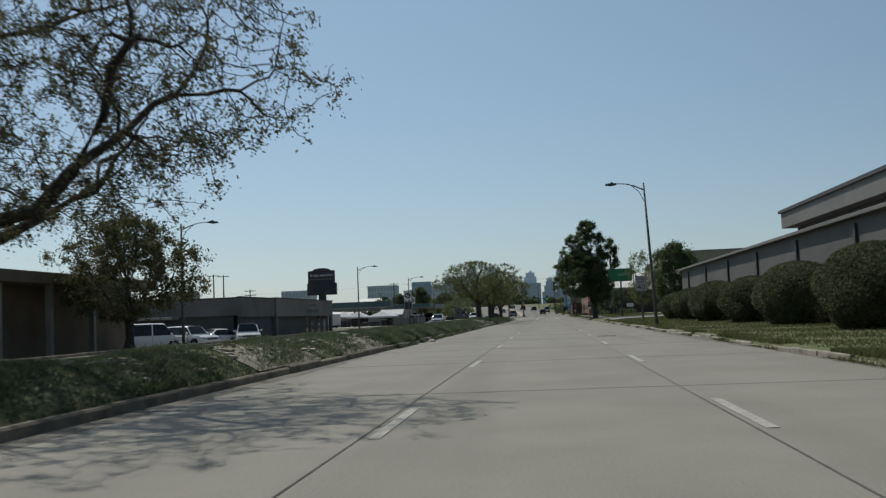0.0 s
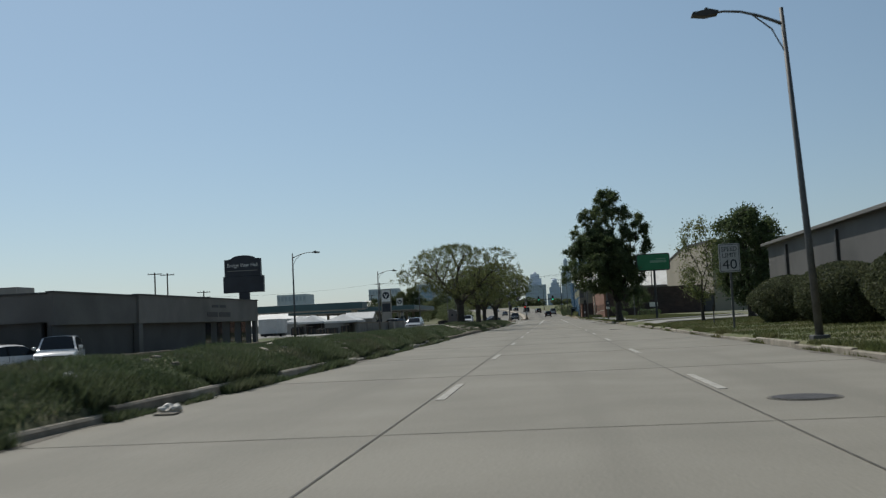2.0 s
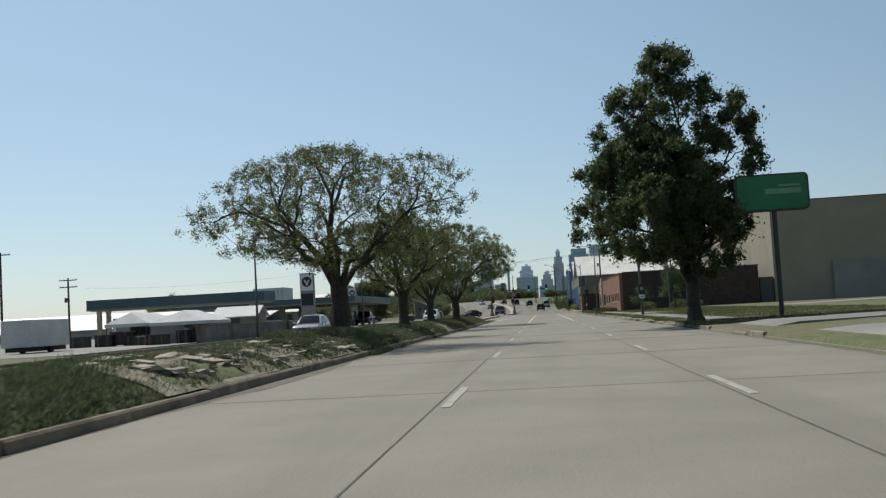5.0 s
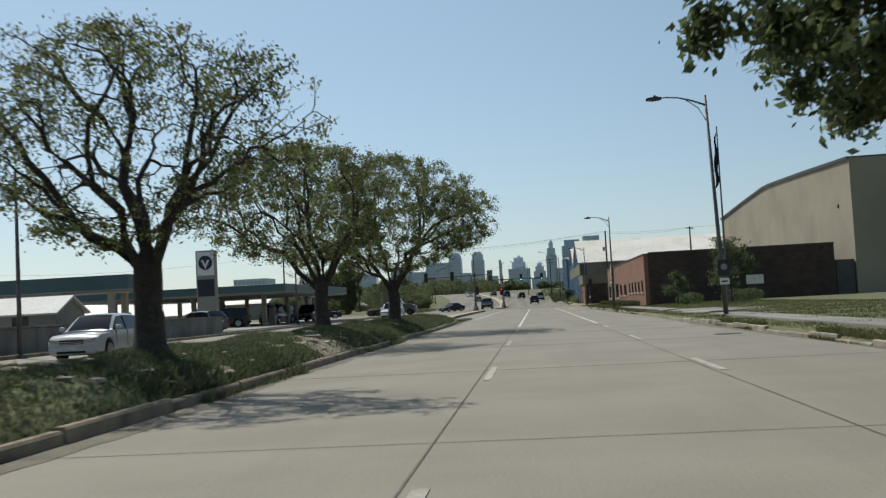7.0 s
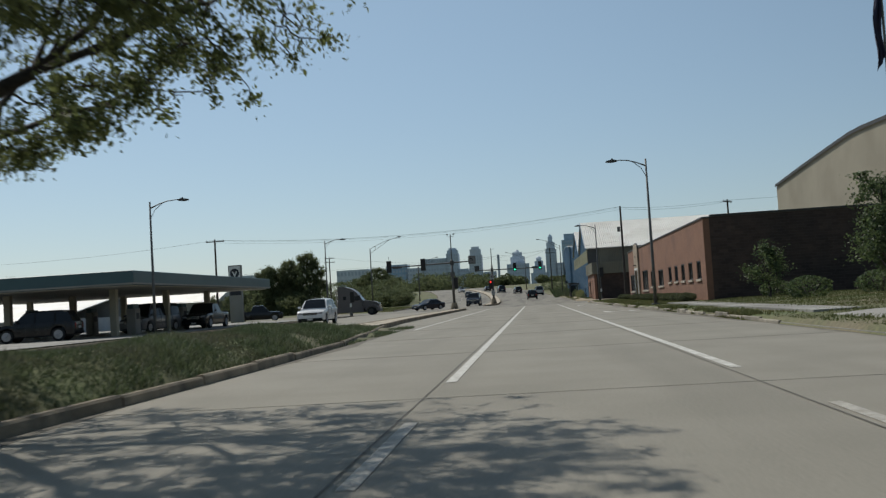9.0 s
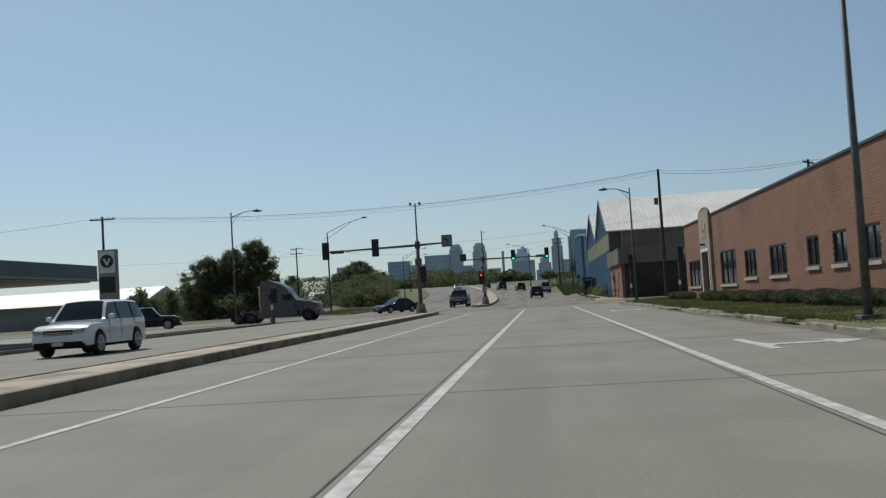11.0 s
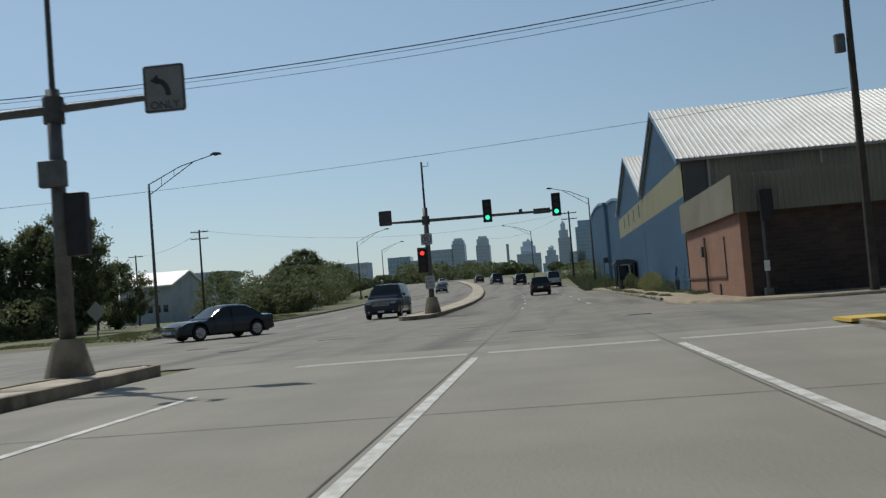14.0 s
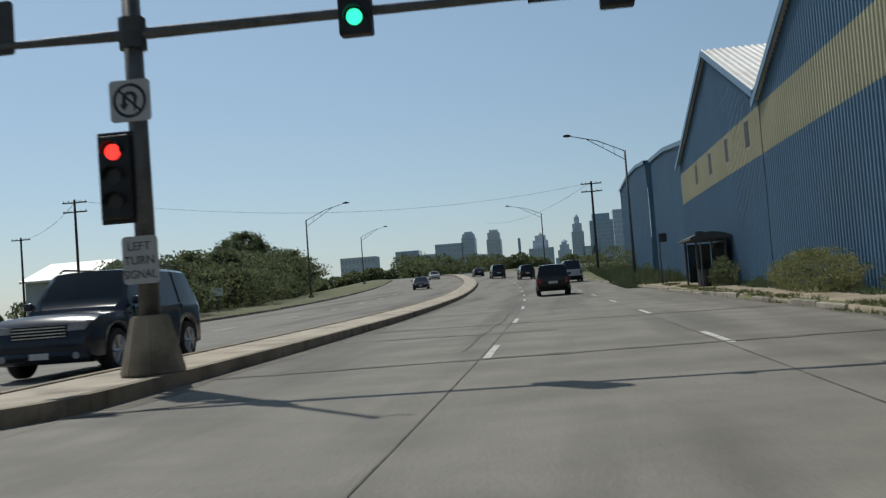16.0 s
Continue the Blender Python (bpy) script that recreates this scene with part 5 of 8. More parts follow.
for k, y in enumerate([206, 210, 214, 218, 222, 226, 230, 234, 243, 247]):
    shrub((8.2, y, 0.25), 0.5, 2.3, 0.46, M["hedge"], 260 + k, 7000, 0.07, "low clipped hedge under the windows", "low hedge")
for k, (x, y, rx, h) in enumerate([(-6.7, 105.2, 0.6, 0.25), (-7.6, 108.5, 0.7, 0.3), (-9.3, 104.0, 0.9, 0.28), (-7.2, 113.0, 0.8, 0.3), (-8.4, 117.5, 0.9, 0.32), (-9.2, 110.5, 0.8, 0.3), (-9.4, 90.0, 0.9, 0.3)]):
    shrub((x, y, ground_z(x, y) - 0.03), rx, rx * 1.5, h, M["weeds"], 360 + k, 7000, 0.032, "low tangled clump of weeds on the median", "weed clumps")
shrub((6.75, 307.2, 0.22), 0.55, 3.9, 1.2, M["leaf_light"], 280, 15000, 0.075, "wild yellow-green bush against the blue shed", wild=0.22)
shrub((6.95, 299.6, 0.2), 0.3, 1.2, 0.7, M["weeds"], 281, 3500, 0.06, "low dull green bush at the foot of the shed", wild=0.2)
shrub((6.6, 322.0, 0.3), 0.5, 1.6, 1.25, M["leaf_far"], 282, 5000, 0.09, "dark scrubby bush beside the bus shelter", wild=0.2)
shrub((6.9, 315.6, 0.25), 0.3, 1.6, 0.5, M["weeds"], 283, 3000, 0.06, "low dull green bush at the foot of the shed", wild=0.2)
for k, (x, y, rx, h) in enumerate([(3.6, 368, 1.6, 1.6), (2.2, 385, 2.2, 2.6), (1.0, 398, 2.4, 3.4), (-1.5, 412, 2.4, 2.6), (5.4, 345, 1.2, 0.9), (4.9, 355, 1.3, 1.1)]):
    shrub((x + 5.2, y, rise(y) + 0.15), rx, rx * 2, h * 0.8, M["leaf_far"], 290 + k, 2400, 0.22, "overgrown green bush beside the road", "roadside scrub", wild=0.2)


for k, (x, y, rx, h) in enumerate([(-27.5, 341, 2.6, 2.6), (-30.0, 345, 3.5, 3.0), (-32.5, 356, 4.0, 4.2), (-31.5, 368, 4.0, 3.6), (-35.0, 380, 4.5, 5.2), (-35.5, 392, 4.5, 5.0), (-38.5, 404, 5.0, 6.0), (-40.5, 418, 5.0, 6.4), (-44.0, 432, 5.0, 6.0), (-47.5, 446, 5.0, 5.4), (-42.0, 318, 3.5, 3.6), (-48.0, 323, 4.0, 4.2), (-53.0, 328, 4.0, 4.4), (-55.0, 335, 4.5, 4.6), (-46.0, 380, 4.5, 6.0), (-52.0, 462, 5.5, 6.0), (-57.0, 480, 5.5, 6.0), (-63.0, 500, 6.0, 6.0)]):
    shrub((x, y, ground_z(x, y)), rx, rx * 1.5, h, M["leaf_far"], 320 + k, 5200, 0.34, "dense green scrub beside the bend", "roadside scrub", wild=0.2)


def far_woods():
    """Dense low woods where the road bends away, and along the left."""
    g = np.random.RandomState(7)
    cs = []
    for (x0, y0, x1, y1, n, h) in ((-170, 560, -60, 640, 14, 4.5), (-62, 600, -22, 680, 16, 9.0), (-22, 580, 60, 640, 12, 5.0), (14, 430, 60, 520, 10, 6), (-75, 470, -50, 640, 12, 4.5), (-300, 420, -110, 520, 18, 7), (-260, 640, 240, 760, 40, 5.5), (60, 400, 300, 600, 16, 9)):
        for k in range(n):
            cx, cy = x0 + (x1 - x0) * g.uniform(), y0 + (y1 - y0) * g.uniform()
            hh, w = h * g.uniform(0.6, 1.1), h * g.uniform(0.5, 0.9)
            m = 900
            d = g.normal(size=(m, 3))
            d /= np.linalg.norm(d, axis=1)[:, None]
            r = g.uniform(0.5, 1.0, m) ** 0.5 * (1 + 0.2 * np.sin(d[:, 0] * 5 + k) * np.sin(d[:, 1] * 4 + d[:, 2] * 5))
            cs.append(np.stack([cx + d[:, 0] * w * r, cy + d[:, 1] * w * r, ground_z(cx, cy) + np.maximum(0.1, hh * 0.5 + d[:, 2] * hh * 0.5 * r)], 1))
    ob = leaf_mesh("far_woods", np.concatenate(cs), 0.95, 9, M["leaf_far"], None)
    tagged(ob, "dense green woods below the city skyline", "woods", "", "stuff")


far_woods()


# ---------------------------------------------------------------- street furniture
def arc_lamp(at, turn=0.0, height=8.3, reach=2.1, label="grey steel street lamp with a curved arm", lean=0.0, group="street lamps"):
    """Tapered pole, bowed arm, flat head; the arm points to local -x."""
    t = thing("street_lamp", label, "street lamp", at, turn, group)
    part("base_plate", boxes((-0.2, -0.2, -0.1, 0.2, 0.2, 0.06), bevel=0.02), M["galv"], t)
    part("pole", tube(bmesh.new(), [(0, 0, 0), (lean * 0.3, 0, height * 0.3), (lean, 0, height)], [0.1, 0.085, 0.05], 10), M["galv"], t, "", True)
    pts = [(lean - reach * k, 0, height - 0.4 + 0.42 * math.sin(k * math.pi * 0.6)) for k in (0, 0.15, 0.35, 0.6, 0.85, 1.0)]
    part("arm", tube(bmesh.new(), pts, [0.045, 0.04, 0.035, 0.03, 0.028, 0.026], 7), M["galv"], t, "", True)
    part("brace", tube(bmesh.new(), [(lean, 0, height - 1.05), (lean - reach * 0.16, 0, height - 0.5), (lean - reach * 0.45, 0, height - 0.09)], 0.02, 5), M["galv"], t)
    x = lean - reach
    bm = bmesh.new()
    prism(bm, [(x + 0.12, height + 0.02), (x - 0.1, height + 0.08), (x - 0.5, height + 0.02), (x - 0.52, height - 0.05), (x - 0.2, height - 0.09), (x + 0.1, height - 0.05)], "y", -0.14, 0.14)
    h = part("lamp_head", bm, M["dark_steel"], t, "flat dark lamp head")
    part("photocell", tube(bmesh.new(), [(x - 0.15, 0, height + 0.05), (x - 0.15, 0, height + 0.14)], 0.045, 8), M["dark_steel"], h)
    return t


for (x, y, ln, h, reach) in ((6.13, 56.3, -0.33, 8.0, 1.62), (6.75, 154.2, -0.26, 8.95, 1.86), (6.15, 203.4, 0, 8.15, 1.7), (6.4, 254.7, 0, 8.1, 1.66)):
    lamp = arc_lamp((x, y, 0.2), 0, h, reach, lean=ln)
    if y == 154.2:           # two plates strapped to this post
        plate = part("route_plate", boxes((-0.24, -0.16, 1.58, 0.24, -0.13, 2.24), bevel=0.01), M["sign_dark"], lamp, "dark square route plate with a pale emblem")
        part("emblem", disc(bmesh.new(), (0, -0.165, 1.95), 0.13, 0.006, "y", 18), M["panel_grey"], plate)
        plate = part("arrow_plate", boxes((-0.19, -0.16, 1.24, 0.19, -0.13, 1.5), bevel=0.01), M["sign_white"], lamp, "white plate with a black arrow")
        part("arrow", boxes((-0.12, -0.165, 1.34, 0.12, -0.161, 1.4)), M["sign_black"], plate)
for (x, y, h) in ((-22.2, 59.0, 7.4), (-21.6, 114.0, 7.2), (-20.6, 150.0, 7.2), (-22.8, 204.0, 7.9), (-23.2, 255.3, 8.5)):
    arc_lamp((x, y, 0.1), 180, h, 1.84)


def truss_lamp(at, turn=0.0, height=9.9, reach=4.4):
    t = thing("street_lamp", "tall grey street lamp with a rising truss arm", "street lamp", at, turn, "truss street lamps")
    part("base", boxes((-0.25, -0.25, -0.15, 0.25, 0.25, 0.45), bevel=0.03), M["kerb"], t, "concrete footing")
    part("pole", tube(bmesh.new(), [(0, 0, 0.3), (0, 0, height)], [0.12, 0.075], 10), M["galv"], t, "", True)
    part("upper_arm", tube(bmesh.new(), [(0, 0, height - 0.05), (-reach * 0.5, 0, height + 0.95), (-reach, 0, height + 1.5)], 0.035, 6), M["galv"], t)
    part("lower_arm", tube(bmesh.new(), [(0, 0, height - 0.75), (-reach * 0.5, 0, height + 0.6), (-reach * 0.72, 0, height + 1.2)], 0.03, 6), M["galv"], t)
    for f in (0.2, 0.4):
        part("strut", tube(bmesh.new(), [(-reach * f, 0, height - 0.72 + 2.65 * f), (-reach * f, 0, height + 1.9 * f)], 0.018, 5), M["galv"], t)
    bm = bmesh.new()
    prism(bm, [(-reach + 0.1, height + 1.53), (-reach - 0.2, height + 1.66), (-reach - 0.6, height + 1.6), (-reach - 0.6, height + 1.5), (-reach - 0.2, height + 1.45)], "y", -0.15, 0.15)
    part("lamp_head", bm, M["dark_steel"], t)
    return t


truss_lamp((-25.7, 301.2, 0.15), 180)
truss_lamp((-28.0, 385.0, 1.5), 180, 8.8)
truss_lamp((-36.0, 456.0, 3.6), 180, 8.8)
truss_lamp((5.4, 357.5, 0.8), 0, 10.6, 4.2)
truss_lamp((-2.7, 437.0, rise(437) + 0.12), 0, 9.5, 5.0)


def signal_head(parent, x, z, y, facing=-1, lit=None, name="signal_head", plate=True):
    """Three-lens signal with hoods; facing -1 looks back along the road."""
    bm = bmesh.new()
    box(bm, x - 0.235, y - 0.12, z - 0.6, x + 0.235, y + 0.12, z + 0.6, bevel=0.03)
    if plate:
        box(bm, x - 0.27, y - 0.012, z - 0.66, x + 0.27, y + 0.012, z + 0.66)
    h = part(name, bm, M["black"], parent, "black three-lens traffic signal")
    for k, col in enumerate(("red", "amber", "green")):
        zz = z + 0.36 - 0.36 * k
        m = M[f"{col}_light"] if lit == col else M["lens_off"]
        part("lens", disc(bmesh.new(), (x, y + facing * 0.125, zz), 0.115, 0.02), m, h, f"lit {col} lens" if lit == col else "")
        bm = bmesh.new()
        for a0 in range(0, 9):
            a, b = math.pi * (a0 / 9) * 1.1 - 0.15, math.pi * ((a0 + 1) / 9) * 1.1 - 0.15
            q = [(x + 0.15 * math.cos(s), y + facing * o, zz + 0.15 * math.sin(s)) for s, o in ((a, 0.11), (b, 0.11), (b, 0.24), (a, 0.24))]
            bm.faces.new([bm.verts.new(p) for p in q])
        part("hood", bm, M["black"], h)
    return h


def pedestal(parent, h=0.95):
    bm = bmesh.new()
    bmesh.ops.create_cone(bm, cap_ends=True, segments=8, radius1=0.48, radius2=0.28, depth=h, matrix=Matrix.Translation((0, 0, h / 2)) @ pose(0, 0, 0, 0, 0, 22.5))
    bmesh.ops.bevel(bm, geom=bm.edges[:], offset=0.03, segments=2, affect="EDGES")
    return part("pedestal", bm, M["kerb"], parent, "flared concrete pedestal")


def text_mesh(parent, words, size, at, material, name="lettering", turn=0.0, stretch=1.0):
    """Words standing upright, read from -y."""
    cu = bpy.data.curves.new(name, "FONT")
    cu.body, cu.size, cu.align_x, cu.align_y, cu.extrude = words, size, "CENTER", "CENTER", 0.002
    tmp = bpy.data.objects.new(name, cu)
    me = bpy.data.meshes.new_from_object(tmp)
    bpy.data.objects.remove(tmp)
    me.transform(Matrix.Translation(at) @ pose(0, 0, 0, 90, 0, turn) @ Matrix.Diagonal((stretch, 1, 1, 1)))
    me.materials.clear()
    me.materials.append(material)
    ob = new(name, me)
    ob.parent = parent
    return ob


def rounded_panel(x0, x1, z0, z1, y0, y1, r=0.06, seg=4):
    pts = []
    for cx, cz, a0 in ((x1 - r, z1 - r, 0), (x0 + r, z1 - r, 90), (x0 + r, z0 + r, 180), (x1 - r, z0 + r, 270)):
        for k in range(seg + 1):
            a = radians(a0 + 90 * k / seg)
            pts.append((cx + r * math.cos(a), cz + r * math.sin(a)))
    bm = bmesh.new()
    return prism(bm, pts, "y", y0, y1)


def signal_mast_near():
    t = thing("traffic_signal", "grey traffic signal mast on a concrete pedestal in the median", "traffic signal", (-9.35, 256.4, 0.16), 0, "traffic signal masts")
    pedestal(t, 0.74)
    part("pole", tube(bmesh.new(), [(0, 0, 0.7), (0, 0, 5.5)], [0.15, 0.13], 12), M["galv"], t, "", True)
    part("upper_pole", tube(bmesh.new(), [(0, 0, 5.5), (0, 0, 8.25)], [0.06, 0.05], 8), M["dark_steel"], t)
    part("collar", tube(bmesh.new(), [(0, 0, 4.85), (0, 0, 5.35)], 0.2, 10), M["dark_steel"], t)
    part("mast_arm", tube(bmesh.new(), [(2.3, 0, 5.18), (0, 0, 5.12), (-7.0, 0, 5.0)], [0.05, 0.09, 0.06], 8), M["galv"], t)
    signal_head(t, -7.0, 5.1, 0.0, 1)
    signal_head(t, -3.2, 5.12, 0.0, 1)
    part("antenna", tube(bmesh.new(), [(-7.0, 0, 5.7), (-7.0, 0, 6.2)], 0.015, 5), M["dark_steel"], t)
    part("street_sign", boxes((-6.6, -0.02, 4.86, -5.6, 0.02, 5.1)), M["dark_steel"], t, "dark street name plate")
    s = part("turn_sign", rounded_panel(2.05, 2.85, 4.75, 5.65, -0.06, -0.03), M["sign_backlit"], t, "white left turn only sign, backlit shade in its grey")
    bm = bmesh.new()
    arc = [(2.32 + 0.26 * math.cos(q), 5.06 + 0.34 * math.sin(q)) for q in [math.pi / 2 * k / 6 for k in range(7)]]
    arc += [(2.32 + 0.16 * math.cos(q), 5.06 + 0.24 * math.sin(q)) for q in [math.pi / 2 * k / 6 for k in range(6, -1, -1)]]
    prism(bm, arc, "y", -0.068, -0.062)
    prism(bm, [(2.34, 5.27), (2.34, 5.47), (2.18, 5.36)], "y", -0.068, -0.062)
    part("arrow", bm, M["sign_black"], s)
    part("border", boxes((2.07, -0.066, 4.77, 2.83, -0.0615, 4.79), (2.07, -0.066, 5.61, 2.83, -0.0615, 5.63), (2.07, -0.066, 4.791, 2.09, -0.0615, 5.609), (2.81, -0.066, 4.791, 2.83, -0.0615, 5.609)), M["sign_black"], s)
    text_mesh(s, "ONLY", 0.21, (2.45, -0.064, 4.88), M["sign_black"])
    for o in [s] + list(s.children):
        o.data.transform(Matrix.Translation((-0.22, 0, 0.1)))
    part("control_box", boxes((-0.22, -0.35, 3.6, 0.28, -0.14, 4.1), bevel=0.02), M["galv"], t)
    signal_head(t, 0.3, 2.9, 0.05, 1, plate=False)
    for dx in (-0.35, 0.35):
        part("bracket", tube(bmesh.new(), [(0, 0, 8.0), (dx, 0, 8.05), (dx, 0, 8.2)], 0.02, 5), M["dark_steel"], t)
        part("sensor", boxes((dx - 0.08, -0.2, 8.18, dx + 0.08, 0.08, 8.32), bevel=0.02), M["dark_steel"], t, "small camera")
    return t


def signal_mast_far():
    t = thing("traffic_signal", "grey traffic signal mast with green lights over the road", "traffic signal", (-6.4, 290.8, 0.3), 0, "traffic signal masts")
    pedestal(t, 0.85)
    part("pole", tube(bmesh.new(), [(0, 0, 0.8), (0, 0, 5.6)], [0.15, 0.13], 12), M["galv"], t, "", True)
    part("upper_pole", tube(bmesh.new(), [(0, 0, 5.6), (0, 0, 8.05)], [0.06, 0.05], 8), M["dark_steel"], t)
    part("collar", tube(bmesh.new(), [(0, 0, 4.7), (0, 0, 5.15)], 0.2, 10), M["dark_steel"], t)
    part("mast_arm", tube(bmesh.new(), [(-2.15, 0, 4.95), (0, 0, 4.92), (6.9, 0, 4.87)], [0.05, 0.09, 0.06], 8), M["galv"], t)
    signal_head(t, 3.3, 5.15, -0.02, -1, "green", plate=False)
    signal_head(t, 6.93, 5.17, -0.02, -1, "green", plate=False)
    part("street_sign", boxes((5.72, -0.02, 4.76, 6.6, 0.02, 5.04)), M["dark_steel"], t, "dark street name plate")
    part("sensor", disc(bmesh.new(), (5.05, 0, 4.98), 0.1, 0.2, "z", 10), M["dark_steel"], t)
    part("back_sign", rounded_panel(-2.5, -1.82, 4.82, 5.62, -0.02, 0.02), M["dark_steel"], t, "grey back of a square sign")
    s = part("no_u_turn_sign", rounded_panel(-0.32, 0.28, 3.62, 4.22, -0.2, -0.17), M["sign_dull"], t, "white sign with a crossed ring")
    ring = bmesh.new()
    for k in range(28):
        a, b = 2 * math.pi * k / 28, 2 * math.pi * (k + 1) / 28
        ring.faces.new([ring.verts.new((-0.02 + r * math.cos(s_), -0.205, 3.92 + r * math.sin(s_))) for r, s_ in ((0.25, a), (0.25, b), (0.205, b), (0.205, a))])
    prism(ring, [(-0.175, 4.05), (-0.15, 4.075), (0.135, 3.79), (0.11, 3.765)], "y", -0.207, -0.2045)
    part("ring", ring, M["sign_black"], s)
    bm = bmesh.new()
    bow = [math.pi * k / 8 for k in range(9)]
    prism(bm, [(0.05, 3.76)] + [(-0.02 + 0.115 * math.cos(a), 3.96 + 0.095 * math.sin(a)) for a in bow] + [(-0.135, 3.88), (-0.175, 3.88), (-0.105, 3.78), (-0.035, 3.88), (-0.075, 3.88)] + [(-0.02 + 0.055 * math.cos(a), 3.96 + 0.045 * math.sin(a)) for a in bow[::-1]] + [(0.035, 3.76)], "y", -0.204, -0.2005)
    part("arrow", bm, M["sign_black"], s)
    signal_head(t, -0.3, 2.84, -0.12, -1, "red")
    l = part("turn_signal_sign", rounded_panel(-0.27, 0.25, 1.3, 1.98, -0.2, -0.17), M["sign_dull"], t, "white left turn signal plate")
    for w, z in (("LEFT", 1.83), ("TURN", 1.63), ("SIGNAL", 1.43)):
        text_mesh(l, w, 0.17, (-0.02, -0.203, z), M["sign_black"], stretch=0.85 if w == "SIGNAL" else 1.0)
    part("bracket", tube(bmesh.new(), [(0, 0, 7.8), (0.35, 0, 7.82), (0.35, 0, 8.0)], 0.02, 5), M["dark_steel"], t)
    return t


signal_mast_near()
signal_mast_far()


def corner_signal(at, h=3.6):
    t = thing("corner_signal", "grey signal post with a dark head at the street corner", "traffic signal", at, 0, "corner signal posts")
    part("pole", tube(bmesh.new(), [(0, 0, -0.1), (0, 0, h)], 0.06, 8), M["galv"], t)
    part("base", boxes((-0.16, -0.16, -0.1, 0.16, 0.16, 0.35), bevel=0.03), M["galv"], t)
    signal_head(t, 0.2, h - 0.48, 0.0, 1, plate=False)
    part("bracket", boxes((0.0, -0.03, h - 0.5, 0.2, 0.03, h - 0.44)), M["dark_steel"], t)
    part("call_button", boxes((-0.1, -0.12, 1.0, 0.1, -0.04, 1.4)), M["sign_white"], t)
    return t


corner_signal((8.1, 277.5, 0.12), 4.0)
corner_signal((11.45, 268.9, 0.15), 4.1)
corner_signal((-21.2, 258.2, 0.1), 2.6)


def utility_pole(at, height, arms=1, turn=0.0, transformer=False, group="utility poles"):
    t = thing("utility_pole", "dark wooden utility pole with a crossarm", "utility pole", at, turn, group)
    part("pole", tube(bmesh.new(), [(0, 0, -0.3), (0, 0, height)], [0.17, 0.11], 8), M["wood_pole"], t)
    for k in range(arms):
        z = height - 0.35 - 0.9 * k
        a = part("crossarm", boxes((-1.2, -0.06, z, 1.2, 0.06, z + 0.12)), M["wood_pole"], t)
        for x in (-1.1, -0.6, 0.6, 1.1):
            part("insulator", tube(bmesh.new(), [(x, 0, z + 0.12), (x, 0, z + 0.28)], [0.04, 0.025], 6), M["panel_grey"], a)
    if transformer:
        part("transformer", disc(bmesh.new(), (-0.36, 0, height - 2.9), 0.19, 0.62, "z", 14), M["galv"], t, "grey can transformer")
    return t


utility_pole((10.95, 274.2, 0.15), 11.6, 0, 0, True)
utility_pole((24.3, 274.4, 0.2), 11.5, 1, 55)
utility_pole((-41.7, 274.0, 0.0), 11.0, 1)
utility_pole((3.9, 393.0, 1.7), 11.0, 2)
utility_pole((-45.8, 367.0, ground_z(-45.8, 367)), 12.6 - ground_z(-45.8, 367), 2)
utility_pole((-65.0, 391.0, ground_z(-65, 391)), 11.6 - ground_z(-65, 391), 1)
utility_pole((-46.0, 330.0, 0.4), 8.0, 1)
utility_pole((-62.4, 206.5, 0.1), 8.4, 2, transformer=True)
utility_pole((-64.6, 189.6, 0.1), 11.1, 1)
utility_pole((-63.3, 191.7, 0.1), 11.0, 1)


def wire(p, q, sag, label="thin dark overhead wire", r=0.016):
    p, q = Vector(p), Vector(q)
    pts = [p.lerp(q, k / 14) - Vector((0, 0, sag * 4 * (k / 14) * (1 - k / 14))) for k in range(15)]
    ob = finish("overhead_wire", tube(bmesh.new(), pts, r, 4), M["black"])
    tagged(ob, label, "wire", "overhead wires")


wire((10.95, 274.2, 11.7), (-41.7, 274.0, 10.9), 1.35, r=0.022)
wire((10.95, 274.2, 11.56), (-41.7, 274.0, 10.76), 1.35, r=0.011)
wire((10.95, 274.2, 11.34), (-41.7, 274.0, 10.54), 1.37, r=0.011)
wire((10.95, 275.0, 7.4), (-41.7, 277.5, 6.4), 0.7, r=0.009)
wire((10.95, 274.2, 11.6), (24.3, 274.4, 11.6), 0.3)
wire((10.95, 274.2, 11.4), (24.3, 274.4, 11.45), 0.4)
wire((24.3, 274.4, 11.6), (60.0, 262.0, 12.6), 0.6)
wire((3.9, 393.0, 12.5), (-45.8, 367.0, 12.5), 2.2)
wire((-45.8, 367.0, 12.3), (-65.0, 391.0, 11.4), 0.8)
wire((-41.7, 274.0, 10.9), (-90.0, 270.0, 10.0), 1.0)
wire((3.9, 393.0, 12.6), (-14.0, 470.0, 14.0), 1.5)


def flagpole():
    t = thing("flagpole", "slim flagpole with a limp dark flag", "flagpole", (12.3, 183.0, 0.35))
    part("pole", tube(bmesh.new(), [(0, 0, -0.2), (0, 0, 12.2)], [0.08, 0.04], 8), M["galv"], t)
    bm = bmesh.new()
    cols = []
    for k in range(7):
        col = []
        for j in range(10):
            z = 11.8 - j * 0.38 - k * 0.1
            col.append(bm.verts.new((-0.05 - 0.05 * k * (0.6 + 0.05 * j) - 0.05 * math.sin(j * 1.1 + 0.5 * k), 0.11 * math.sin(k * 2.2 + j * 0.5), z)))
        cols.append(col)
    for a, b in zip(cols, cols[1:]):
        for j in range(9):
            bm.faces.new((a[j], a[j + 1], b[j + 1], b[j]))
    part("flag", bm, M["flag"], t, "dark blue flag hanging in folds", True)


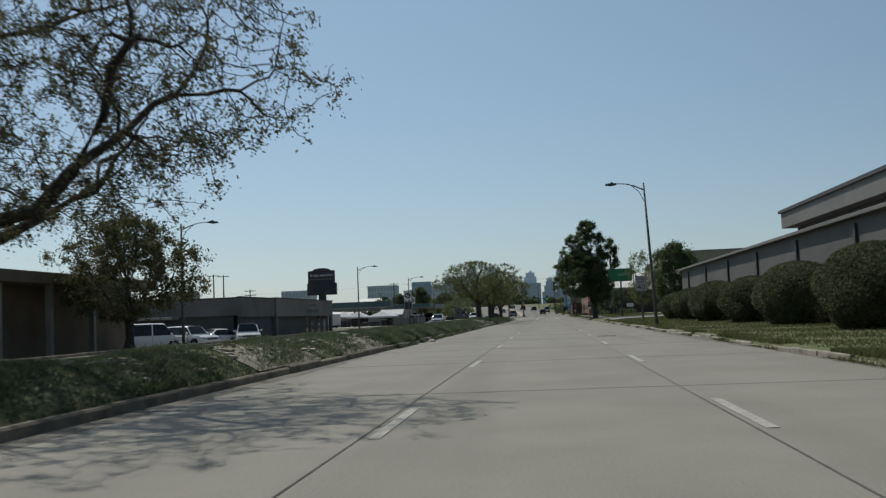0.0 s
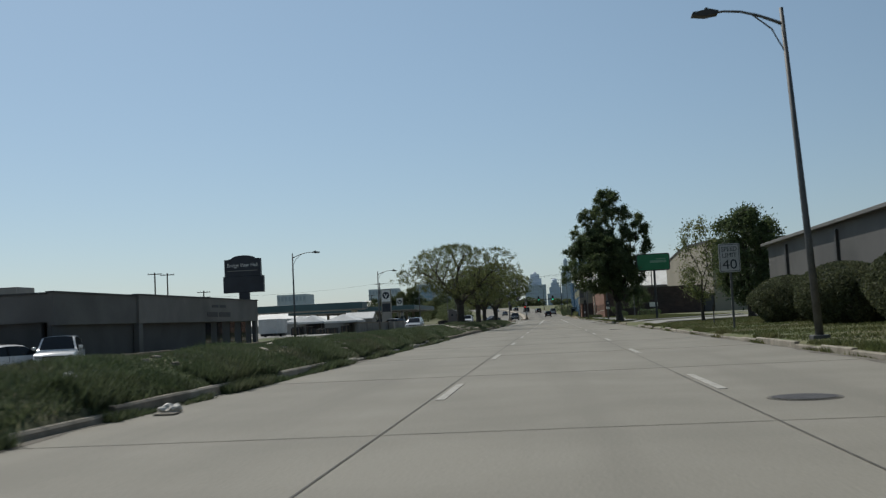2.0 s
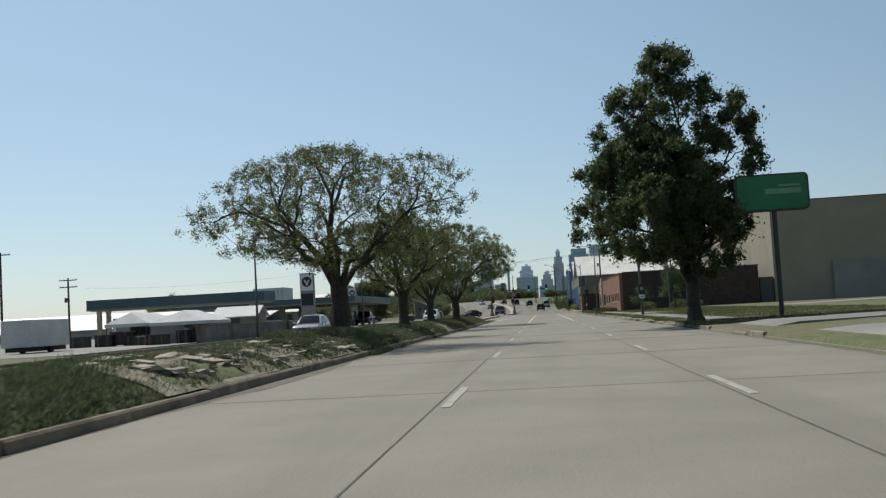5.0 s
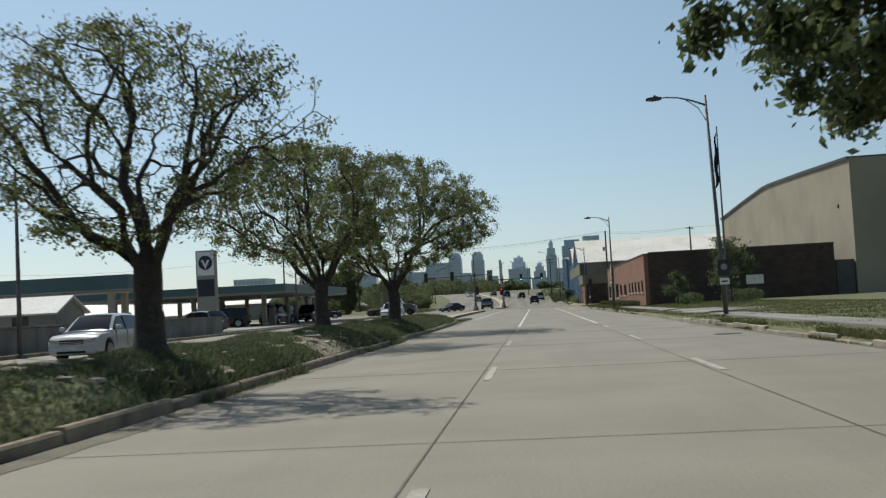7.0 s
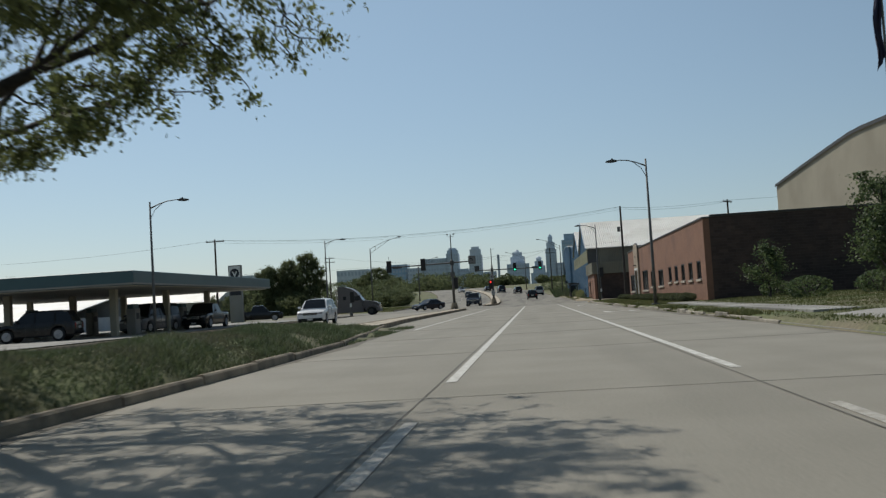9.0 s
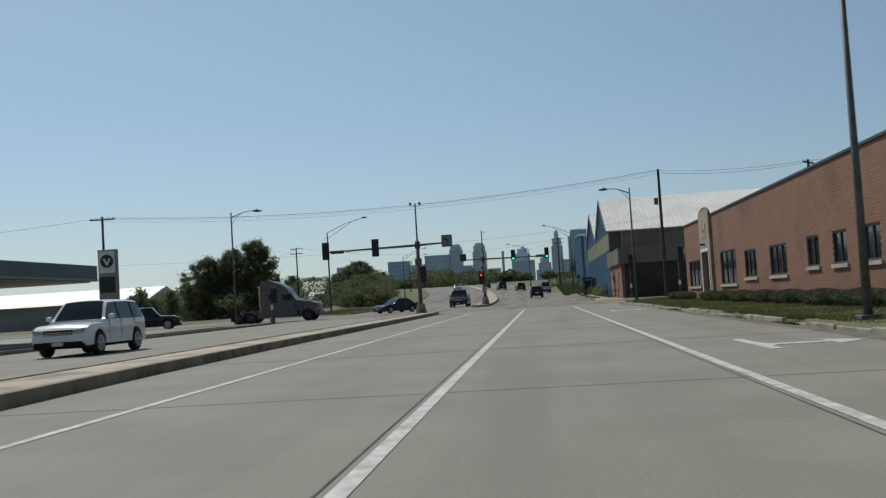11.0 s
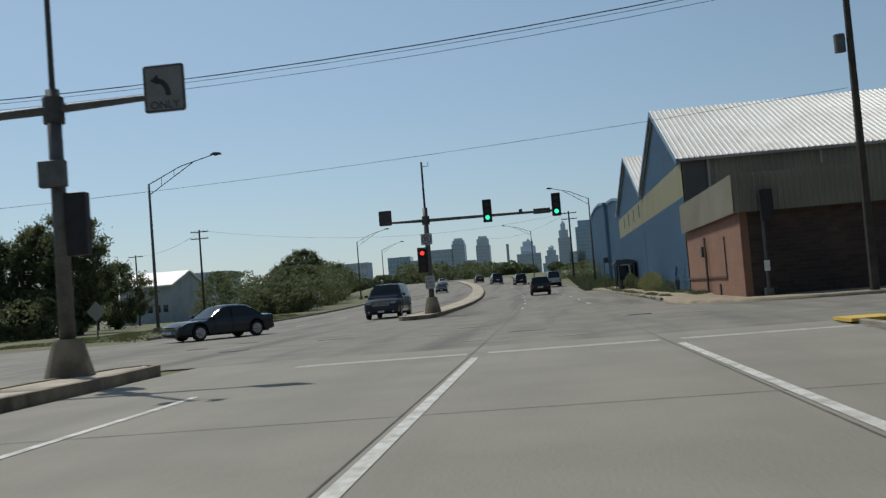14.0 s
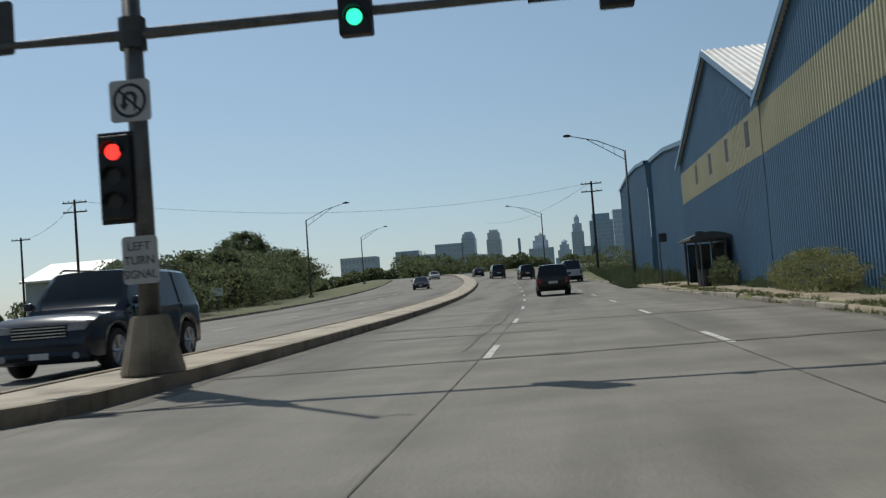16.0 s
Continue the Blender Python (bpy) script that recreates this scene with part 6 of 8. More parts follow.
M["flag"] = mat("flag", (0.02, 0.025, 0.06), (0.04, 0.03, 0.05), 3, 0.8)
flagpole()


# ---------------------------------------------------------------- signs
def speed_sign():
    t = thing("speed_limit_sign", "white speed limit sign on a thin steel post", "road sign", (6.8, 71.1, 0.15))
    part("post", boxes((-0.04, -0.03, -0.2, 0.04, 0.03, 2.35)), M["galv"], t)
    s = part("plate", rounded_panel(-0.42, 0.38, 2.2, 3.3, -0.06, -0.035), M["sign_dull"], t, "white metal plate")
    bm = bmesh.new()
    for b in ((-0.39, 2.23, 0.35, 2.25), (-0.39, 3.25, 0.35, 3.27), (-0.39, 2.25, -0.37, 3.25), (0.33, 2.25, 0.35, 3.25)):
        box(bm, b[0], -0.066, b[1], b[2], -0.061, b[3])
    part("border", bm, M["sign_black"], s)
    text_mesh(s, "SPEED", 0.25, (-0.02, -0.064, 3.08), M["sign_black"], stretch=0.9)
    text_mesh(s, "LIMIT", 0.25, (-0.02, -0.064, 2.84), M["sign_black"], stretch=0.95)
    text_mesh(s, "40", 0.52, (-0.02, -0.064, 2.48), M["sign_black"], stretch=1.1)


speed_sign()


def hall_sign():
    t = thing("hall_sign", "dark pylon sign with a curved top and white lettering", "sign", (-25.8, 113.8, 0.1))
    part("column", boxes((-0.42, -0.2, -0.2, 0.42, 0.2, 4.2)), M["sign_dark"], t)
    bm = bmesh.new()
    pts = [(-1.62, 5.5), (1.5, 5.5), (1.5, 6.95), (0.95, 6.98)] + [(0.0 + 1.0 * math.cos(a), 6.98 + 0.27 * math.sin(a)) for a in [math.pi * k / 8 for k in range(1, 8)]] + [(-1.0, 6.98), (-1.62, 6.9)]
    prism(bm, pts, "y", -0.22, 0.2)
    p = part("upper_panel", bm, M["sign_dark"], t, "dark panel with a bowed top")
    text_mesh(p, "Bridge View Hall", 0.43, (-0.05, -0.225, 6.4), M["sign_white"], stretch=0.92)
    part("underline", boxes((-1.35, -0.226, 5.92, 1.25, -0.221, 5.97)), M["panel_grey"], p)
    part("lower_panel", boxes((-1.75, -0.24, 4.1, 1.72, 0.22, 5.49), bevel=0.02), M["sign_dark"], t, "blank dark message panel")


hall_sign()


def green_sign():
    t = thing("pole_sign", "green rounded panel sign on a tall dark pole", "sign", (9.3, 123.0, 0.3))
    part("pole", tube(bmesh.new(), [(0, 0, -0.3), (0, 0, 4.35)], 0.1, 10), M["dark_steel"], t)
    part("frame", rounded_panel(-1.55, 1.42, 4.28, 5.82, -0.18, 0.18, 0.22, 6), M["dark_steel"], t, "dark frame")
    part("panel", rounded_panel(-1.47, 1.34, 4.36, 5.74, -0.21, -0.182, 0.18, 6), M["sign_green"], t, "green face")
    part("lettering", boxes((-0.35, -0.218, 4.98, 1.1, -0.212, 5.2), (0.2, -0.218, 5.28, 1.05, -0.212, 5.36)), M["sign_bar"], t, "faint pale lettering")


M["sign_bar"] = mat("sign_bar", (0.16, 0.3, 0.2), (0.13, 0.26, 0.17), 2, 0.5)
green_sign()


def fuel_sign(at, h, w):
    t = thing("fuel_sign", "grey filling station pylon with a dark round emblem", "sign", at, 0, "fuel signs")
    part("pylon", boxes((-w / 2, -0.25, -0.1, w / 2, 0.25, h), bevel=0.03), M["panel_grey"], t)
    part("face", boxes((-w / 2 + 0.1, -0.262, h - w * 1.25, w / 2 - 0.1, -0.256, h - 0.12)), M["sign_white"], t)
    e = part("emblem", disc(bmesh.new(), (0, -0.27, h - w * 0.62), w * 0.36, 0.012), M["sign_dark"], t)
    bm = bmesh.new()
    prism(bm, [(-w * 0.22, h - w * 0.48), (-w * 0.1, h - w * 0.48), (0, h - w * 0.72), (w * 0.1, h - w * 0.48), (w * 0.22, h - w * 0.48), (0, h - w * 0.92)], "y", -0.284, -0.278)
    part("chevron", bm, M["sign_white"], e)
    part("price_panel", boxes((-w / 2 + 0.12, -0.262, h - w * 2.3, w / 2 - 0.12, -0.256, h - w * 1.45)), M["sign_dark"], t, "dark price panel")


fuel_sign((-26.05, 188.5, 0.1), 6.3, 1.55)
fuel_sign((-34.6, 259.0, 0.1), 6.6, 1.5)


def wayside_sign(at, w, h, z, mt, label, turn=0, diamond=False):
    t = thing("road_sign", label, "road sign", at, turn, "small road signs")
    part("post", boxes((-0.03, -0.03, -0.2, 0.03, 0.03, z + h / 2)), M["galv"], t)
    bm = rounded_panel(-w / 2, w / 2, z - h / 2, z + h / 2, -0.05, -0.032, 0.04)
    if diamond:
        bmesh.ops.rotate(bm, verts=bm.verts[:], cent=(0, 0, z), matrix=Matrix.Rotation(radians(45), 3, "Y"))
    part("plate", bm, mt, t)


wayside_sign((16.0, 191.5, 0.35), 1.3, 0.7, 1.6, M["sign_white"], "white board sign on the lawn")
wayside_sign((-25.5, 292.0, 0.15), 0.8, 0.8, 1.7, M["panel_grey"], "grey back of a diamond warning sign", 0, True)
wayside_sign((-27.0, 352.0, 0.8), 0.9, 0.6, 1.7, M["sign_white"], "white road sign on a post")
wayside_sign((8.1, 84.0, 0.25), 0.12, 0.3, 0.75, M["wood_pole"], "short brown marker post on the lawn")
wayside_sign((5.7, 322.0, 0.35), 0.35, 0.5, 2.4, M["dark_steel"], "small dark bus stop sign on a post")


# ---------------------------------------------------------------- bus shelter
def bus_shelter():
    t = thing("bus_shelter", "dark bus shelter with a shallow vaulted roof", "bus shelter", (6.45, 326.0, 0.5))
    for x, y in ((-0.65, -2.0), (0.65, -2.0), (-0.65, 2.0), (0.65, 2.0)):
        part("post", boxes((x - 0.05, y - 0.05, -0.15, x + 0.05, y + 0.05, 2.2)), M["dark_steel"], t)
    bm = bmesh.new()
    prism(bm, [(-0.95, 2.2), (0.95, 2.2), (0.95, 2.3), (0.5, 2.48), (0, 2.54), (-0.5, 2.48), (-0.95, 2.3)], "y", -2.3, 2.3)
    part("roof", bm, M["dark_steel"], t, "dark vaulted roof")
    part("back_panel", boxes((0.62, -1.9, 0.2, 0.65, 1.9, 2.1)), M["glass"], t)
    part("end_panel", boxes((-0.55, 1.98, 0.2, 0.55, 2.0, 2.1)), M["glass"], t)
    part("bench", boxes((0.15, -1.5, 0.42, 0.55, 1.5, 0.48), (0.3, -1.3, -0.1, 0.4, -1.2, 0.42), (0.3, 1.2, -0.1, 0.4, 1.3, 0.42)), M["galv"], t)
    b = thing("litter_bin", "dark litter bin beside the bus shelter", "bin", (5.9, 322.8, 0.35))
    part("body", disc(bmesh.new(), (0, 0, 0.45), 0.28, 0.95, "z", 14), M["dark_steel"], b)
    part("lid", disc(bmesh.new(), (0, 0, 0.96), 0.3, 0.08, "z", 14), M["black"], b)


bus_shelter()


def stop_post():
    t = thing("stop_sign_post", "thin dark bus stop post with a small plate", "sign post", (5.35, 336.0, 0.42))
    part("post", tube(bmesh.new(), [(0, 0, -0.1), (0, 0, 3.2)], 0.035, 8), M["dark_steel"], t)
    part("plate", rounded_panel(0.04, 0.44, 2.7, 3.2, -0.02, 0.0), M["sign_dark"], t, "small dark plate")


def gas_meter():
    """Blue-painted standpipes and a meter at the corner of the shed."""
    t = thing("gas_meter", "blue painted standpipes and meter against the shed", "gas meter", (7.05, 296.2, 0.16))
    part("riser", tube(bmesh.new(), [(0, 0, -0.05), (0, 0, 1.35), (0, -0.12, 1.5), (0, -0.32, 1.5)], 0.05, 8), M["meter_blue"], t)
    part("riser", tube(bmesh.new(), [(0, -0.7, -0.05), (0, -0.7, 0.85), (0, -0.58, 0.98), (0, 0, 0.98)], 0.04, 8), M["meter_blue"], t)
    part("meter", boxes((-0.17, -0.52, 0.45, 0.1, -0.12, 0.86), bevel=0.06), M["dark_steel"], t)
    part("regulator", disc(bmesh.new(), (-0.02, -0.36, 1.5), 0.16, 0.1, "x", 16), M["meter_blue"], t)


def fire_hydrant():
    t = thing("fire_hydrant", "pale fire hydrant before the dark brick wall", "fire hydrant", (15.7, 275.6, 0.13))
    part("barrel", tube(bmesh.new(), [(0, 0, -0.05), (0, 0, 0.05), (0, 0, 0.06), (0, 0, 0.52), (0, 0, 0.53), (0, 0, 0.57)], [0.17, 0.17, 0.12, 0.12, 0.16, 0.16], 14), M["panel_grey"], t)
    part("bonnet", tube(bmesh.new(), [(0, 0, 0.571), (0, 0, 0.66), (0, 0, 0.73), (0, 0, 0.76)], [0.13, 0.11, 0.06, 0.03], 14), M["panel_grey"], t, "", True)
    for sx in (-1, 1):
        part("outlet_cap", disc(bmesh.new(), (sx * 0.15, 0, 0.42), 0.06, 0.08, "x", 10), M["panel_grey"], t)
    part("outlet_cap", disc(bmesh.new(), (0, -0.16, 0.4), 0.08, 0.09, "y", 10), M["panel_grey"], t)


def leaning_board():
    t = thing("leaning_board", "tall narrow white board leaning on the brick wall", "board", (17.3, 277.45, 0.13))
    bm = bmesh.new()
    prism(bm, [(-0.02, 0.0), (0.02, 0.0), (0.42, 2.1), (0.38, 2.1)], "x", -0.25, 0.25)
    part("panel", bm, M["sign_white"], t)
    bm = bmesh.new()
    prism(bm, [(-0.034, 0.06), (-0.008, 0.06), (0.008, 0.14), (-0.018, 0.14)], "x", -0.25, 0.25)
    part("rail", bm, M["panel_grey"], t)


stop_post()
gas_meter()
fire_hydrant()
leaning_board()


# ---------------------------------------------------------------- filling station and tents
def canopy(x0, y0, x1, y1, z0, z1, cols, label):
    t = thing("fuel_canopy", label, "canopy", group="fuel canopies")
    part("fascia", boxes((x0, y0, z0, x1, y1, z1), bevel=0.05), M["canopy_green"], t, "dark green fascia")
    part("soffit", boxes((x0 + 0.3, y0 + 0.3, z0 - 0.06, x1 - 0.3, y1 - 0.3, z0 - 0.004)), M["canopy_under"], t)
    part("band", boxes((x0 - 0.02, y0 - 0.02, z0 + 0.02, x1 + 0.02, y1 + 0.02, z0 + 0.12)), M["panel_grey"], t, "pale stripe")
    for x, y in cols:
        part("column", boxes((x - 0.2, y - 0.2, 0.0, x + 0.2, y + 0.2, z0 - 0.06)), M["panel_beige"], t)
    return t


canopy(-46.0, 203.0, -23.6, 233.0, 3.15, 3.98, [(x, y) for x in (-42, -34, -27) for y in (208, 217, 226)], "broad dark green filling station canopy on pale columns")
canopy(-46.5, 178.0, -28.0, 182.2, 3.32, 4.42, [(x, y) for x in (-45.6, -29.6) for y in (179.0, 181.2)], "narrow dark green canopy on pale columns")


def pump(x, y):
    t = thing("fuel_pump", "grey fuel pump under the canopy", "fuel pump", (x, y, 0.15), 0, "fuel pumps")
    part("cabinet", boxes((-0.3, -0.45, 0, 0.3, 0.45, 1.7), bevel=0.04), M["panel_grey"], t)
    part("screen", boxes((0.3, -0.25, 1.0, 0.315, 0.25, 1.4)), M["sign_black"], t)
    part("topper", boxes((-0.2, -0.5, 1.7, 0.2, 0.5, 2.0), bevel=0.03), M["canopy_green"], t)


for x in (-42, -34, -27):
    for y in (211, 220):
        pump(x, y)


def low_wall():
    """A low block wall along the edge of the lot."""
    t = thing("low_wall", "low stained concrete wall along the edge of the lot", "wall")
    for k in range(12):
        y = 141.0 + 3.1 * k
        part("wall_panel", boxes((-21.9, y, -0.1, -21.65, y + 3.07, 1.16), bevel=0.02), M["lot_wall"], t)
    part("wall_cap", boxes((-21.95, 140.9, 1.162, -21.6, 178.3, 1.24), bevel=0.01), M["kerb"], t)


M["lot_wall"] = mat("lot_wall", (0.20, 0.195, 0.185), (0.15, 0.147, 0.14), 0.8, 0.9, bump=0.3, fine=25, spread=0.1, stain=(0.10, 0.098, 0.092), stain_scale=0.6, obj=0.1)
low_wall()


def station_shop():
    t = thing("lot_warehouse", "long low shed with a bright white metal roof", "shed")
    part("wall", boxes((-104, 238.0, 0, -46, 238.3, 1.6), (-46.3, 238.31, 0, -46, 253.6, 1.6)), M["panel_pale"], t, "pale sheet wall")
    part("back_wall", boxes((-104, 253.61, 0, -46, 253.9, 3.9)), M["panel_pale"], t)
    bm = bmesh.new()
    prism(bm, [(237.4, 1.55), (254.4, 4.1), (254.4, 4.2), (237.4, 1.65)], "x", -104.4, -45.6)
    part("roof", bm, M["roof_white"], t, "bright white metal roof")
    t = thing("long_building", "long low building with a bright white roof", "building")
    part("wall", boxes((-150, 326, 0, -59.2, 327, 3.9), (-59.5, 327.01, 0, -59.2, 341, 3.9)), M["panel_grey"], t)
    bm = bmesh.new()
    prism(bm, [(325.4, 3.7), (333.5, 5.9), (341.6, 3.7)], "x", -150, -58.6)
    part("roof", bm, M["roof_white"], t)
    t = thing("gabled_house", "grey gabled building with a white roof and a row of windows", "building")
    part("wall", boxes((-80, 418, -0.5, -70, 418.3, 7.5), (-70.3, 418.31, -0.5, -70, 436, 7.5)), M["panel_pale"], t)
    bm = bmesh.new()
    prism(bm, [(417.8, 7.5), (436.2, 7.5), (427, 10.1)], "x", -70.3, -69.95)
    part("gable", bm, M["panel_pale"], t)
    bm = bmesh.new()
    prism(bm, [(417.2, 7.4), (427, 10.3), (436.8, 7.4), (436.8, 7.1), (427, 10.0), (417.2, 7.1)], "x", -80.5, -69.5)
    part("roof", bm, M["roof_white"], t, "bright white roof")
    for k in range(6):
        part("window", boxes((-79.2 + 1.5 * k, 417.93, 2.4, -78.3 + 1.5 * k, 417.99, 3.7)), M["glass"], t)
    t = thing("kiosk", "small hut with a white pyramid roof in the scrub", "hut", (-51.8, 403.3, ground_z(-51.8, 403.3)))
    part("wall", boxes((-1.6, -1.6, 0, 1.6, 1.6, 1.6)), M["brown_shed"], t)
    bm = bmesh.new()
    b4 = [bm.verts.new((sx * 2.2, sy * 2.2, 1.6)) for sx, sy in ((-1, -1), (1, -1), (1, 1), (-1, 1))]
    tip = bm.verts.new((0, 0, 2.9))
    for i in range(4):
        bm.faces.new((b4[i], b4[(i + 1) % 4], tip))
    bm.faces.new(b4[::-1])
    part("roof", bm, M["tent_white"], t, "white pyramid roof")


station_shop()
t = thing("utility_cabinet", "pale grey roadside utility cabinet by the low wall", "cabinet", (-21.2, 162.6, 0.05))
part("body", boxes((-0.35, -0.4, 0.08, 0.35, 0.4, 1.2), bevel=0.03), M["panel_grey"], t)
part("plinth", boxes((-0.42, -0.47, -0.1, 0.42, 0.47, 0.079)), M["kerb"], t)
part("door", boxes((-0.3, -0.425, 0.16, 0.3, -0.402, 1.1), bevel=0.008), M["panel_grey"], t)
part("handle", boxes((0.2, -0.45, 0.6, 0.24, -0.426, 0.75)), M["dark_steel"], t)


def tent(x, y, w, d, h, walls):
    t = thing("tent", "white peaked market tent with grey side cloths" if walls else "white peaked market tent on thin legs, dark inside", "tent", (x, y, 0.15), 0, "market tents")
    bm = bmesh.new()
    b = [bm.verts.new((sx * w / 2, sy * d / 2, h)) for sx, sy in ((-1, -1), (1, -1), (1, 1), (-1, 1))]
    r = [bm.verts.new((0, -d * 0.28, h + 0.75)), bm.verts.new((0, d * 0.28, h + 0.75))]
    for f in ((b[0], b[1], r[0]), (b[1], b[2], r[1], r[0]), (b[2], b[3], r[1]), (b[3], b[0], r[0], r[1])):
        bm.faces.new(f)
    part("canopy", bm, M["tent_white"], t)
    part("valance", boxes((-w / 2, -d / 2, h - 0.22, w / 2, -d / 2 + 0.02, h), (w / 2 - 0.02, -d / 2 + 0.021, h - 0.22, w / 2, d / 2, h)), M["tent_white"], t)
    # open tents get an added dark backdrop that stands for the gloom inside
    part("back_cloth", boxes((-w / 2 + 0.1, d / 2 - 0.14, -0.15, w / 2 - 0.1, d / 2 - 0.1, h)), M["panel_grey"] if walls else M["clutter"], t, "grey cloth wall" if walls else "dark sheet added for the gloom inside")
    if walls:
        part("side_cloth", boxes((w / 2 - 0.06, -d / 2 + 0.1, -0.15, w / 2 - 0.03, d / 2 - 0.1, h - 0.23)), M["panel_grey"], t, "grey cloth wall")
        part("front_cloth", boxes((-w / 2 + 0.1, -d / 2 + 0.06, -0.15, w * 0.1, -d / 2 + 0.09, h - 0.23)), M["panel_grey"], t, "grey cloth wall")
    for sx in (-1, 1):
        for sy in (-1, 1):
            part("leg", boxes((sx * (w / 2 - 0.08) - 0.03, sy * (d / 2 - 0.08) - 0.03, -0.15, sx * (w / 2 - 0.08) + 0.03, sy * (d / 2 - 0.08) + 0.03, h)), M["galv"], t)


def crate(x, y, lx, ly, h):
    t = thing("crate", "dark battered crate beside the market tents", "crate", (x, y, ground_z(x, y)), 0, "crates")
    part("body", boxes((-lx / 2, -ly / 2, 0, lx / 2, ly / 2, h), bevel=0.03), M["clutter"], t)
    part("lid", boxes((-lx / 2 - 0.03, -ly / 2 - 0.03, h + 0.002, lx / 2 + 0.03, ly / 2 + 0.03, h + 0.06), bevel=0.015), M["panel_grey"] if lx < 0.9 else M["clutter"], t)
    for k in (-0.3, 0.3):
        part("batten", boxes((k * lx - 0.05, -ly / 2 - 0.025, 0.04, k * lx + 0.05, -ly / 2 - 0.002, h - 0.02)), M["brown_shed"], t)


tent(-27.7, 146.0, 2.9, 4.0, 1.45, False)
tent(-24.0, 146.0, 3.9, 5.0, 1.4, True)
tent(-32.6, 160.0, 3.6, 5.0, 1.6, True)
for k, (x, y, lx, ly, h) in enumerate(((-29.4, 144.6, 1.2, 0.7, 0.75), (-28.0, 145.4, 0.8, 0.6, 0.9), (-27.2, 144.3, 1.1, 0.8, 0.6), (-26.2, 143.2, 0.7, 0.6, 0.55), (-24.6, 141.6, 1.3, 0.8, 0.6), (-23.4, 143.0, 0.8, 0.8, 0.85), (-23.0, 150.5, 1.2, 0.9, 0.8), (-30.4, 149.5, 1.4, 0.9, 0.9), (-31.8, 146.0, 1.2, 0.8, 0.7), (-23.1, 154.5, 0.8, 0.9, 0.7))):
    crate(x, y, lx, ly, h)
for (x, y, lx, ly, h, lab) in ((-29.9, 136.5, 2.0, 4.2, 1.9, "white box trailer parked on the lot"), (-37.0, 172.0, 7.0, 2.6, 2.2, "white box trailer parked on the lot"), (-48.0, 150.0, 9.0, 3.0, 2.0, "white box trailer parked on the lot")):
    t = thing("box_trailer", lab, "trailer", (x, y, 0.16))
    part("body", boxes((-lx / 2, -ly / 2, 0.35, lx / 2, ly / 2, h), bevel=0.05), M["tent_white"] if "white" in lab else M["panel_grey"], t)
    part("chassis", boxes((-lx / 2 + 0.2, -ly / 2 + 0.1, 0.1, lx / 2 - 0.2, ly / 2 - 0.1, 0.349)), M["black"], t)
    for sx in (-1, 1):
        part("wheel", disc(bmesh.new(), (sx * (lx / 2 - 0.15), 0, 0.22), 0.25, 0.2, "x", 14), M["rubber"], t)


t = thing("lot_shed", "small grey shed with a white pitched roof on the lot", "shed", (-24.6, 159.0, 0.16))
part("wall", boxes((-1.7, -1.5, -0.1, 1.7, 1.5, 1.6)), M["panel_grey"], t)
bm = bmesh.new()
prism(bm, [(-1.75, 1.55), (0, 2.35), (1.75, 1.55), (1.75, 1.63), (0, 2.45), (-1.75, 1.63)], "x", -1.9, 1.9)
part("roof", bm, M["tent_white"], t, "white pitched roof")
bm = bmesh.new()
prism(bm, [(-1.5, 1.6), (0, 2.3), (1.5, 1.6)], "x", -1.69, 1.69)
part("gable", bm, M["panel_grey"], t)
part("door", boxes((-0.4, -1.53, 0.0, 0.4, -1.502, 1.5)), M["clutter"], t, "dark sheet door")


# ---------------------------------------------------------------- skyline
def tower(x, w, z1, y=1500.0, d=30.0, steps=(), mt="far_block", floors=14, cols=6, crown=None, z0=0.0):
    """A city tower with set-backs, and rows of windows set into its face."""
    t = thing("city_tower", "blue-grey city tower, haze in its colour, rows of windows", "tower", (x, y, z0), 0, "skyline towers")
    bm = bmesh.new()
    low = 0.0
    for f, share in (steps or ((1.0, 1.0),)):
        hi = z1 * f
        box(bm, -w * share / 2, -d * share / 2, low, w * share / 2, d * share / 2, hi)
        low = hi
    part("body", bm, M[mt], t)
    f0, s0 = (steps or ((1.0, 1.0),))[0]
    hz = z1 * f0
    cw, ch = w / cols, hz / floors
    bm = bmesh.new()
    for k in range(floors):
        for j in range(cols):
            box(bm, -w / 2 + cw * (j + 0.22), -d / 2 - 0.25, ch * (k + 0.25), -w / 2 + cw * (j + 0.78), -d / 2 - 0.05, ch * (k + 0.75))
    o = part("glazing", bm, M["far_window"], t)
    o["kind"] = "stuff"
    if crown:
        part("spire", tube(bmesh.new(), [(0, 0, z1 - 0.5), (0, 0, z1 + crown * 0.6), (0, 0, z1 + crown)], [w * 0.22, w * 0.12, w * 0.03], 8), M[mt], t)


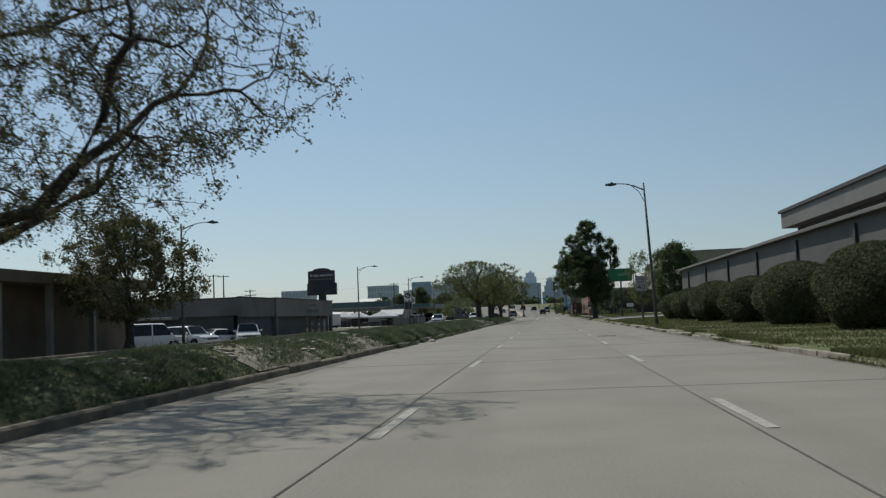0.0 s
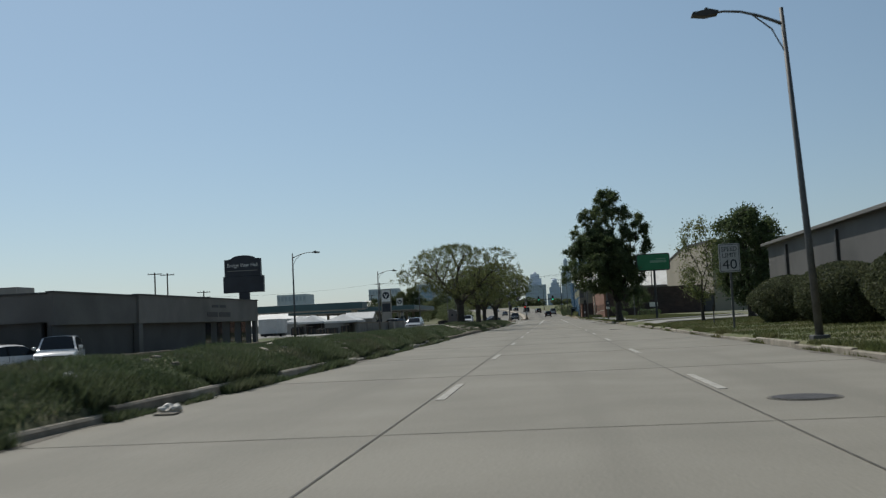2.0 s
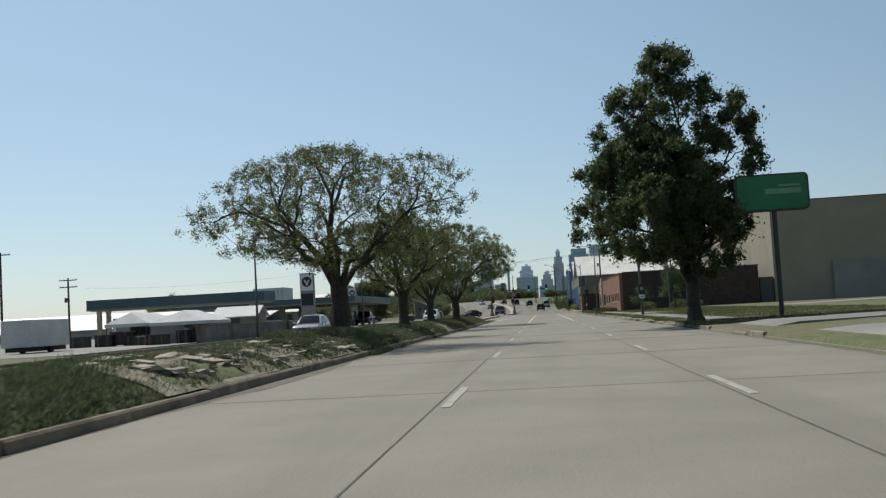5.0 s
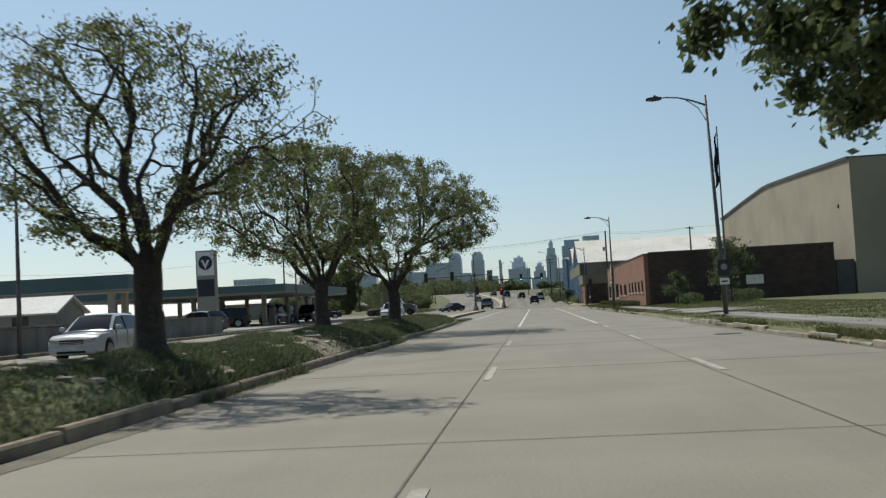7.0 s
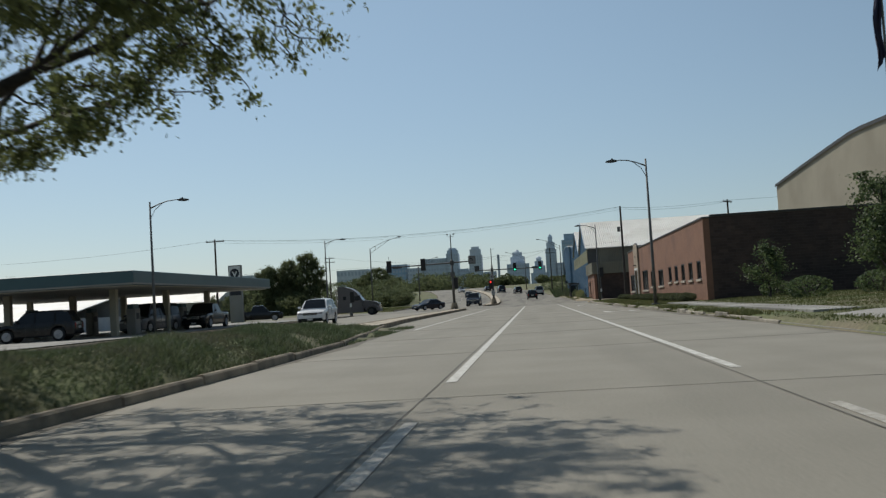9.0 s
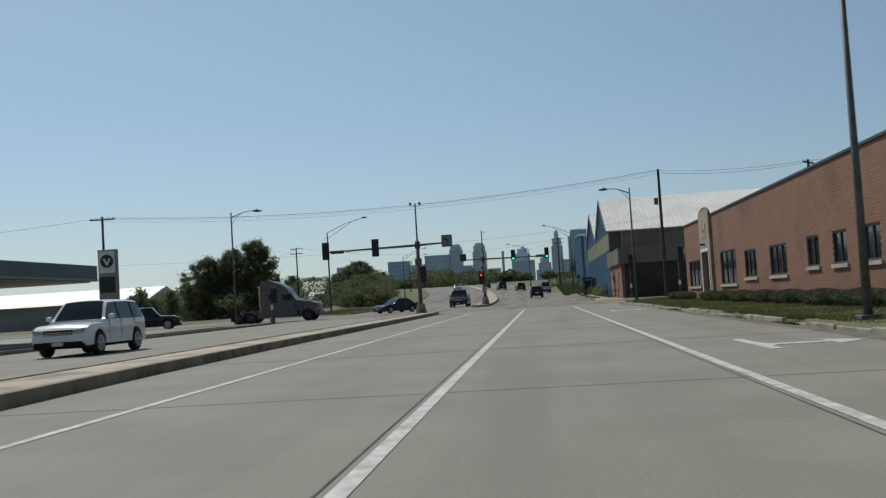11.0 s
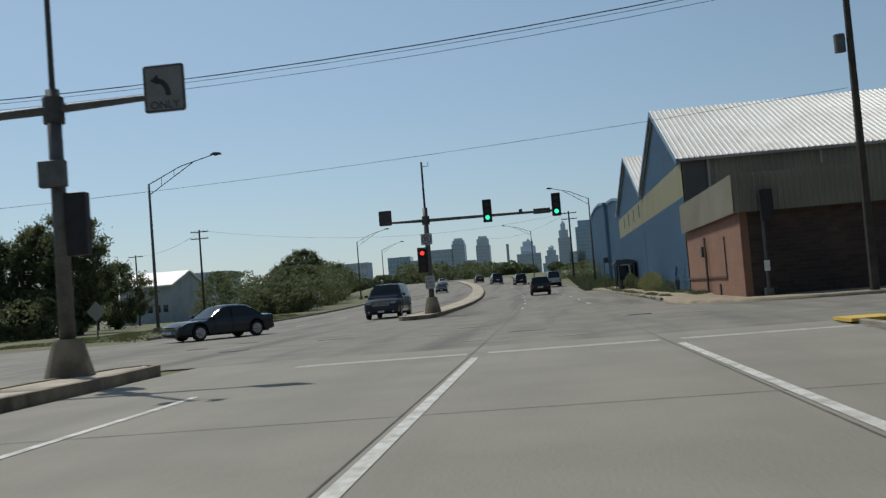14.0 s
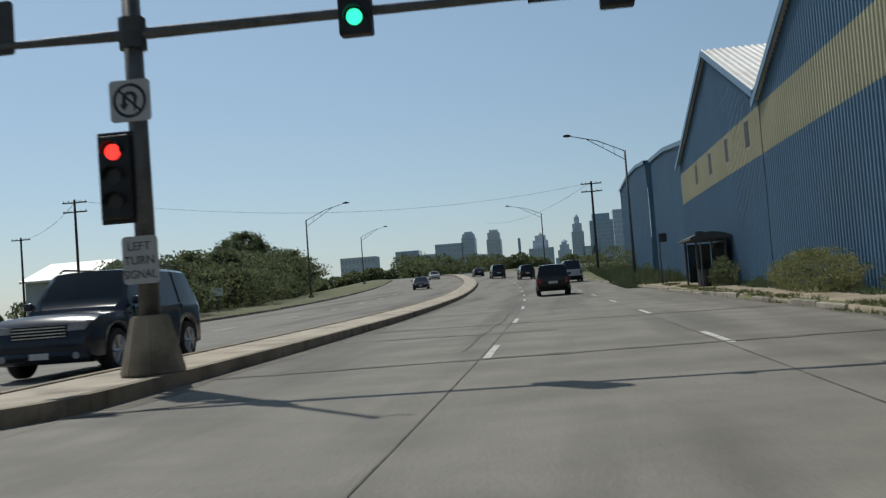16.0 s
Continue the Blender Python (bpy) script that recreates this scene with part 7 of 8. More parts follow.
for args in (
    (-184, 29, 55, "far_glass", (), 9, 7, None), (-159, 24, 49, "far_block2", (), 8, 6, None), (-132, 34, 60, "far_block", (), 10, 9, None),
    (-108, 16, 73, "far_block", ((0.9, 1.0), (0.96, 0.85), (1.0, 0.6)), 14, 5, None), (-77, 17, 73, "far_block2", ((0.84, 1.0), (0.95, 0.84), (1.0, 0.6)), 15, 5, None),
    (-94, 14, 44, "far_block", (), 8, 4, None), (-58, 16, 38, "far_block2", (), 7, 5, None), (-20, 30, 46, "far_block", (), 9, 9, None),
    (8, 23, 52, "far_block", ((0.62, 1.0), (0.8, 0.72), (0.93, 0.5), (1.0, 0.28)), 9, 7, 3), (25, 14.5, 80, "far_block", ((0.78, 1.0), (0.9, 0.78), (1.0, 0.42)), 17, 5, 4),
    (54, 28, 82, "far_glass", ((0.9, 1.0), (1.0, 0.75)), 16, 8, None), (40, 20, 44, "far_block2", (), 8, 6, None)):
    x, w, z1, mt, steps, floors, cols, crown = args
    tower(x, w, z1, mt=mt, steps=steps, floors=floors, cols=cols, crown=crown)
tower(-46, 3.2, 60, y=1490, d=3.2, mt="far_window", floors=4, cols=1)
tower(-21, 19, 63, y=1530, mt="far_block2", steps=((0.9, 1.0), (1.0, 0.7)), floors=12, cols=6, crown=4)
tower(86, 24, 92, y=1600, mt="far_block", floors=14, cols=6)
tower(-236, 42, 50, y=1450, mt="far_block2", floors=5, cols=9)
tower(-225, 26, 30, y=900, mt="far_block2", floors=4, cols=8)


# ---------------------------------------------------------------- vehicles
def paint(name, colour, rough=0.18):
    m = mat(name, colour, tuple(c * 0.93 for c in colour), 1.5, rough, fine=40, spread=0.03, spec=0.3)
    m.node_tree.nodes["Principled BSDF"].inputs["Coat Weight"].default_value = 0.25
    m.node_tree.nodes["Principled BSDF"].inputs["Coat Roughness"].default_value = 0.08
    return m


M["car_white"], M["car_black"], M["car_grey"], M["car_silver"] = paint("car_white", (0.7, 0.7, 0.69)), paint("car_black", (0.012, 0.012, 0.013)), paint("car_grey", (0.12, 0.12, 0.125)), paint("car_silver", (0.42, 0.43, 0.44))
M["car_navy"] = paint("car_navy", (0.016, 0.022, 0.032))
M["car_glass"] = glass_mat("car_glass", (0.012, 0.014, 0.016), 0.08)
M["car_glass"].node_tree.nodes["Principled BSDF"].inputs["Specular IOR Level"].default_value = 0.4
M["truck_grey"] = paint("truck_grey", (0.12, 0.108, 0.104), 0.45)
M["rim"] = mat("rim", (0.42, 0.42, 0.43), (0.35, 0.35, 0.36), 6, 0.35, metal=0.8)
M["head_lens"] = mat("head_lens", (0.34, 0.34, 0.35), (0.28, 0.28, 0.3), 6, 0.1, spec=0.7)
M["tail_lens"] = mat("tail_lens", (0.28, 0.015, 0.012), (0.22, 0.012, 0.01), 6, 0.2, spec=0.6)
M["chrome"] = mat("chrome", (0.6, 0.6, 0.6), (0.5, 0.5, 0.5), 6, 0.15, metal=0.9)
M["trim_black"] = mat("trim_black", (0.014, 0.014, 0.015), (0.018, 0.018, 0.018), 6, 0.75, spec=0.1)
M["silt_dark"] = mat("silt_dark", (0.115, 0.102, 0.08), (0.17, 0.154, 0.122), 1.3, 0.95, bump=0.6, fine=25, spread=0.3)
M["plate"] = mat("plate", (0.55, 0.55, 0.52), (0.45, 0.45, 0.45), 6, 0.5)

KINDS = {
    # length, width, belt, roof, bonnet height, screen foot, roof front, roof back, tail foot, tail height, wheel radius
    "sedan": dict(L=4.7, W=1.82, belt=0.92, roof=1.45, hood=0.86, wf=0.95, rf=0.15, rb=-1.05, tf=-1.75, tail=0.95, r=0.33),
    "suv": dict(L=4.8, W=1.92, belt=1.12, roof=1.76, hood=1.05, wf=1.05, rf=0.45, rb=-1.95, tf=-2.25, tail=1.1, r=0.38),
    "big_suv": dict(L=5.2, W=2.02, belt=1.22, roof=1.95, hood=1.15, wf=1.2, rf=0.6, rb=-2.15, tf=-2.45, tail=1.2, r=0.41),
    "van": dict(L=5.3, W=1.98, belt=1.15, roof=2.05, hood=1.05, wf=1.75, rf=1.05, rb=-2.4, tf=-2.55, tail=1.15, r=0.36),
    "hatch": dict(L=4.2, W=1.78, belt=0.95, roof=1.5, hood=0.9, wf=0.9, rf=0.2, rb=-1.5, tf=-1.95, tail=0.98, r=0.32),
    "pickup": dict(L=5.7, W=2.0, belt=1.2, roof=1.9, hood=1.15, wf=1.25, rf=0.65, rb=-0.55, tf=-0.8, tail=1.15, r=0.41),
}


def car_shell(k, kind):
    """Stations along a car; at each, a half cross-section from sill to roof middle, mirrored."""
    L, W, r = k["L"], k["W"], k["r"]
    f, w = L / 2, W / 2
    low = 0.24 + (0.08 if kind in ("suv", "big_suv", "pickup") else 0)
    wy, R = (f - 0.95, -f + 0.95), r + 0.065
    wf, rf, rb, tf = k["wf"], k["rf"], k["rb"], k["tf"]
    posts = [0.42] if kind in ("pickup", "sedan", "hatch") else [0.36, 0.7]
    cuts = {f, f - 0.025, f - 0.08, f - 0.2, f - 0.4, f - 0.62, wf + 0.25, wf + 0.06, wf, wf * 0.7 + rf * 0.3, wf * 0.35 + rf * 0.65, rf, rf - 0.2, rb + 0.3, rb, rb * 0.5 + tf * 0.5, tf, -f + 0.4, -f + 0.2, -f + 0.08, -f + 0.025, -f}
    for c in wy:
        cuts |= {c + R * math.cos(math.pi * q / 10) for q in range(11)} | {c + R + 0.015, c - R - 0.015}
    bars = []
    for q in posts:
        m = wf * (1 - q) + tf * q
        bars.append((m - 0.045, m + 0.045))
        cuts |= {m - 0.045, m + 0.045}
    ys = []
    for y in sorted(cuts):
        if not ys or y - ys[-1] > 0.012:
            ys.append(y)

    def top(y):
        if y >= wf:
            q = (y - wf) / (f - wf)
            return k["hood"] - 0.05 * q - 0.26 * max(0.0, (q - 0.6) / 0.4) ** 2.5
        if y > rf:
            q = (wf - y) / (wf - rf)
            return k["hood"] + (k["roof"] - 0.035 - k["hood"]) * (q * 0.8 + 0.2 * (1 - (1 - q) ** 2))
        if y >= rb:
            q = (y - (rf + rb) / 2) / ((rf - rb) / 2)
            return k["roof"] + 0.01 - 0.045 * q * q
        if y > tf:
            q = (rb - y) / (rb - tf)
            return k["roof"] - 0.035 + (k["belt"] - k["roof"] + 0.04) * (0.75 * q + 0.25 * q * q)
        q = (tf - y) / (tf + f)
        return k["belt"] + 0.005 + (k["tail"] - k["belt"]) * q - 0.12 * max(0.0, (q - 0.75) / 0.25) ** 3

    rings = []
    for y in ys:
        t = top(y)
        cab = min(1.0, max(0.0, (t - k["belt"]) / (k["roof"] - k["belt"]))) if tf <= y <= wf else 0.0
        bz = k["belt"] if tf <= y <= wf else min(k["belt"], t - 0.03)
        e = max(0.0, (abs(y) - (f - 1.0)) / 1.0)
        n = max(0.0, (abs(y) - (f - 0.2)) / 0.2)
        pw = w * (1 - 0.05 * e ** 2 - 0.10 * n ** 2.2)
        arch = 0.0
        for c in wy:
            if abs(y - c) < R:
                arch = r + math.sqrt(max(0.0, R * R - (y - c) ** 2))
        z0 = max(low + 0.1 * n ** 2, arch)
        flare = 0.02 if arch else 0.0
        z2 = max(0.58, z0 + 0.07)
        xr = pw - 0.05 - 0.17 * cab if cab else pw - 0.16
        upper = t - 0.055 * cab - 0.012
        half = [(pw - 0.1 + flare * 3, z0), (pw - 0.015 + flare * 0.6, z0 + 0.035), (pw + flare * 0.5, z2), (pw - 0.008, max(z2 + 0.02, bz - 0.1)), (pw - 0.04, max(z2 + 0.04, bz))]
        half += [(xr, max(half[4][1] + 0.005, upper)), (xr - 0.1, max(half[4][1] + 0.008, t - 0.006)), (xr * 0.5, max(half[4][1] + 0.01, t + 0.014)), (0.0, max(half[4][1] + 0.012, t + 0.022))]
        rings.append([Vector((x, y, z)) for x, z in half] + [Vector((-x, y, z)) for x, z in half[-2::-1]])
    return ys, rings, bars, low, wy


SHELLS = {}


def vehicle(name, kind, at, turn, paint_key, label, category="car", group="", rack=False):
    k = KINDS[kind]
    L, W, r = k["L"], k["W"], k["r"]
    t = thing(name, label, category, at, turn, group)
    f, b, w = L / 2, -L / 2, W / 2
    if kind not in SHELLS:
        SHELLS[kind] = car_shell(k, kind)
    ys, rings, bars, low, wy = SHELLS[kind]
    wf, rf, rb, tf = k["wf"], k["rf"], k["rb"], k["tf"]
    groups = {"body": [], "windscreen": [], "rear_window": [], "left": [], "right": [], "pillar": []}
    for i in range(len(ys) - 1):
        m = (ys[i] + ys[i + 1]) / 2
        for j in range(16):
            q = (rings[i][j], rings[i][j + 1], rings[i + 1][j + 1], rings[i + 1][j])
            side, roof_strip = j in (4, 11), 6 <= j <= 9
            key = "body"
            if side and tf < m < wf:
                if any(lo < m < hi for lo, hi in bars):
                    key = "pillar"
                elif not (kind in ("suv", "big_suv", "van", "hatch") and m < tf + 0.12) and m < wf - 0.12:
                    key = "left" if j == 11 else "right"
            elif roof_strip and rf < m < wf:
                key = "windscreen"
            elif roof_strip and tf < m < rb:
                key = "rear_window"
            groups[key].append(q)

    def sheet(quads):
        bm = bmesh.new()
        known = {}
        for q in quads:
            vs = []
            for p in q:
                h = (round(p.x, 4), round(p.y, 4), round(p.z, 4))
                if h not in known:
                    known[h] = bm.verts.new(p)
                if known[h] not in vs:
                    vs.append(known[h])
            if len(vs) > 2:
                bm.faces.new(vs)
        return bm

    bm = sheet(groups["body"])
    for ring in (rings[0], rings[-1]):
        bm.faces.new([bm.verts.new(p) for p in ring])
    bmesh.ops.remove_doubles(bm, verts=bm.verts[:], dist=0.0005)
    bmesh.ops.triangulate(bm, faces=[q for q in bm.faces if len(q.verts) > 4])
    bmesh.ops.recalc_face_normals(bm, faces=bm.faces[:])
    body = part("body", bm, M[paint_key], t, "", True)
    body.data.set_sharp_from_angle(angle=radians(42))
    dark = paint_key in ("car_navy", "car_black", "car_grey")
    for lo, hi in bars:
        for sx in (-1, 1):
            quads = [q for q in groups["pillar"] if lo < (q[0].y + q[2].y) / 2 < hi and q[0].x * sx > 0]
            if quads:
                part("pillar", sheet(quads), M["trim_black"] if dark or kind != "van" else M[paint_key], t, "", True)
    for key, nm in (("windscreen", "windscreen"), ("rear_window", "rear_window"), ("left", "side_window"), ("right", "side_window")):
        bm = sheet(groups[key])
        bmesh.ops.recalc_face_normals(bm, faces=bm.faces[:])
        for v in bm.verts:
            v.co += (Vector((0, v.co.y, 0.6)) - v.co).normalized() * 0.006
        part(nm, bm, M["car_glass"], t, "dark window glass", True)
    part("underbody", boxes((-w + 0.14, b + 0.25, low - 0.06, w - 0.14, f - 0.25, low + 0.32)), M["black"], t)
    xs = w - 0.22
    for s in (-1, 1):
        part("mirror", boxes((s * w - (0.0 if s > 0 else 0.2), wf - 0.3, k["belt"] + 0.02, s * w + (0.2 if s > 0 else 0.0), wf - 0.16, k["belt"] + 0.17), bevel=0.045), M[paint_key], t, "", True)
        for c in wy:
            bm = bmesh.new()
            tube(bm, [(s * (w - 0.235), c, r), (s * (w - 0.225), c, r), (s * (w - 0.2), c, r), (s * (w - 0.03), c, r), (s * (w - 0.004), c, r), (s * (w + 0.002), c, r)], [r * 0.8, r * 0.95, r, r, r * 0.95, r * 0.72], 24)
            wheel = part("wheel", bm, M["rubber"], t, "black tyre", True)
            wheel.data.set_sharp_from_angle(angle=radians(40))
            bm = bmesh.new()
            disc(bm, (s * (w - 0.008), c, r), r * 0.68, 0.03, "x", 20)
            for q in range(6):
                a = 2 * math.pi * q / 6
                tube(bm, [(s * (w + 0.012), c, r), (s * (w + 0.008), c + r * 0.64 * math.cos(a), r + r * 0.64 * math.sin(a))], [0.05, 0.03], 5)
            disc(bm, (s * (w + 0.012), c, r), r * 0.16, 0.03, "x", 10)
            part("rim", bm, M["rim"], wheel, "metal rim")
        hz = k["hood"] - 0.2
        bm = bmesh.new()
        prism(bm, [(s * (w - 0.5), hz - 0.14), (s * (w - 0.16), hz - 0.13), (s * (w - 0.11), hz + 0.03), (s * (w - 0.48), hz - 0.01)], "y", f - 0.2, f + 0.004)
        bmesh.ops.bevel(bm, geom=bm.edges[:], offset=0.02, segments=2, affect="EDGES")
        part("headlight", bm, M["head_lens"], t)
        tall = kind in ("suv", "big_suv", "van", "hatch")
        part("tail_light", boxes((s * (w - 0.30), b - 0.014, k["tail"] - (0.42 if tall else 0.3), s * (w - 0.13), b + 0.2, k["tail"] - 0.1), bevel=0.03), M["tail_lens"], t)
        seams = [(m0 + m1) / 2 for m0, m1 in bars] + ([wf - 0.28] if kind != "van" else [])
        for y in seams:
            part("door_seam", boxes((s * (w - 0.012) - 0.017, y - 0.006, low + 0.16, s * (w - 0.012) + 0.017, y + 0.006, k["belt"] - 0.02)), M["trim_black"], t)
            part("door_handle", boxes((s * w - 0.012, y + 0.06, k["belt"] - 0.17, s * w + 0.014, y + 0.24, k["belt"] - 0.13), bevel=0.008), M[paint_key], t)
        part("sill_trim", boxes((s * (w - 0.05) - 0.03, wy[1] + r + 0.1, low - 0.03, s * (w - 0.05) + 0.04, wy[0] - r - 0.1, low + 0.06), bevel=0.02), M["trim_black"], t)
        if rack:
            part("roof_rail", tube(bmesh.new(), [(s * (xs - 0.05), rf - 0.2, k["roof"] + 0.0), (s * (xs - 0.05), rf - 0.35, k["roof"] + 0.06), (s * (xs - 0.05), rb + 0.35, k["roof"] + 0.06), (s * (xs - 0.05), rb + 0.2, k["roof"] + 0.0)], 0.022, 6), M["dark_steel"], t)
    big = kind in ("big_suv", "pickup")
    gz = k["hood"] - 0.24
    g = part("grille", boxes((-w + 0.48, f - 0.05, gz - (0.2 if big else 0.12), w - 0.48, f + 0.012, gz + 0.04), bevel=0.015), M["trim_black"], t)
    for q in range(4 if big else 2):
        part("grille_bar", boxes((-w + 0.5, f + 0.013, gz - (0.18 if big else 0.1) + 0.055 * q, w - 0.5, f + 0.022, gz - (0.155 if big else 0.08) + 0.055 * q)), M["chrome"], g)
    part("front_bumper", boxes((-w + 0.13, f - 0.3, low - 0.04, w - 0.13, f + 0.04, 0.5), bevel=0.08), M["trim_black"] if kind in ("suv", "pickup") else M[paint_key], t, "", True)
    part("rear_bumper", boxes((-w + 0.13, b - 0.05, low + 0.04, w - 0.13, b + 0.3, 0.56), bevel=0.07), M["trim_black"] if kind in ("suv", "pickup", "van") else M[paint_key], t, "", True)
    part("number_plate", boxes((-0.26, b - 0.022, 0.68, 0.26, b - 0.006, 0.82)), M["plate"], t)
    part("number_plate", boxes((-0.18, f + 0.041, 0.36, 0.18, f + 0.05, 0.47)), M["plate"], t)
    part("lower_intake", boxes((-w + 0.4, f + 0.0405, low + 0.02, w - 0.4, f + 0.044, low + 0.09)), M["trim_black"], t)
    if kind == "big_suv":
        for s in (-1, 1):
            part("running_board", boxes((s * (w - 0.06) - 0.07, wy[1] + 0.55, low - 0.1, s * (w - 0.06) + 0.09, wy[0] - 0.55, low - 0.035), bevel=0.02), M["trim_black"], t)
            part("fog_light", disc(bmesh.new(), (s * (w - 0.32), f + 0.04, 0.4), 0.06, 0.02, "y", 12), M["head_lens"], t)
    if kind == "pickup":
        part("cargo_bed", boxes((-w + 0.12, b + 0.12, 0.7, w - 0.12, tf - 0.05, k["belt"] + 0.03)), M["black"], t)
    return t


def on_road(u, y):
    return (u + bend(y), y, rise(y) + 0.004)


vehicle("suv", "suv", on_road(0.0, 336), 1.5, "car_black", "dark grey five-door suv driving ahead in the lane", rack=True)
vehicle("suv", "suv", on_road(0.3, 404), 8, "car_black", "black suv farther along the bend")
vehicle("pickup", "big_suv", on_road(-2.6, 424), 9, "car_navy", "dark tall wagon near the crest")
vehicle("sedan", "sedan", on_road(-4.2, 452), 10, "car_black", "dark saloon far along the bend")
vehicle("suv", "big_suv", (-9.6, 296.2, rise(296.2) + 0.004), 179, "car_navy", "large dark blue-grey suv waiting beside the median", rack=True)
vehicle("sedan", "sedan", (-14.9, 281.4, rise(281.4) + 0.004), 138, "car_navy", "dark saloon in the oncoming lanes")
vehicle("sedan", "sedan", on_road(-12.5, 392), 186, "car_black", "black saloon coming round the bend")
vehicle("sedan", "sedan", on_road(-12.0, 455), 190, "car_silver", "silver saloon coming downhill")
vehicle("suv", "suv", (-15.4, 214.5, 0.005), 180, "car_white", "white suv in the oncoming lanes")
vehicle("sedan", "hatch", (-15.9, 146.6, 0.005), 180, "car_silver", "silver hatchback behind the grassy median")
vehicle("van", "van", (-29.2, 70.6, -0.58), -62, "car_white", "white passenger van parked before the hall", "van")
vehicle("suv", "suv", (-26.9, 73.0, -0.58), -118, "car_white", "white suv parked before the hall")
vehicle("sedan", "sedan", (-26.5, 76.8, -0.58), 150, "car_white", "white saloon parked before the hall")
vehicle("suv", "suv", (-24.1, 78.4, -0.58), 200, "car_white", "white suv parked facing the road")
vehicle("pickup", "pickup", (-33.0, 262.0, 0.02), -75, "car_black", "black pickup turning out of the side street")
vehicle("suv", "suv", (-29.5, 203.0, 0.16), 100, "car_black", "dark suv parked by the filling station")
vehicle("van", "van", (-28.0, 216.5, 0.16), 170, "car_grey", "grey van under the station canopy", "van")
vehicle("pickup", "pickup", (-25.8, 222.0, 0.16), 180, "car_black", "black pickup under the station canopy")
vehicle("sedan", "hatch", (-24.0, 180.5, 0.16), 60, "car_grey", "grey hatchback parked on the lot")


vehicle("van", "van", on_road(3.4, 374), 4, "car_silver", "pale van driving ahead by the sheds", "van")


def semi_truck():
    """A road tractor without its trailer, waiting in the side street and facing the road."""
    t = thing("semi_truck", "grey road tractor with a high rounded sleeper and no trailer", "truck", (-22.6, 266.4, 0.02), -90)
    t.scale = (0.93, 0.93, 0.93)
    P = M["truck_grey"]
    bm = bmesh.new()
    prism(bm, [(-1.6, 1.0), (1.55, 1.0), (1.6, 1.75), (1.15, 2.55), (0.85, 3.05), (0.2, 3.5), (-0.6, 3.78), (-1.6, 3.85)], "x", -1.2, 1.2)
    bmesh.ops.bevel(bm, geom=bm.edges[:], offset=0.07, segments=2, affect="EDGES")
    cab = part("cab", bm, P, t, "grey cab with a swept sleeper roof")
    bm = bmesh.new()
    prism(bm, [(1.5, 0.9), (3.55, 0.8), (3.72, 1.0), (3.6, 1.55), (2.9, 1.78), (1.5, 1.95)], "x", -0.95, 0.95)
    bmesh.ops.bevel(bm, geom=bm.edges[:], offset=0.08, segments=2, affect="EDGES")
    part("bonnet", bm, P, t)
    for s in (-1, 1):
        bm = bmesh.new()
        prism(bm, [(1.9, 0.75), (2.1, 1.25), (2.7, 1.4), (3.3, 1.25), (3.65, 0.9), (3.65, 0.55), (3.4, 0.5), (3.3, 0.95), (2.7, 1.12), (2.2, 0.95), (2.15, 0.6)], "x", 0.95 if s > 0 else -1.25, 1.25 if s > 0 else -0.95)
        part("wing", bm, P, t)
    bm = bmesh.new()
    v = [bm.verts.new(p) for p in ((-1.0, 1.62, 1.95), (1.0, 1.62, 1.95), (0.95, 1.22, 2.55), (-0.95, 1.22, 2.55))]
    bm.faces.new(v)
    part("windscreen", bm, M["glass"], cab)
    for s in (-1, 1):
        part("side_window", boxes((s * 1.205 - 0.01, 0.45, 1.95, s * 1.205 + 0.01, 1.2, 2.5)), M["glass"], cab)
        part("sleeper_window", boxes((s * 1.205 - 0.01, -0.9, 2.1, s * 1.205 + 0.01, -0.5, 2.55)), M["glass"], cab)
        part("door_line", boxes((s * 1.203 - 0.006, 0.35, 1.05, s * 1.203 + 0.006, 0.38, 2.6)), M["black"], cab)
        part("fuel_tank", disc(bmesh.new(), (s * 0.9, -0.4, 0.72), 0.3, 1.7, "y", 16), M["chrome"], t)
        part("side_skirt", boxes((s * 1.2 - 0.02, -1.95, 0.42, s * 1.2 + 0.02, 1.75, 1.12), bevel=0.015), P, t)
        part("exhaust", tube(bmesh.new(), [(s * 1.0, -1.75, 0.9), (s * 1.0, -1.75, 3.4)], 0.08, 8), M["chrome"], t)
        part("headlight", boxes((s * 0.95 - 0.18, 3.5, 0.95, s * 0.95 + 0.18, 3.7, 1.15), bevel=0.03), M["head_lens"], t)
        part("mirror", boxes((s * 1.45 - 0.05, 1.2, 2.0, s * 1.45 + 0.05, 1.35, 2.6)), M["black"], t)
        for y in (2.7, -2.6, -3.8):
            wl = part("wheel", disc(bmesh.new(), (s * 1.0, y, 0.52), 0.52, 0.36 if y > 0 else 0.5, "x", 24), M["rubber"], t)
            part("rim", disc(bmesh.new(), (s * (1.19 if y > 0 else 1.26), y, 0.52), 0.28, 0.03, "x", 16), M["dark_steel"], wl)
    part("chassis", boxes((-0.45, -4.4, 0.7, 0.45, 2.0, 0.95)), M["black"], t)
    part("fifth_wheel", boxes((-0.5, -3.7, 0.95, 0.5, -2.6, 1.1), bevel=0.03), M["iron"], t)
    part("bumper", boxes((-1.2, 3.6, 0.4, 1.2, 3.82, 0.8), bevel=0.06), P, t)
    part("grille", boxes((-0.5, 3.62, 0.85, 0.5, 3.76, 1.5), bevel=0.03), M["chrome"], t)
    for s in (-1, 1):
        part("mudflap", boxes((s * 1.0 - 0.28, -4.46, 0.25, s * 1.0 + 0.28, -4.42, 0.9)), M["black"], t)


semi_truck()


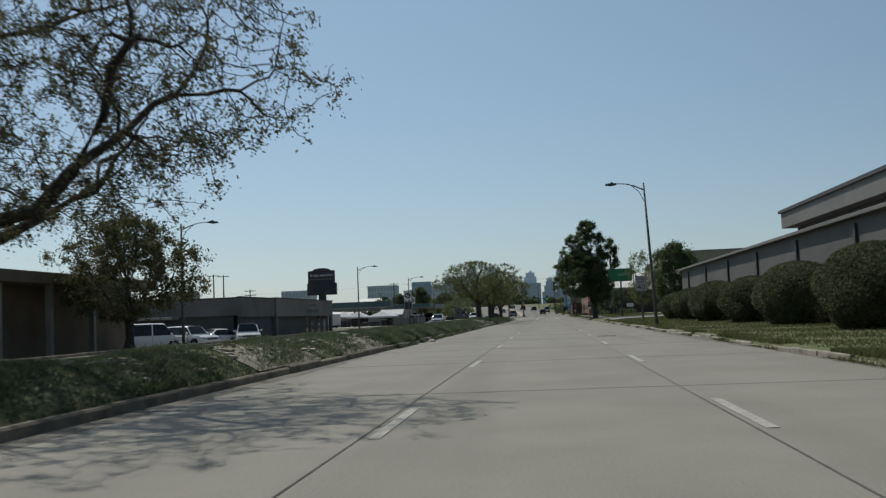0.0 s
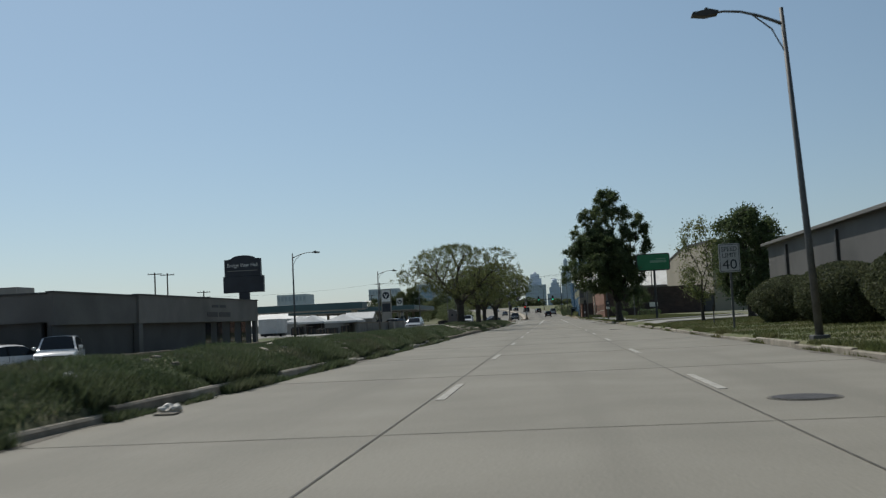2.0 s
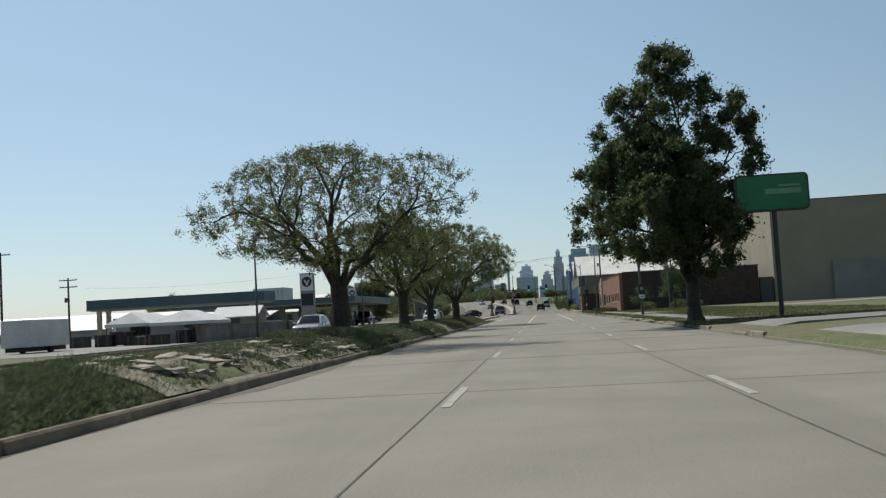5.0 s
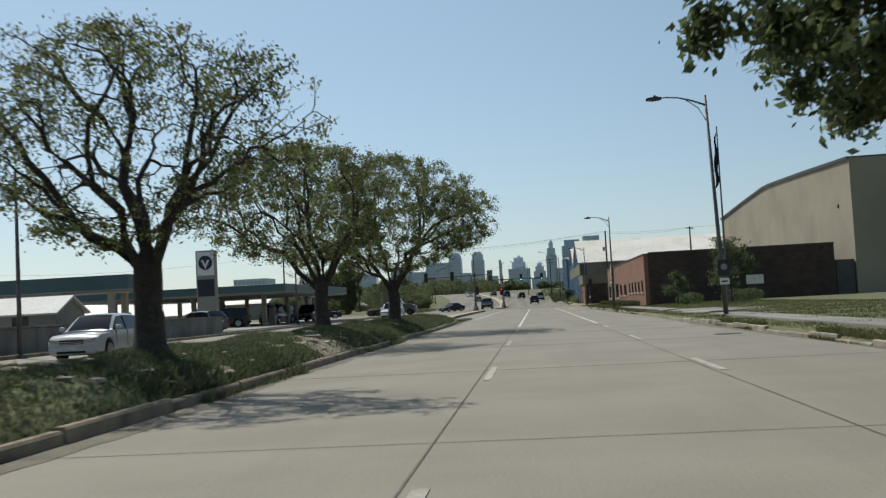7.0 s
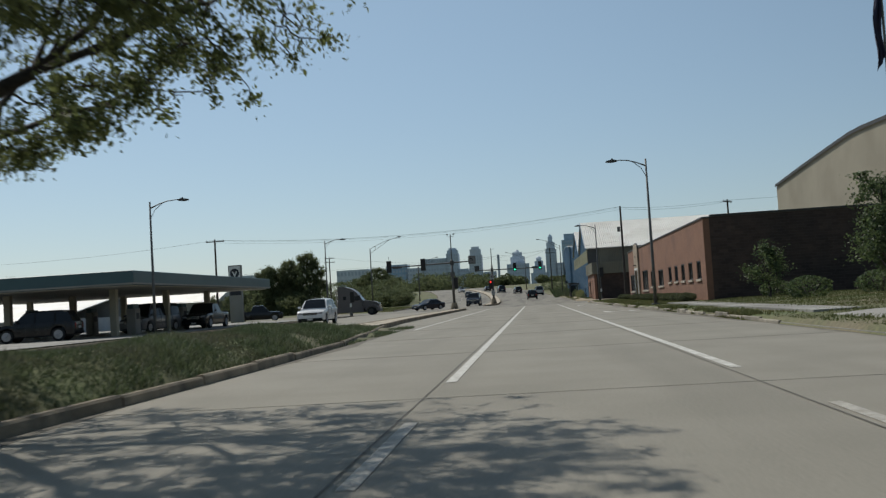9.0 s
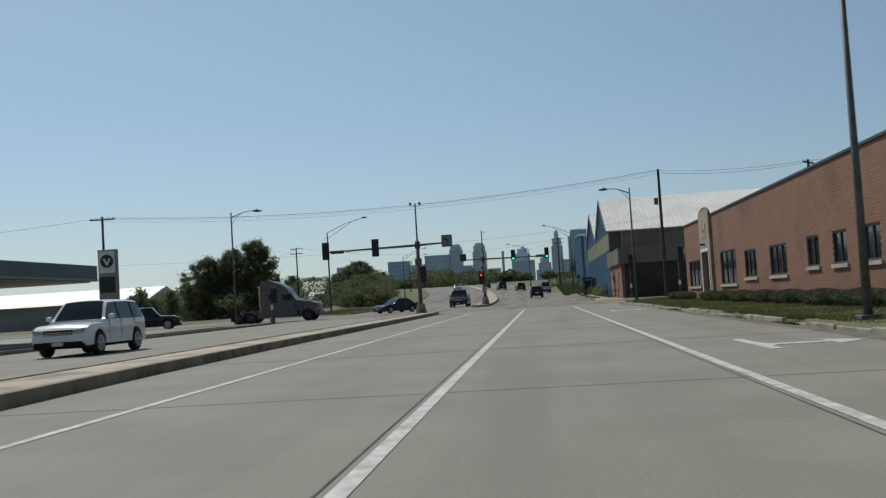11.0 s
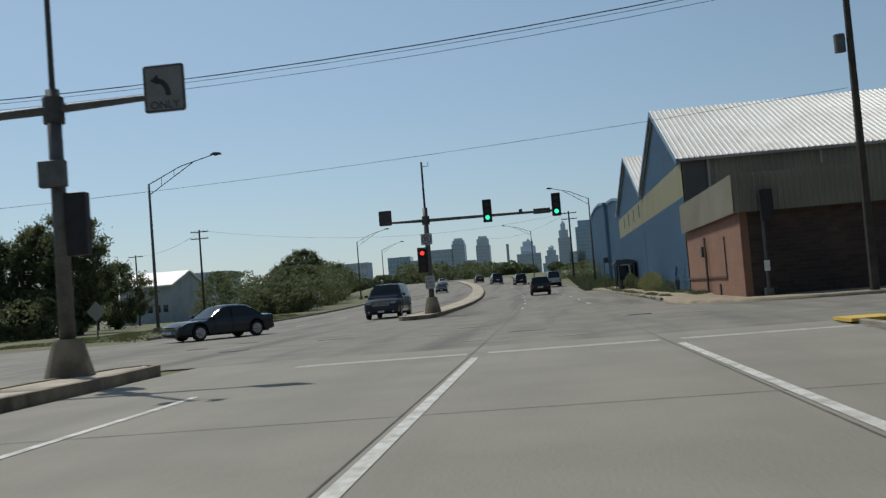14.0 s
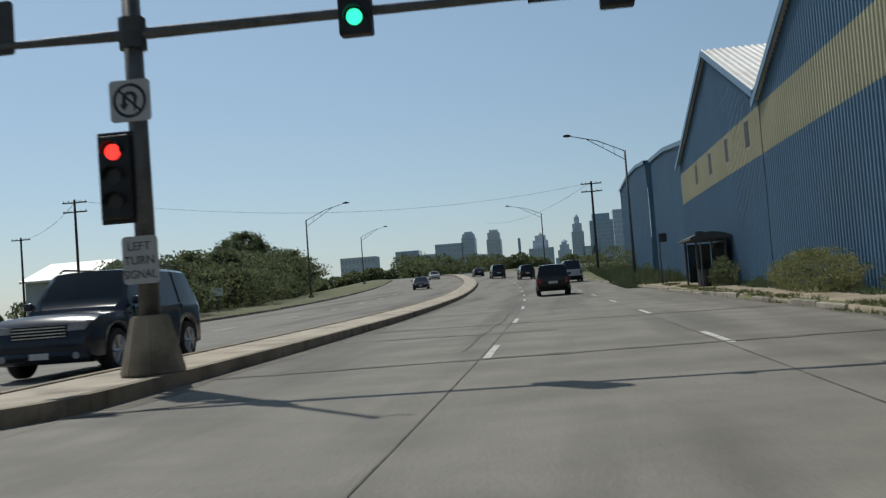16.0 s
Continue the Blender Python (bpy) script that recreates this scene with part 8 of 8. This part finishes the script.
# ---------------------------------------------------------------- covers, patches, drives
def manhole(x, y, r=0.4):
    t = thing("manhole_cover", "dark round iron cover in the lane", "manhole cover", (x, y, rise(y)), 0, "iron covers")
    part("ring", disc(bmesh.new(), (0, 0, 0.003), r, 0.01, "z", 28), M["joint"], t)
    part("lid", disc(bmesh.new(), (0, 0, 0.008), r * 0.88, 0.012, "z", 28), M["iron"], t)


manhole(2.55, 43.2, 0.4)
manhole(3.6, 92.0)
manhole(-9.6, 267.0, 0.45)
manhole(-12.0, 270.5, 0.35)
manhole(4.4, 141.5, 0.4)
manhole(2.64, 271.6, 0.4)


def apron(y0, y1, u1=13.5):
    bm = bmesh.new()
    prism(bm, [(5.46, y0), (5.46, y1), (7.5, y1 - 1.5), (u1, y1 - 1.5), (u1, y0 + 1.5), (7.5, y0 + 1.5)], "z", 0.0, 0.05)
    for v in bm.verts:
        if v.co.x > 6:
            v.co.z += ground_z(v.co.x, v.co.y) + 0.02
    tagged(finish("driveway", bm, M["lot"]), "pale concrete drive crossing the verge", "driveway", "", "structure")


apron(96.5, 108.5, 16)
apron(111.5, 119.5, 15)
apron(160, 173, 30)
for (x0, y0, x1, y1) in ((6.7, 125, 8.1, 158), (6.7, 174, 8.0, 203)):
    bm = bmesh.new()
    n = int((y1 - y0) / 1.5)
    for k in range(n):
        a, b = y0 + (y1 - y0) * k / n, y0 + (y1 - y0) * (k + 1) / n - 0.02
        z = max(ground_z(x0, a), ground_z(x1, a), ground_z(x1, b), ground_z(x0, b)) + 0.03
        box(bm, x0 + bend(a), a, z - 0.15, x1 + bend(a), b, z)
    o = tagged(finish("pavement", bm, M["lot"]), "weathered concrete pavement slabs", "pavement", "", "structure")


def corner_pavement():
    """Earth-strewn pavement along the sheds, rounded at the corner, with a crumbling edge."""
    rnd = random.Random(77)
    curve = [(273.0, 20.0), (273.4, 11.6), (274.3, 8.8), (275.4, 7.15), (277.2, 5.9), (278.4, 5.4), (279.6, 5.16)]
    bm = bmesh.new()
    for lo, hi, right in ((273.0, 278.05, 22.0), (278.05, 352.0, 7.33)):
        prev, y, n = None, lo, 8
        while True:
            e = (smooth_interp(curve, y) if y < 279.6 else corner_kerb(y) + 0.07) + rnd.uniform(-0.07, 0.07)
            row = []
            for k in range(n):
                x = e + (right - e) * (k / (n - 1)) ** (2.2 if right > 8 else 1.0)
                z = max(rise(y) + 0.12, ground_z(x + bend(y), y) + 0.02) + rnd.uniform(-0.012, 0.016) - (0.03 if k == 0 else 0)
                row.append((x + bend(y), y + (rnd.uniform(-0.04, 0.04) if k else 0), z))
            row = [bm.verts.new(p) for p in [(row[0][0] - 0.05, y, rise(y) - 0.04)] + row]
            if prev:
                for k in range(n):
                    bm.faces.new((prev[k], prev[k + 1], row[k + 1], row[k]))
            prev = row
            if y >= hi:
                break
            y = min(hi, y + (0.3 if y < 284 else 0.7))
    bmesh.ops.recalc_face_normals(bm, faces=bm.faces[:])
    tagged(finish("pavement", bm, M["pavement_dirt"], smooth=True), "tan earth-strewn pavement with a crumbling edge", "pavement", "", "structure")


corner_pavement()
bm = bmesh.new()
box(bm, 5.3, 257.7, 0.05, 6.2, 258.9, 0.11)
tagged(finish("kerb_ramp", bm, M["paint_yellow"]), "yellow tactile strip at the kerb ramp", "kerb ramp", "", "structure")
# stop lines, arrows and patches at the crossing
for (u0, u1, y) in ((-5.2, -1.9, 257.0), (-1.5, 1.7, 257.0), (2.1, 5.2, 257.0)):
    bm = bmesh.new()
    prism(bm, [(u0, y), (u1, y), (u1, y + 0.5), (u0, y + 0.5)], "z", 0.002, 0.008)
    tagged(finish("stop_line", bm, M["paint_worn"]), "worn white stop line", "road marking", "stop lines", "structure")
for (u, y) in ((3.2, 198.5), (3.2, 231.9)):
    bm = bmesh.new()
    prism(bm, [(u - 0.1, y), (u + 0.1, y), (u + 0.1, y + 0.75), (u + 0.22, y + 1.0), (u + 1.15, y + 1.0), (u + 1.15, y + 0.55), (u + 1.75, y + 1.2), (u + 1.15, y + 1.85), (u + 1.15, y + 1.4), (u + 0.2, y + 1.4), (u + 0.1, y + 1.7), (u + 0.1, y + 3.2), (u - 0.1, y + 3.2)], "z", 0.002, 0.008)
    tagged(finish("lane_arrow", bm, M["paint_white"]), "worn white turn arrow on the lane", "road marking", "lane arrows", "structure")
rp = random.Random(3)
for k in range(12):
    x, y = rp.uniform(-16, 5), rp.uniform(261, 283)
    bm = bmesh.new()
    n = 9
    prism(bm, [(x + rp.uniform(0.4, 1.0) * 0.7 * math.cos(2 * math.pi * q / n), y + rp.uniform(0.4, 1.0) * 0.4 * math.sin(2 * math.pi * q / n)) for q in range(n)], "z", rise(y) + 0.001, rise(y) + 0.006)
    tagged(finish("road_patch", bm, M["joint"] if k % 3 == 0 else M["joint_faint"]), "small patch in the worn concrete", "road patch", "road patches", "structure")


def crack(u0, y0, u1, y1, width, seed):
    """A tarred crack wandering over the concrete."""
    rnd = random.Random(seed)
    n = max(6, int(math.hypot(u1 - u0, y1 - y0) / 0.35))
    bm = bmesh.new()
    prev, o = None, 0.0
    for i in range(n + 1):
        q = i / n
        o = o * 0.8 + rnd.uniform(-0.045, 0.045)
        u, y = u0 + (u1 - u0) * q + (o if abs(y1 - y0) > abs(u1 - u0) else 0), y0 + (y1 - y0) * q + (o if abs(y1 - y0) <= abs(u1 - u0) else 0)
        wd = width * rnd.uniform(0.35, 1.3)
        du, dy = (wd, 0) if abs(y1 - y0) > abs(u1 - u0) else (0, wd)
        cur = [bm.verts.new((u + bend(y) + s * du, y + s * dy, rise(y + s * dy) + 0.007)) for s in (-0.5, 0.5)]
        if prev:
            bm.faces.new((prev[0], prev[1], cur[1], cur[0]))
        prev = cur
    bmesh.ops.recalc_face_normals(bm, faces=bm.faces[:])
    tagged(finish("road_crack", bm, M["joint"]), "dark tarred crack wandering over the old concrete", "road crack", "road cracks", "structure")


for k, c in enumerate(((-5.8, 291.5, 4.9, 292.6, 0.26), (-5.6, 304.0, 5.2, 303.2, 0.2), (-5.5, 313.5, 1.2, 314.2, 0.16), (-2.2, 294.0, -2.1, 312.0, 0.05), (-5.9, 327.0, 5.0, 326.2, 0.2), (-4.9, 299.4, -0.6, 299.0, 0.14), (-7.5, 286.4, -4.6, 288.2, 0.12), (-12, 300, -18, 301.2, 0.08), (3.2, 283.5, 5.2, 296.5, 0.09), (-15.0, 289.5, -9.5, 291.0, 0.08), (-3.4, 268.0, 4.6, 267.2, 0.07), (-14.0, 272.5, -5.0, 273.4, 0.14))):
    crack(*c, 700 + k)


# ---------------------------------------------------------------- grass and rubble
def grass(name, x0, x1, y0, y1, n, h, material, label, seed, lean=0.4, patchy=0.0, w=0.018, thin=()):
    g = np.random.RandomState(seed)
    xs, yy = g.uniform(x0, x1, n), g.uniform(y0, y1, n)
    if patchy:
        keep = (np.sin(xs * 1.3 + yy * 0.7) + np.sin(yy * 0.43 - xs * 2.1) + np.sin(yy * 1.9)) + g.normal(size=n) * 0.7 > -1.6 + patchy
        xs, yy = xs[keep], yy[keep]
    for (a0, b0, ya, yb) in thin:      # trodden patches carry little
        bare = (xs > a0) & (xs < b0) & (yy > ya) & (yy < yb) & (g.uniform(size=len(xs)) < 0.5)
        xs, yy = xs[~bare], yy[~bare]
    m = len(xs)
    z = np.array([ground_z(a, b) for a, b in zip(xs, yy)])
    a = g.uniform(0, 2 * math.pi, m)
    hh = h * g.uniform(0.35, 1.3, m) * (1 + 0.5 * np.sin(xs * 2 + yy * 0.9))
    d = np.stack([np.cos(a), np.sin(a)], 1)
    ln = g.uniform(0.1, lean, m) * hh
    ww = w * g.uniform(0.7, 1.6, m)
    v = np.zeros((m, 3, 3), np.float32)
    v[:, 0] = np.stack([xs - d[:, 1] * ww, yy + d[:, 0] * ww, z - 0.02], 1)
    v[:, 1] = np.stack([xs + d[:, 1] * ww, yy - d[:, 0] * ww, z - 0.02], 1)
    v[:, 2] = np.stack([xs + d[:, 0] * ln, yy + d[:, 1] * ln, z + hh], 1)
    me = bpy.data.meshes.new(name)
    me.vertices.add(3 * m)
    me.vertices.foreach_set("co", v.ravel())
    me.loops.add(3 * m)
    me.loops.foreach_set("vertex_index", np.arange(3 * m, dtype=np.int32))
    me.polygons.add(m)
    me.polygons.foreach_set("loop_start", np.arange(0, 3 * m, 3, dtype=np.int32))
    me.update(calc_edges=True)
    me.materials.append(material)
    tagged(new(name, me), label, "grass", "", "stuff")


BARE = [(-7.6, -5.7, 19.0, 24.5), (-7.3, -5.7, 27.5, 35), (-9.7, -5.7, 94.5, 100.5), (-8.8, -5.7, 101.5, 108.5), (-7.0, -5.7, 136, 140)]


def dirt_patch(x0, x1, y0, y1, seed):
    """A bare patch with a ragged edge, lying on the bank."""
    rnd = random.Random(seed)
    bm = bmesh.new()
    rows_ = []
    n = max(6, int((y1 - y0) / 0.5))
    for i in range(n + 1):
        y = y0 + (y1 - y0) * i / n
        f = math.sin(math.pi * min(0.98, max(0.02, i / n))) ** 0.5 * rnd.uniform(0.7, 1.0)
        xa = x1 - (x1 - x0) * f
        rows_.append([bm.verts.new((q, y, ground_z(q, y) + 0.025)) for q in (xa, xa * 0.66 + x1 * 0.34, xa * 0.33 + x1 * 0.67, x1)])
    for a, b in zip(rows_, rows_[1:]):
        for k in range(3):
            bm.faces.new((a[k], a[k + 1], b[k + 1], b[k]))
    tagged(finish("dirt_patch", bm, M["dirt"]), "bare tan earth and broken paving on the bank", "bare earth", "dirt patches", "structure")


for k, (a, b, c, d) in enumerate(BARE):
    dirt_patch(a, b - 0.03, c, d, 400 + k)


def gutter(name, u, y0, y1, side, seed, label):
    """Silt along the kerb with a ragged inner edge."""
    rnd = random.Random(seed)
    bm = bmesh.new()
    prev, w = None, 0.3
    y = y0
    while y < y1:
        w = min(0.45, max(0.04, w + rnd.uniform(-0.1, 0.1)))
        e = u(y) if callable(u) else u
        cur = (bm.verts.new((e, y, rise(y) + 0.004)), bm.verts.new((e + side * w, y, rise(y) + 0.004)))
        if prev:
            bm.faces.new((prev[0], prev[1], cur[1], cur[0]))
        prev = cur
        y += rnd.uniform(0.35, 0.9)
    tagged(finish(name, bm, M["silt_dark"] if "dark" in label else M["gutter_dirt"]), label, "silt", "", "structure")


gutter("gutter_silt", lambda y: left_kerb(y) + 0.005, -20, 190, 1, 21, "dark silt and litter along the median kerb")
gutter("gutter_silt", lambda y: -5.945 + bend(y), 288, 345, 1, 23, "dark silt along the bending median kerb")
gutter("gutter_silt", lambda y: corner_kerb(y) - 0.09 + bend(y), 280, 360, -1, 24, "dark silt along the kerb by the sheds")
gutter("gutter_silt", 5.41, -20, 257, -1, 22, "dark silt along the verge kerb")
grass("weeds", -10.1, -5.75, 5, 95, 330000, 0.085, M["weeds"], "rank dull green weeds on the median", 1, lean=1.7, patchy=-0.5, w=0.013, thin=BARE)
grass("weeds", -10.1, -5.75, 95, 112, 40000, 0.09, M["weeds"], "thin weeds among broken paving on the median", 8, lean=1.9, patchy=0.6, w=0.013, thin=BARE)
grass("weeds", -10.1, -5.75, 112, 190, 230000, 0.095, M["weeds"], "rank dull green weeds on the median", 2, lean=1.7, patchy=-0.2, w=0.013, thin=BARE)
for k, (ya, yb) in enumerate(((36.2, 41.2), (43.4, 47.0), (47.8, 58.5), (60.5, 69.5), (72, 83), (110, 117), (127, 133), (141, 148))):
    grass("weeds", -6.3, -5.44, ya, yb, int((2600 if ya < 80 else 1100) * (yb - ya)), 0.15, M["weeds"], "tall weeds grown over the kerb", 30 + k, lean=1.2, patchy=0.2, w=0.016)
grass("weeds", -10.0, -6.2, 10, 190, 50000, 0.14, M["weeds"], "taller tufts of weeds on the median", 41, lean=1.2, patchy=2.0, w=0.012, thin=BARE)
for k, (ya, yb) in enumerate(((14, 20), (24, 33), (38, 41), (46, 55), (59, 61), (66, 73), (78, 84), (88, 95), (119, 127), (131, 137), (143, 149), (176, 186), (190, 197), (206, 216), (224, 232))):
    grass("lawn", 5.36, 5.85, ya, yb, int(650 * (yb - ya)), 0.09, M["lawn"], "grass grown over the kerb", 60 + k, lean=1.2, patchy=0.3, w=0.016)
grass("lawn", 5.65, 12.5, 12, 96, 100000, 0.05, M["lawn"], "short dry lawn on the verge", 3, lean=1.3, patchy=-0.6)
grass("lawn", 5.65, 16.0, 119, 203, 100000, 0.05, M["lawn"], "short dry lawn on the verge", 4, lean=1.3, patchy=-0.6)
grass("lawn", 5.65, 8.6, 203, 258, 60000, 0.05, M["lawn"], "short lawn before the brick building", 5, lean=1.3, patchy=-0.6)
grass("weeds", -30, -20.8, 286, 330, 22000, 0.07, M["lawn"], "rough grass beside the bend", 6, patchy=-0.3, w=0.03)
grass("weeds", 6.5, 7.32, 279, 345, 9000, 0.13, M["weeds"], "dull weeds along the foot of the sheds", 7, patchy=0.9, lean=1.4)
grass("weeds", 5.1, 5.75, 287, 335, 9000, 0.09, M["lawn"], "dry grass tufts grown over the broken kerb", 9, patchy=0.8, lean=1.6)
grass("weeds", 3.4, 7.2, 338, 420, 26000, 0.5, M["weeds"], "tall rank weeds beyond the bus shelter", 10, patchy=0.5, w=0.03)


def rubble():
    rnd = random.Random(12)
    meshes = []
    for k in range(6):
        bm = bmesh.new()
        box(bm, -0.5, -0.5, -0.5, 0.5, 0.5, 0.5)
        for v in bm.verts:
            v.co += Vector((rnd.uniform(-0.2, 0.2), rnd.uniform(-0.2, 0.2), rnd.uniform(-0.15, 0.15)))
        me = bpy.data.meshes.new("paving_stone")
        bm.to_mesh(me)
        bm.free()
        me.materials.append(M["rubble"])
        meshes.append(me)
    base = thing("broken_paving", "broken tan paving and rubble among the weeds", "rubble")
    for (ya, yb, n) in ((14, 36, 150), (44, 70, 22), (95, 109, 130), (112, 135, 60), (136, 142, 30)):
        for k in range(n):
            x, y = -5.9 - abs(rnd.gauss(0, 1.0)), rnd.uniform(ya, yb)
            ob = new("paving_stone", rnd.choice(meshes))
            s = rnd.uniform(0.06, 0.24) if y < 90 else rnd.uniform(0.1, 0.42)
            ob.parent = base
            ob.matrix_basis = pose(x, y, ground_z(x, y) + 0.02, rnd.uniform(-8, 8), rnd.uniform(-8, 8), rnd.uniform(0, 360)) @ Matrix.Diagonal((s, s * rnd.uniform(0.4, 0.9), rnd.uniform(0.03, 0.07), 1))


rubble()


def crumpled(seed, w, d, h):
    """A crushed bag: a ball pushed in and flattened at random."""
    rnd = random.Random(seed)
    bm = bmesh.new()
    bmesh.ops.create_icosphere(bm, subdivisions=3, radius=0.5)
    for v in bm.verts:
        n = 1 + 0.25 * math.sin(v.co.x * 13 + seed) * math.sin(v.co.y * 11) + rnd.uniform(-0.09, 0.09)
        v.co = Vector((v.co.x * w * n, v.co.y * d * n, max(0.0, v.co.z + 0.3) * h * n))
    return bm


M["litter"] = mat("litter", (0.62, 0.6, 0.55), (0.45, 0.42, 0.36), 5.0, 0.6, bump=0.3, fine=20)
t = thing("litter_heap", "pale crushed bags and card lying in the gutter", "litter", (-5.2, 44.6, 0.005))
part("bag", crumpled(5, 0.28, 0.42, 0.13), M["litter"], t, "pale crushed bag")
part("card", boxes((-0.05, -0.5, 0.0, 0.22, -0.27, 0.02), bevel=0.005), M["gutter_dirt"], t, "flattened brown card")
t = thing("plastic_bag", "white plastic bag caught in the weeds", "litter", (-6.3, 44.0, ground_z(-6.3, 44.0) + 0.05))
part("bag", crumpled(14, 0.16, 0.2, 0.17), M["litter"], t)
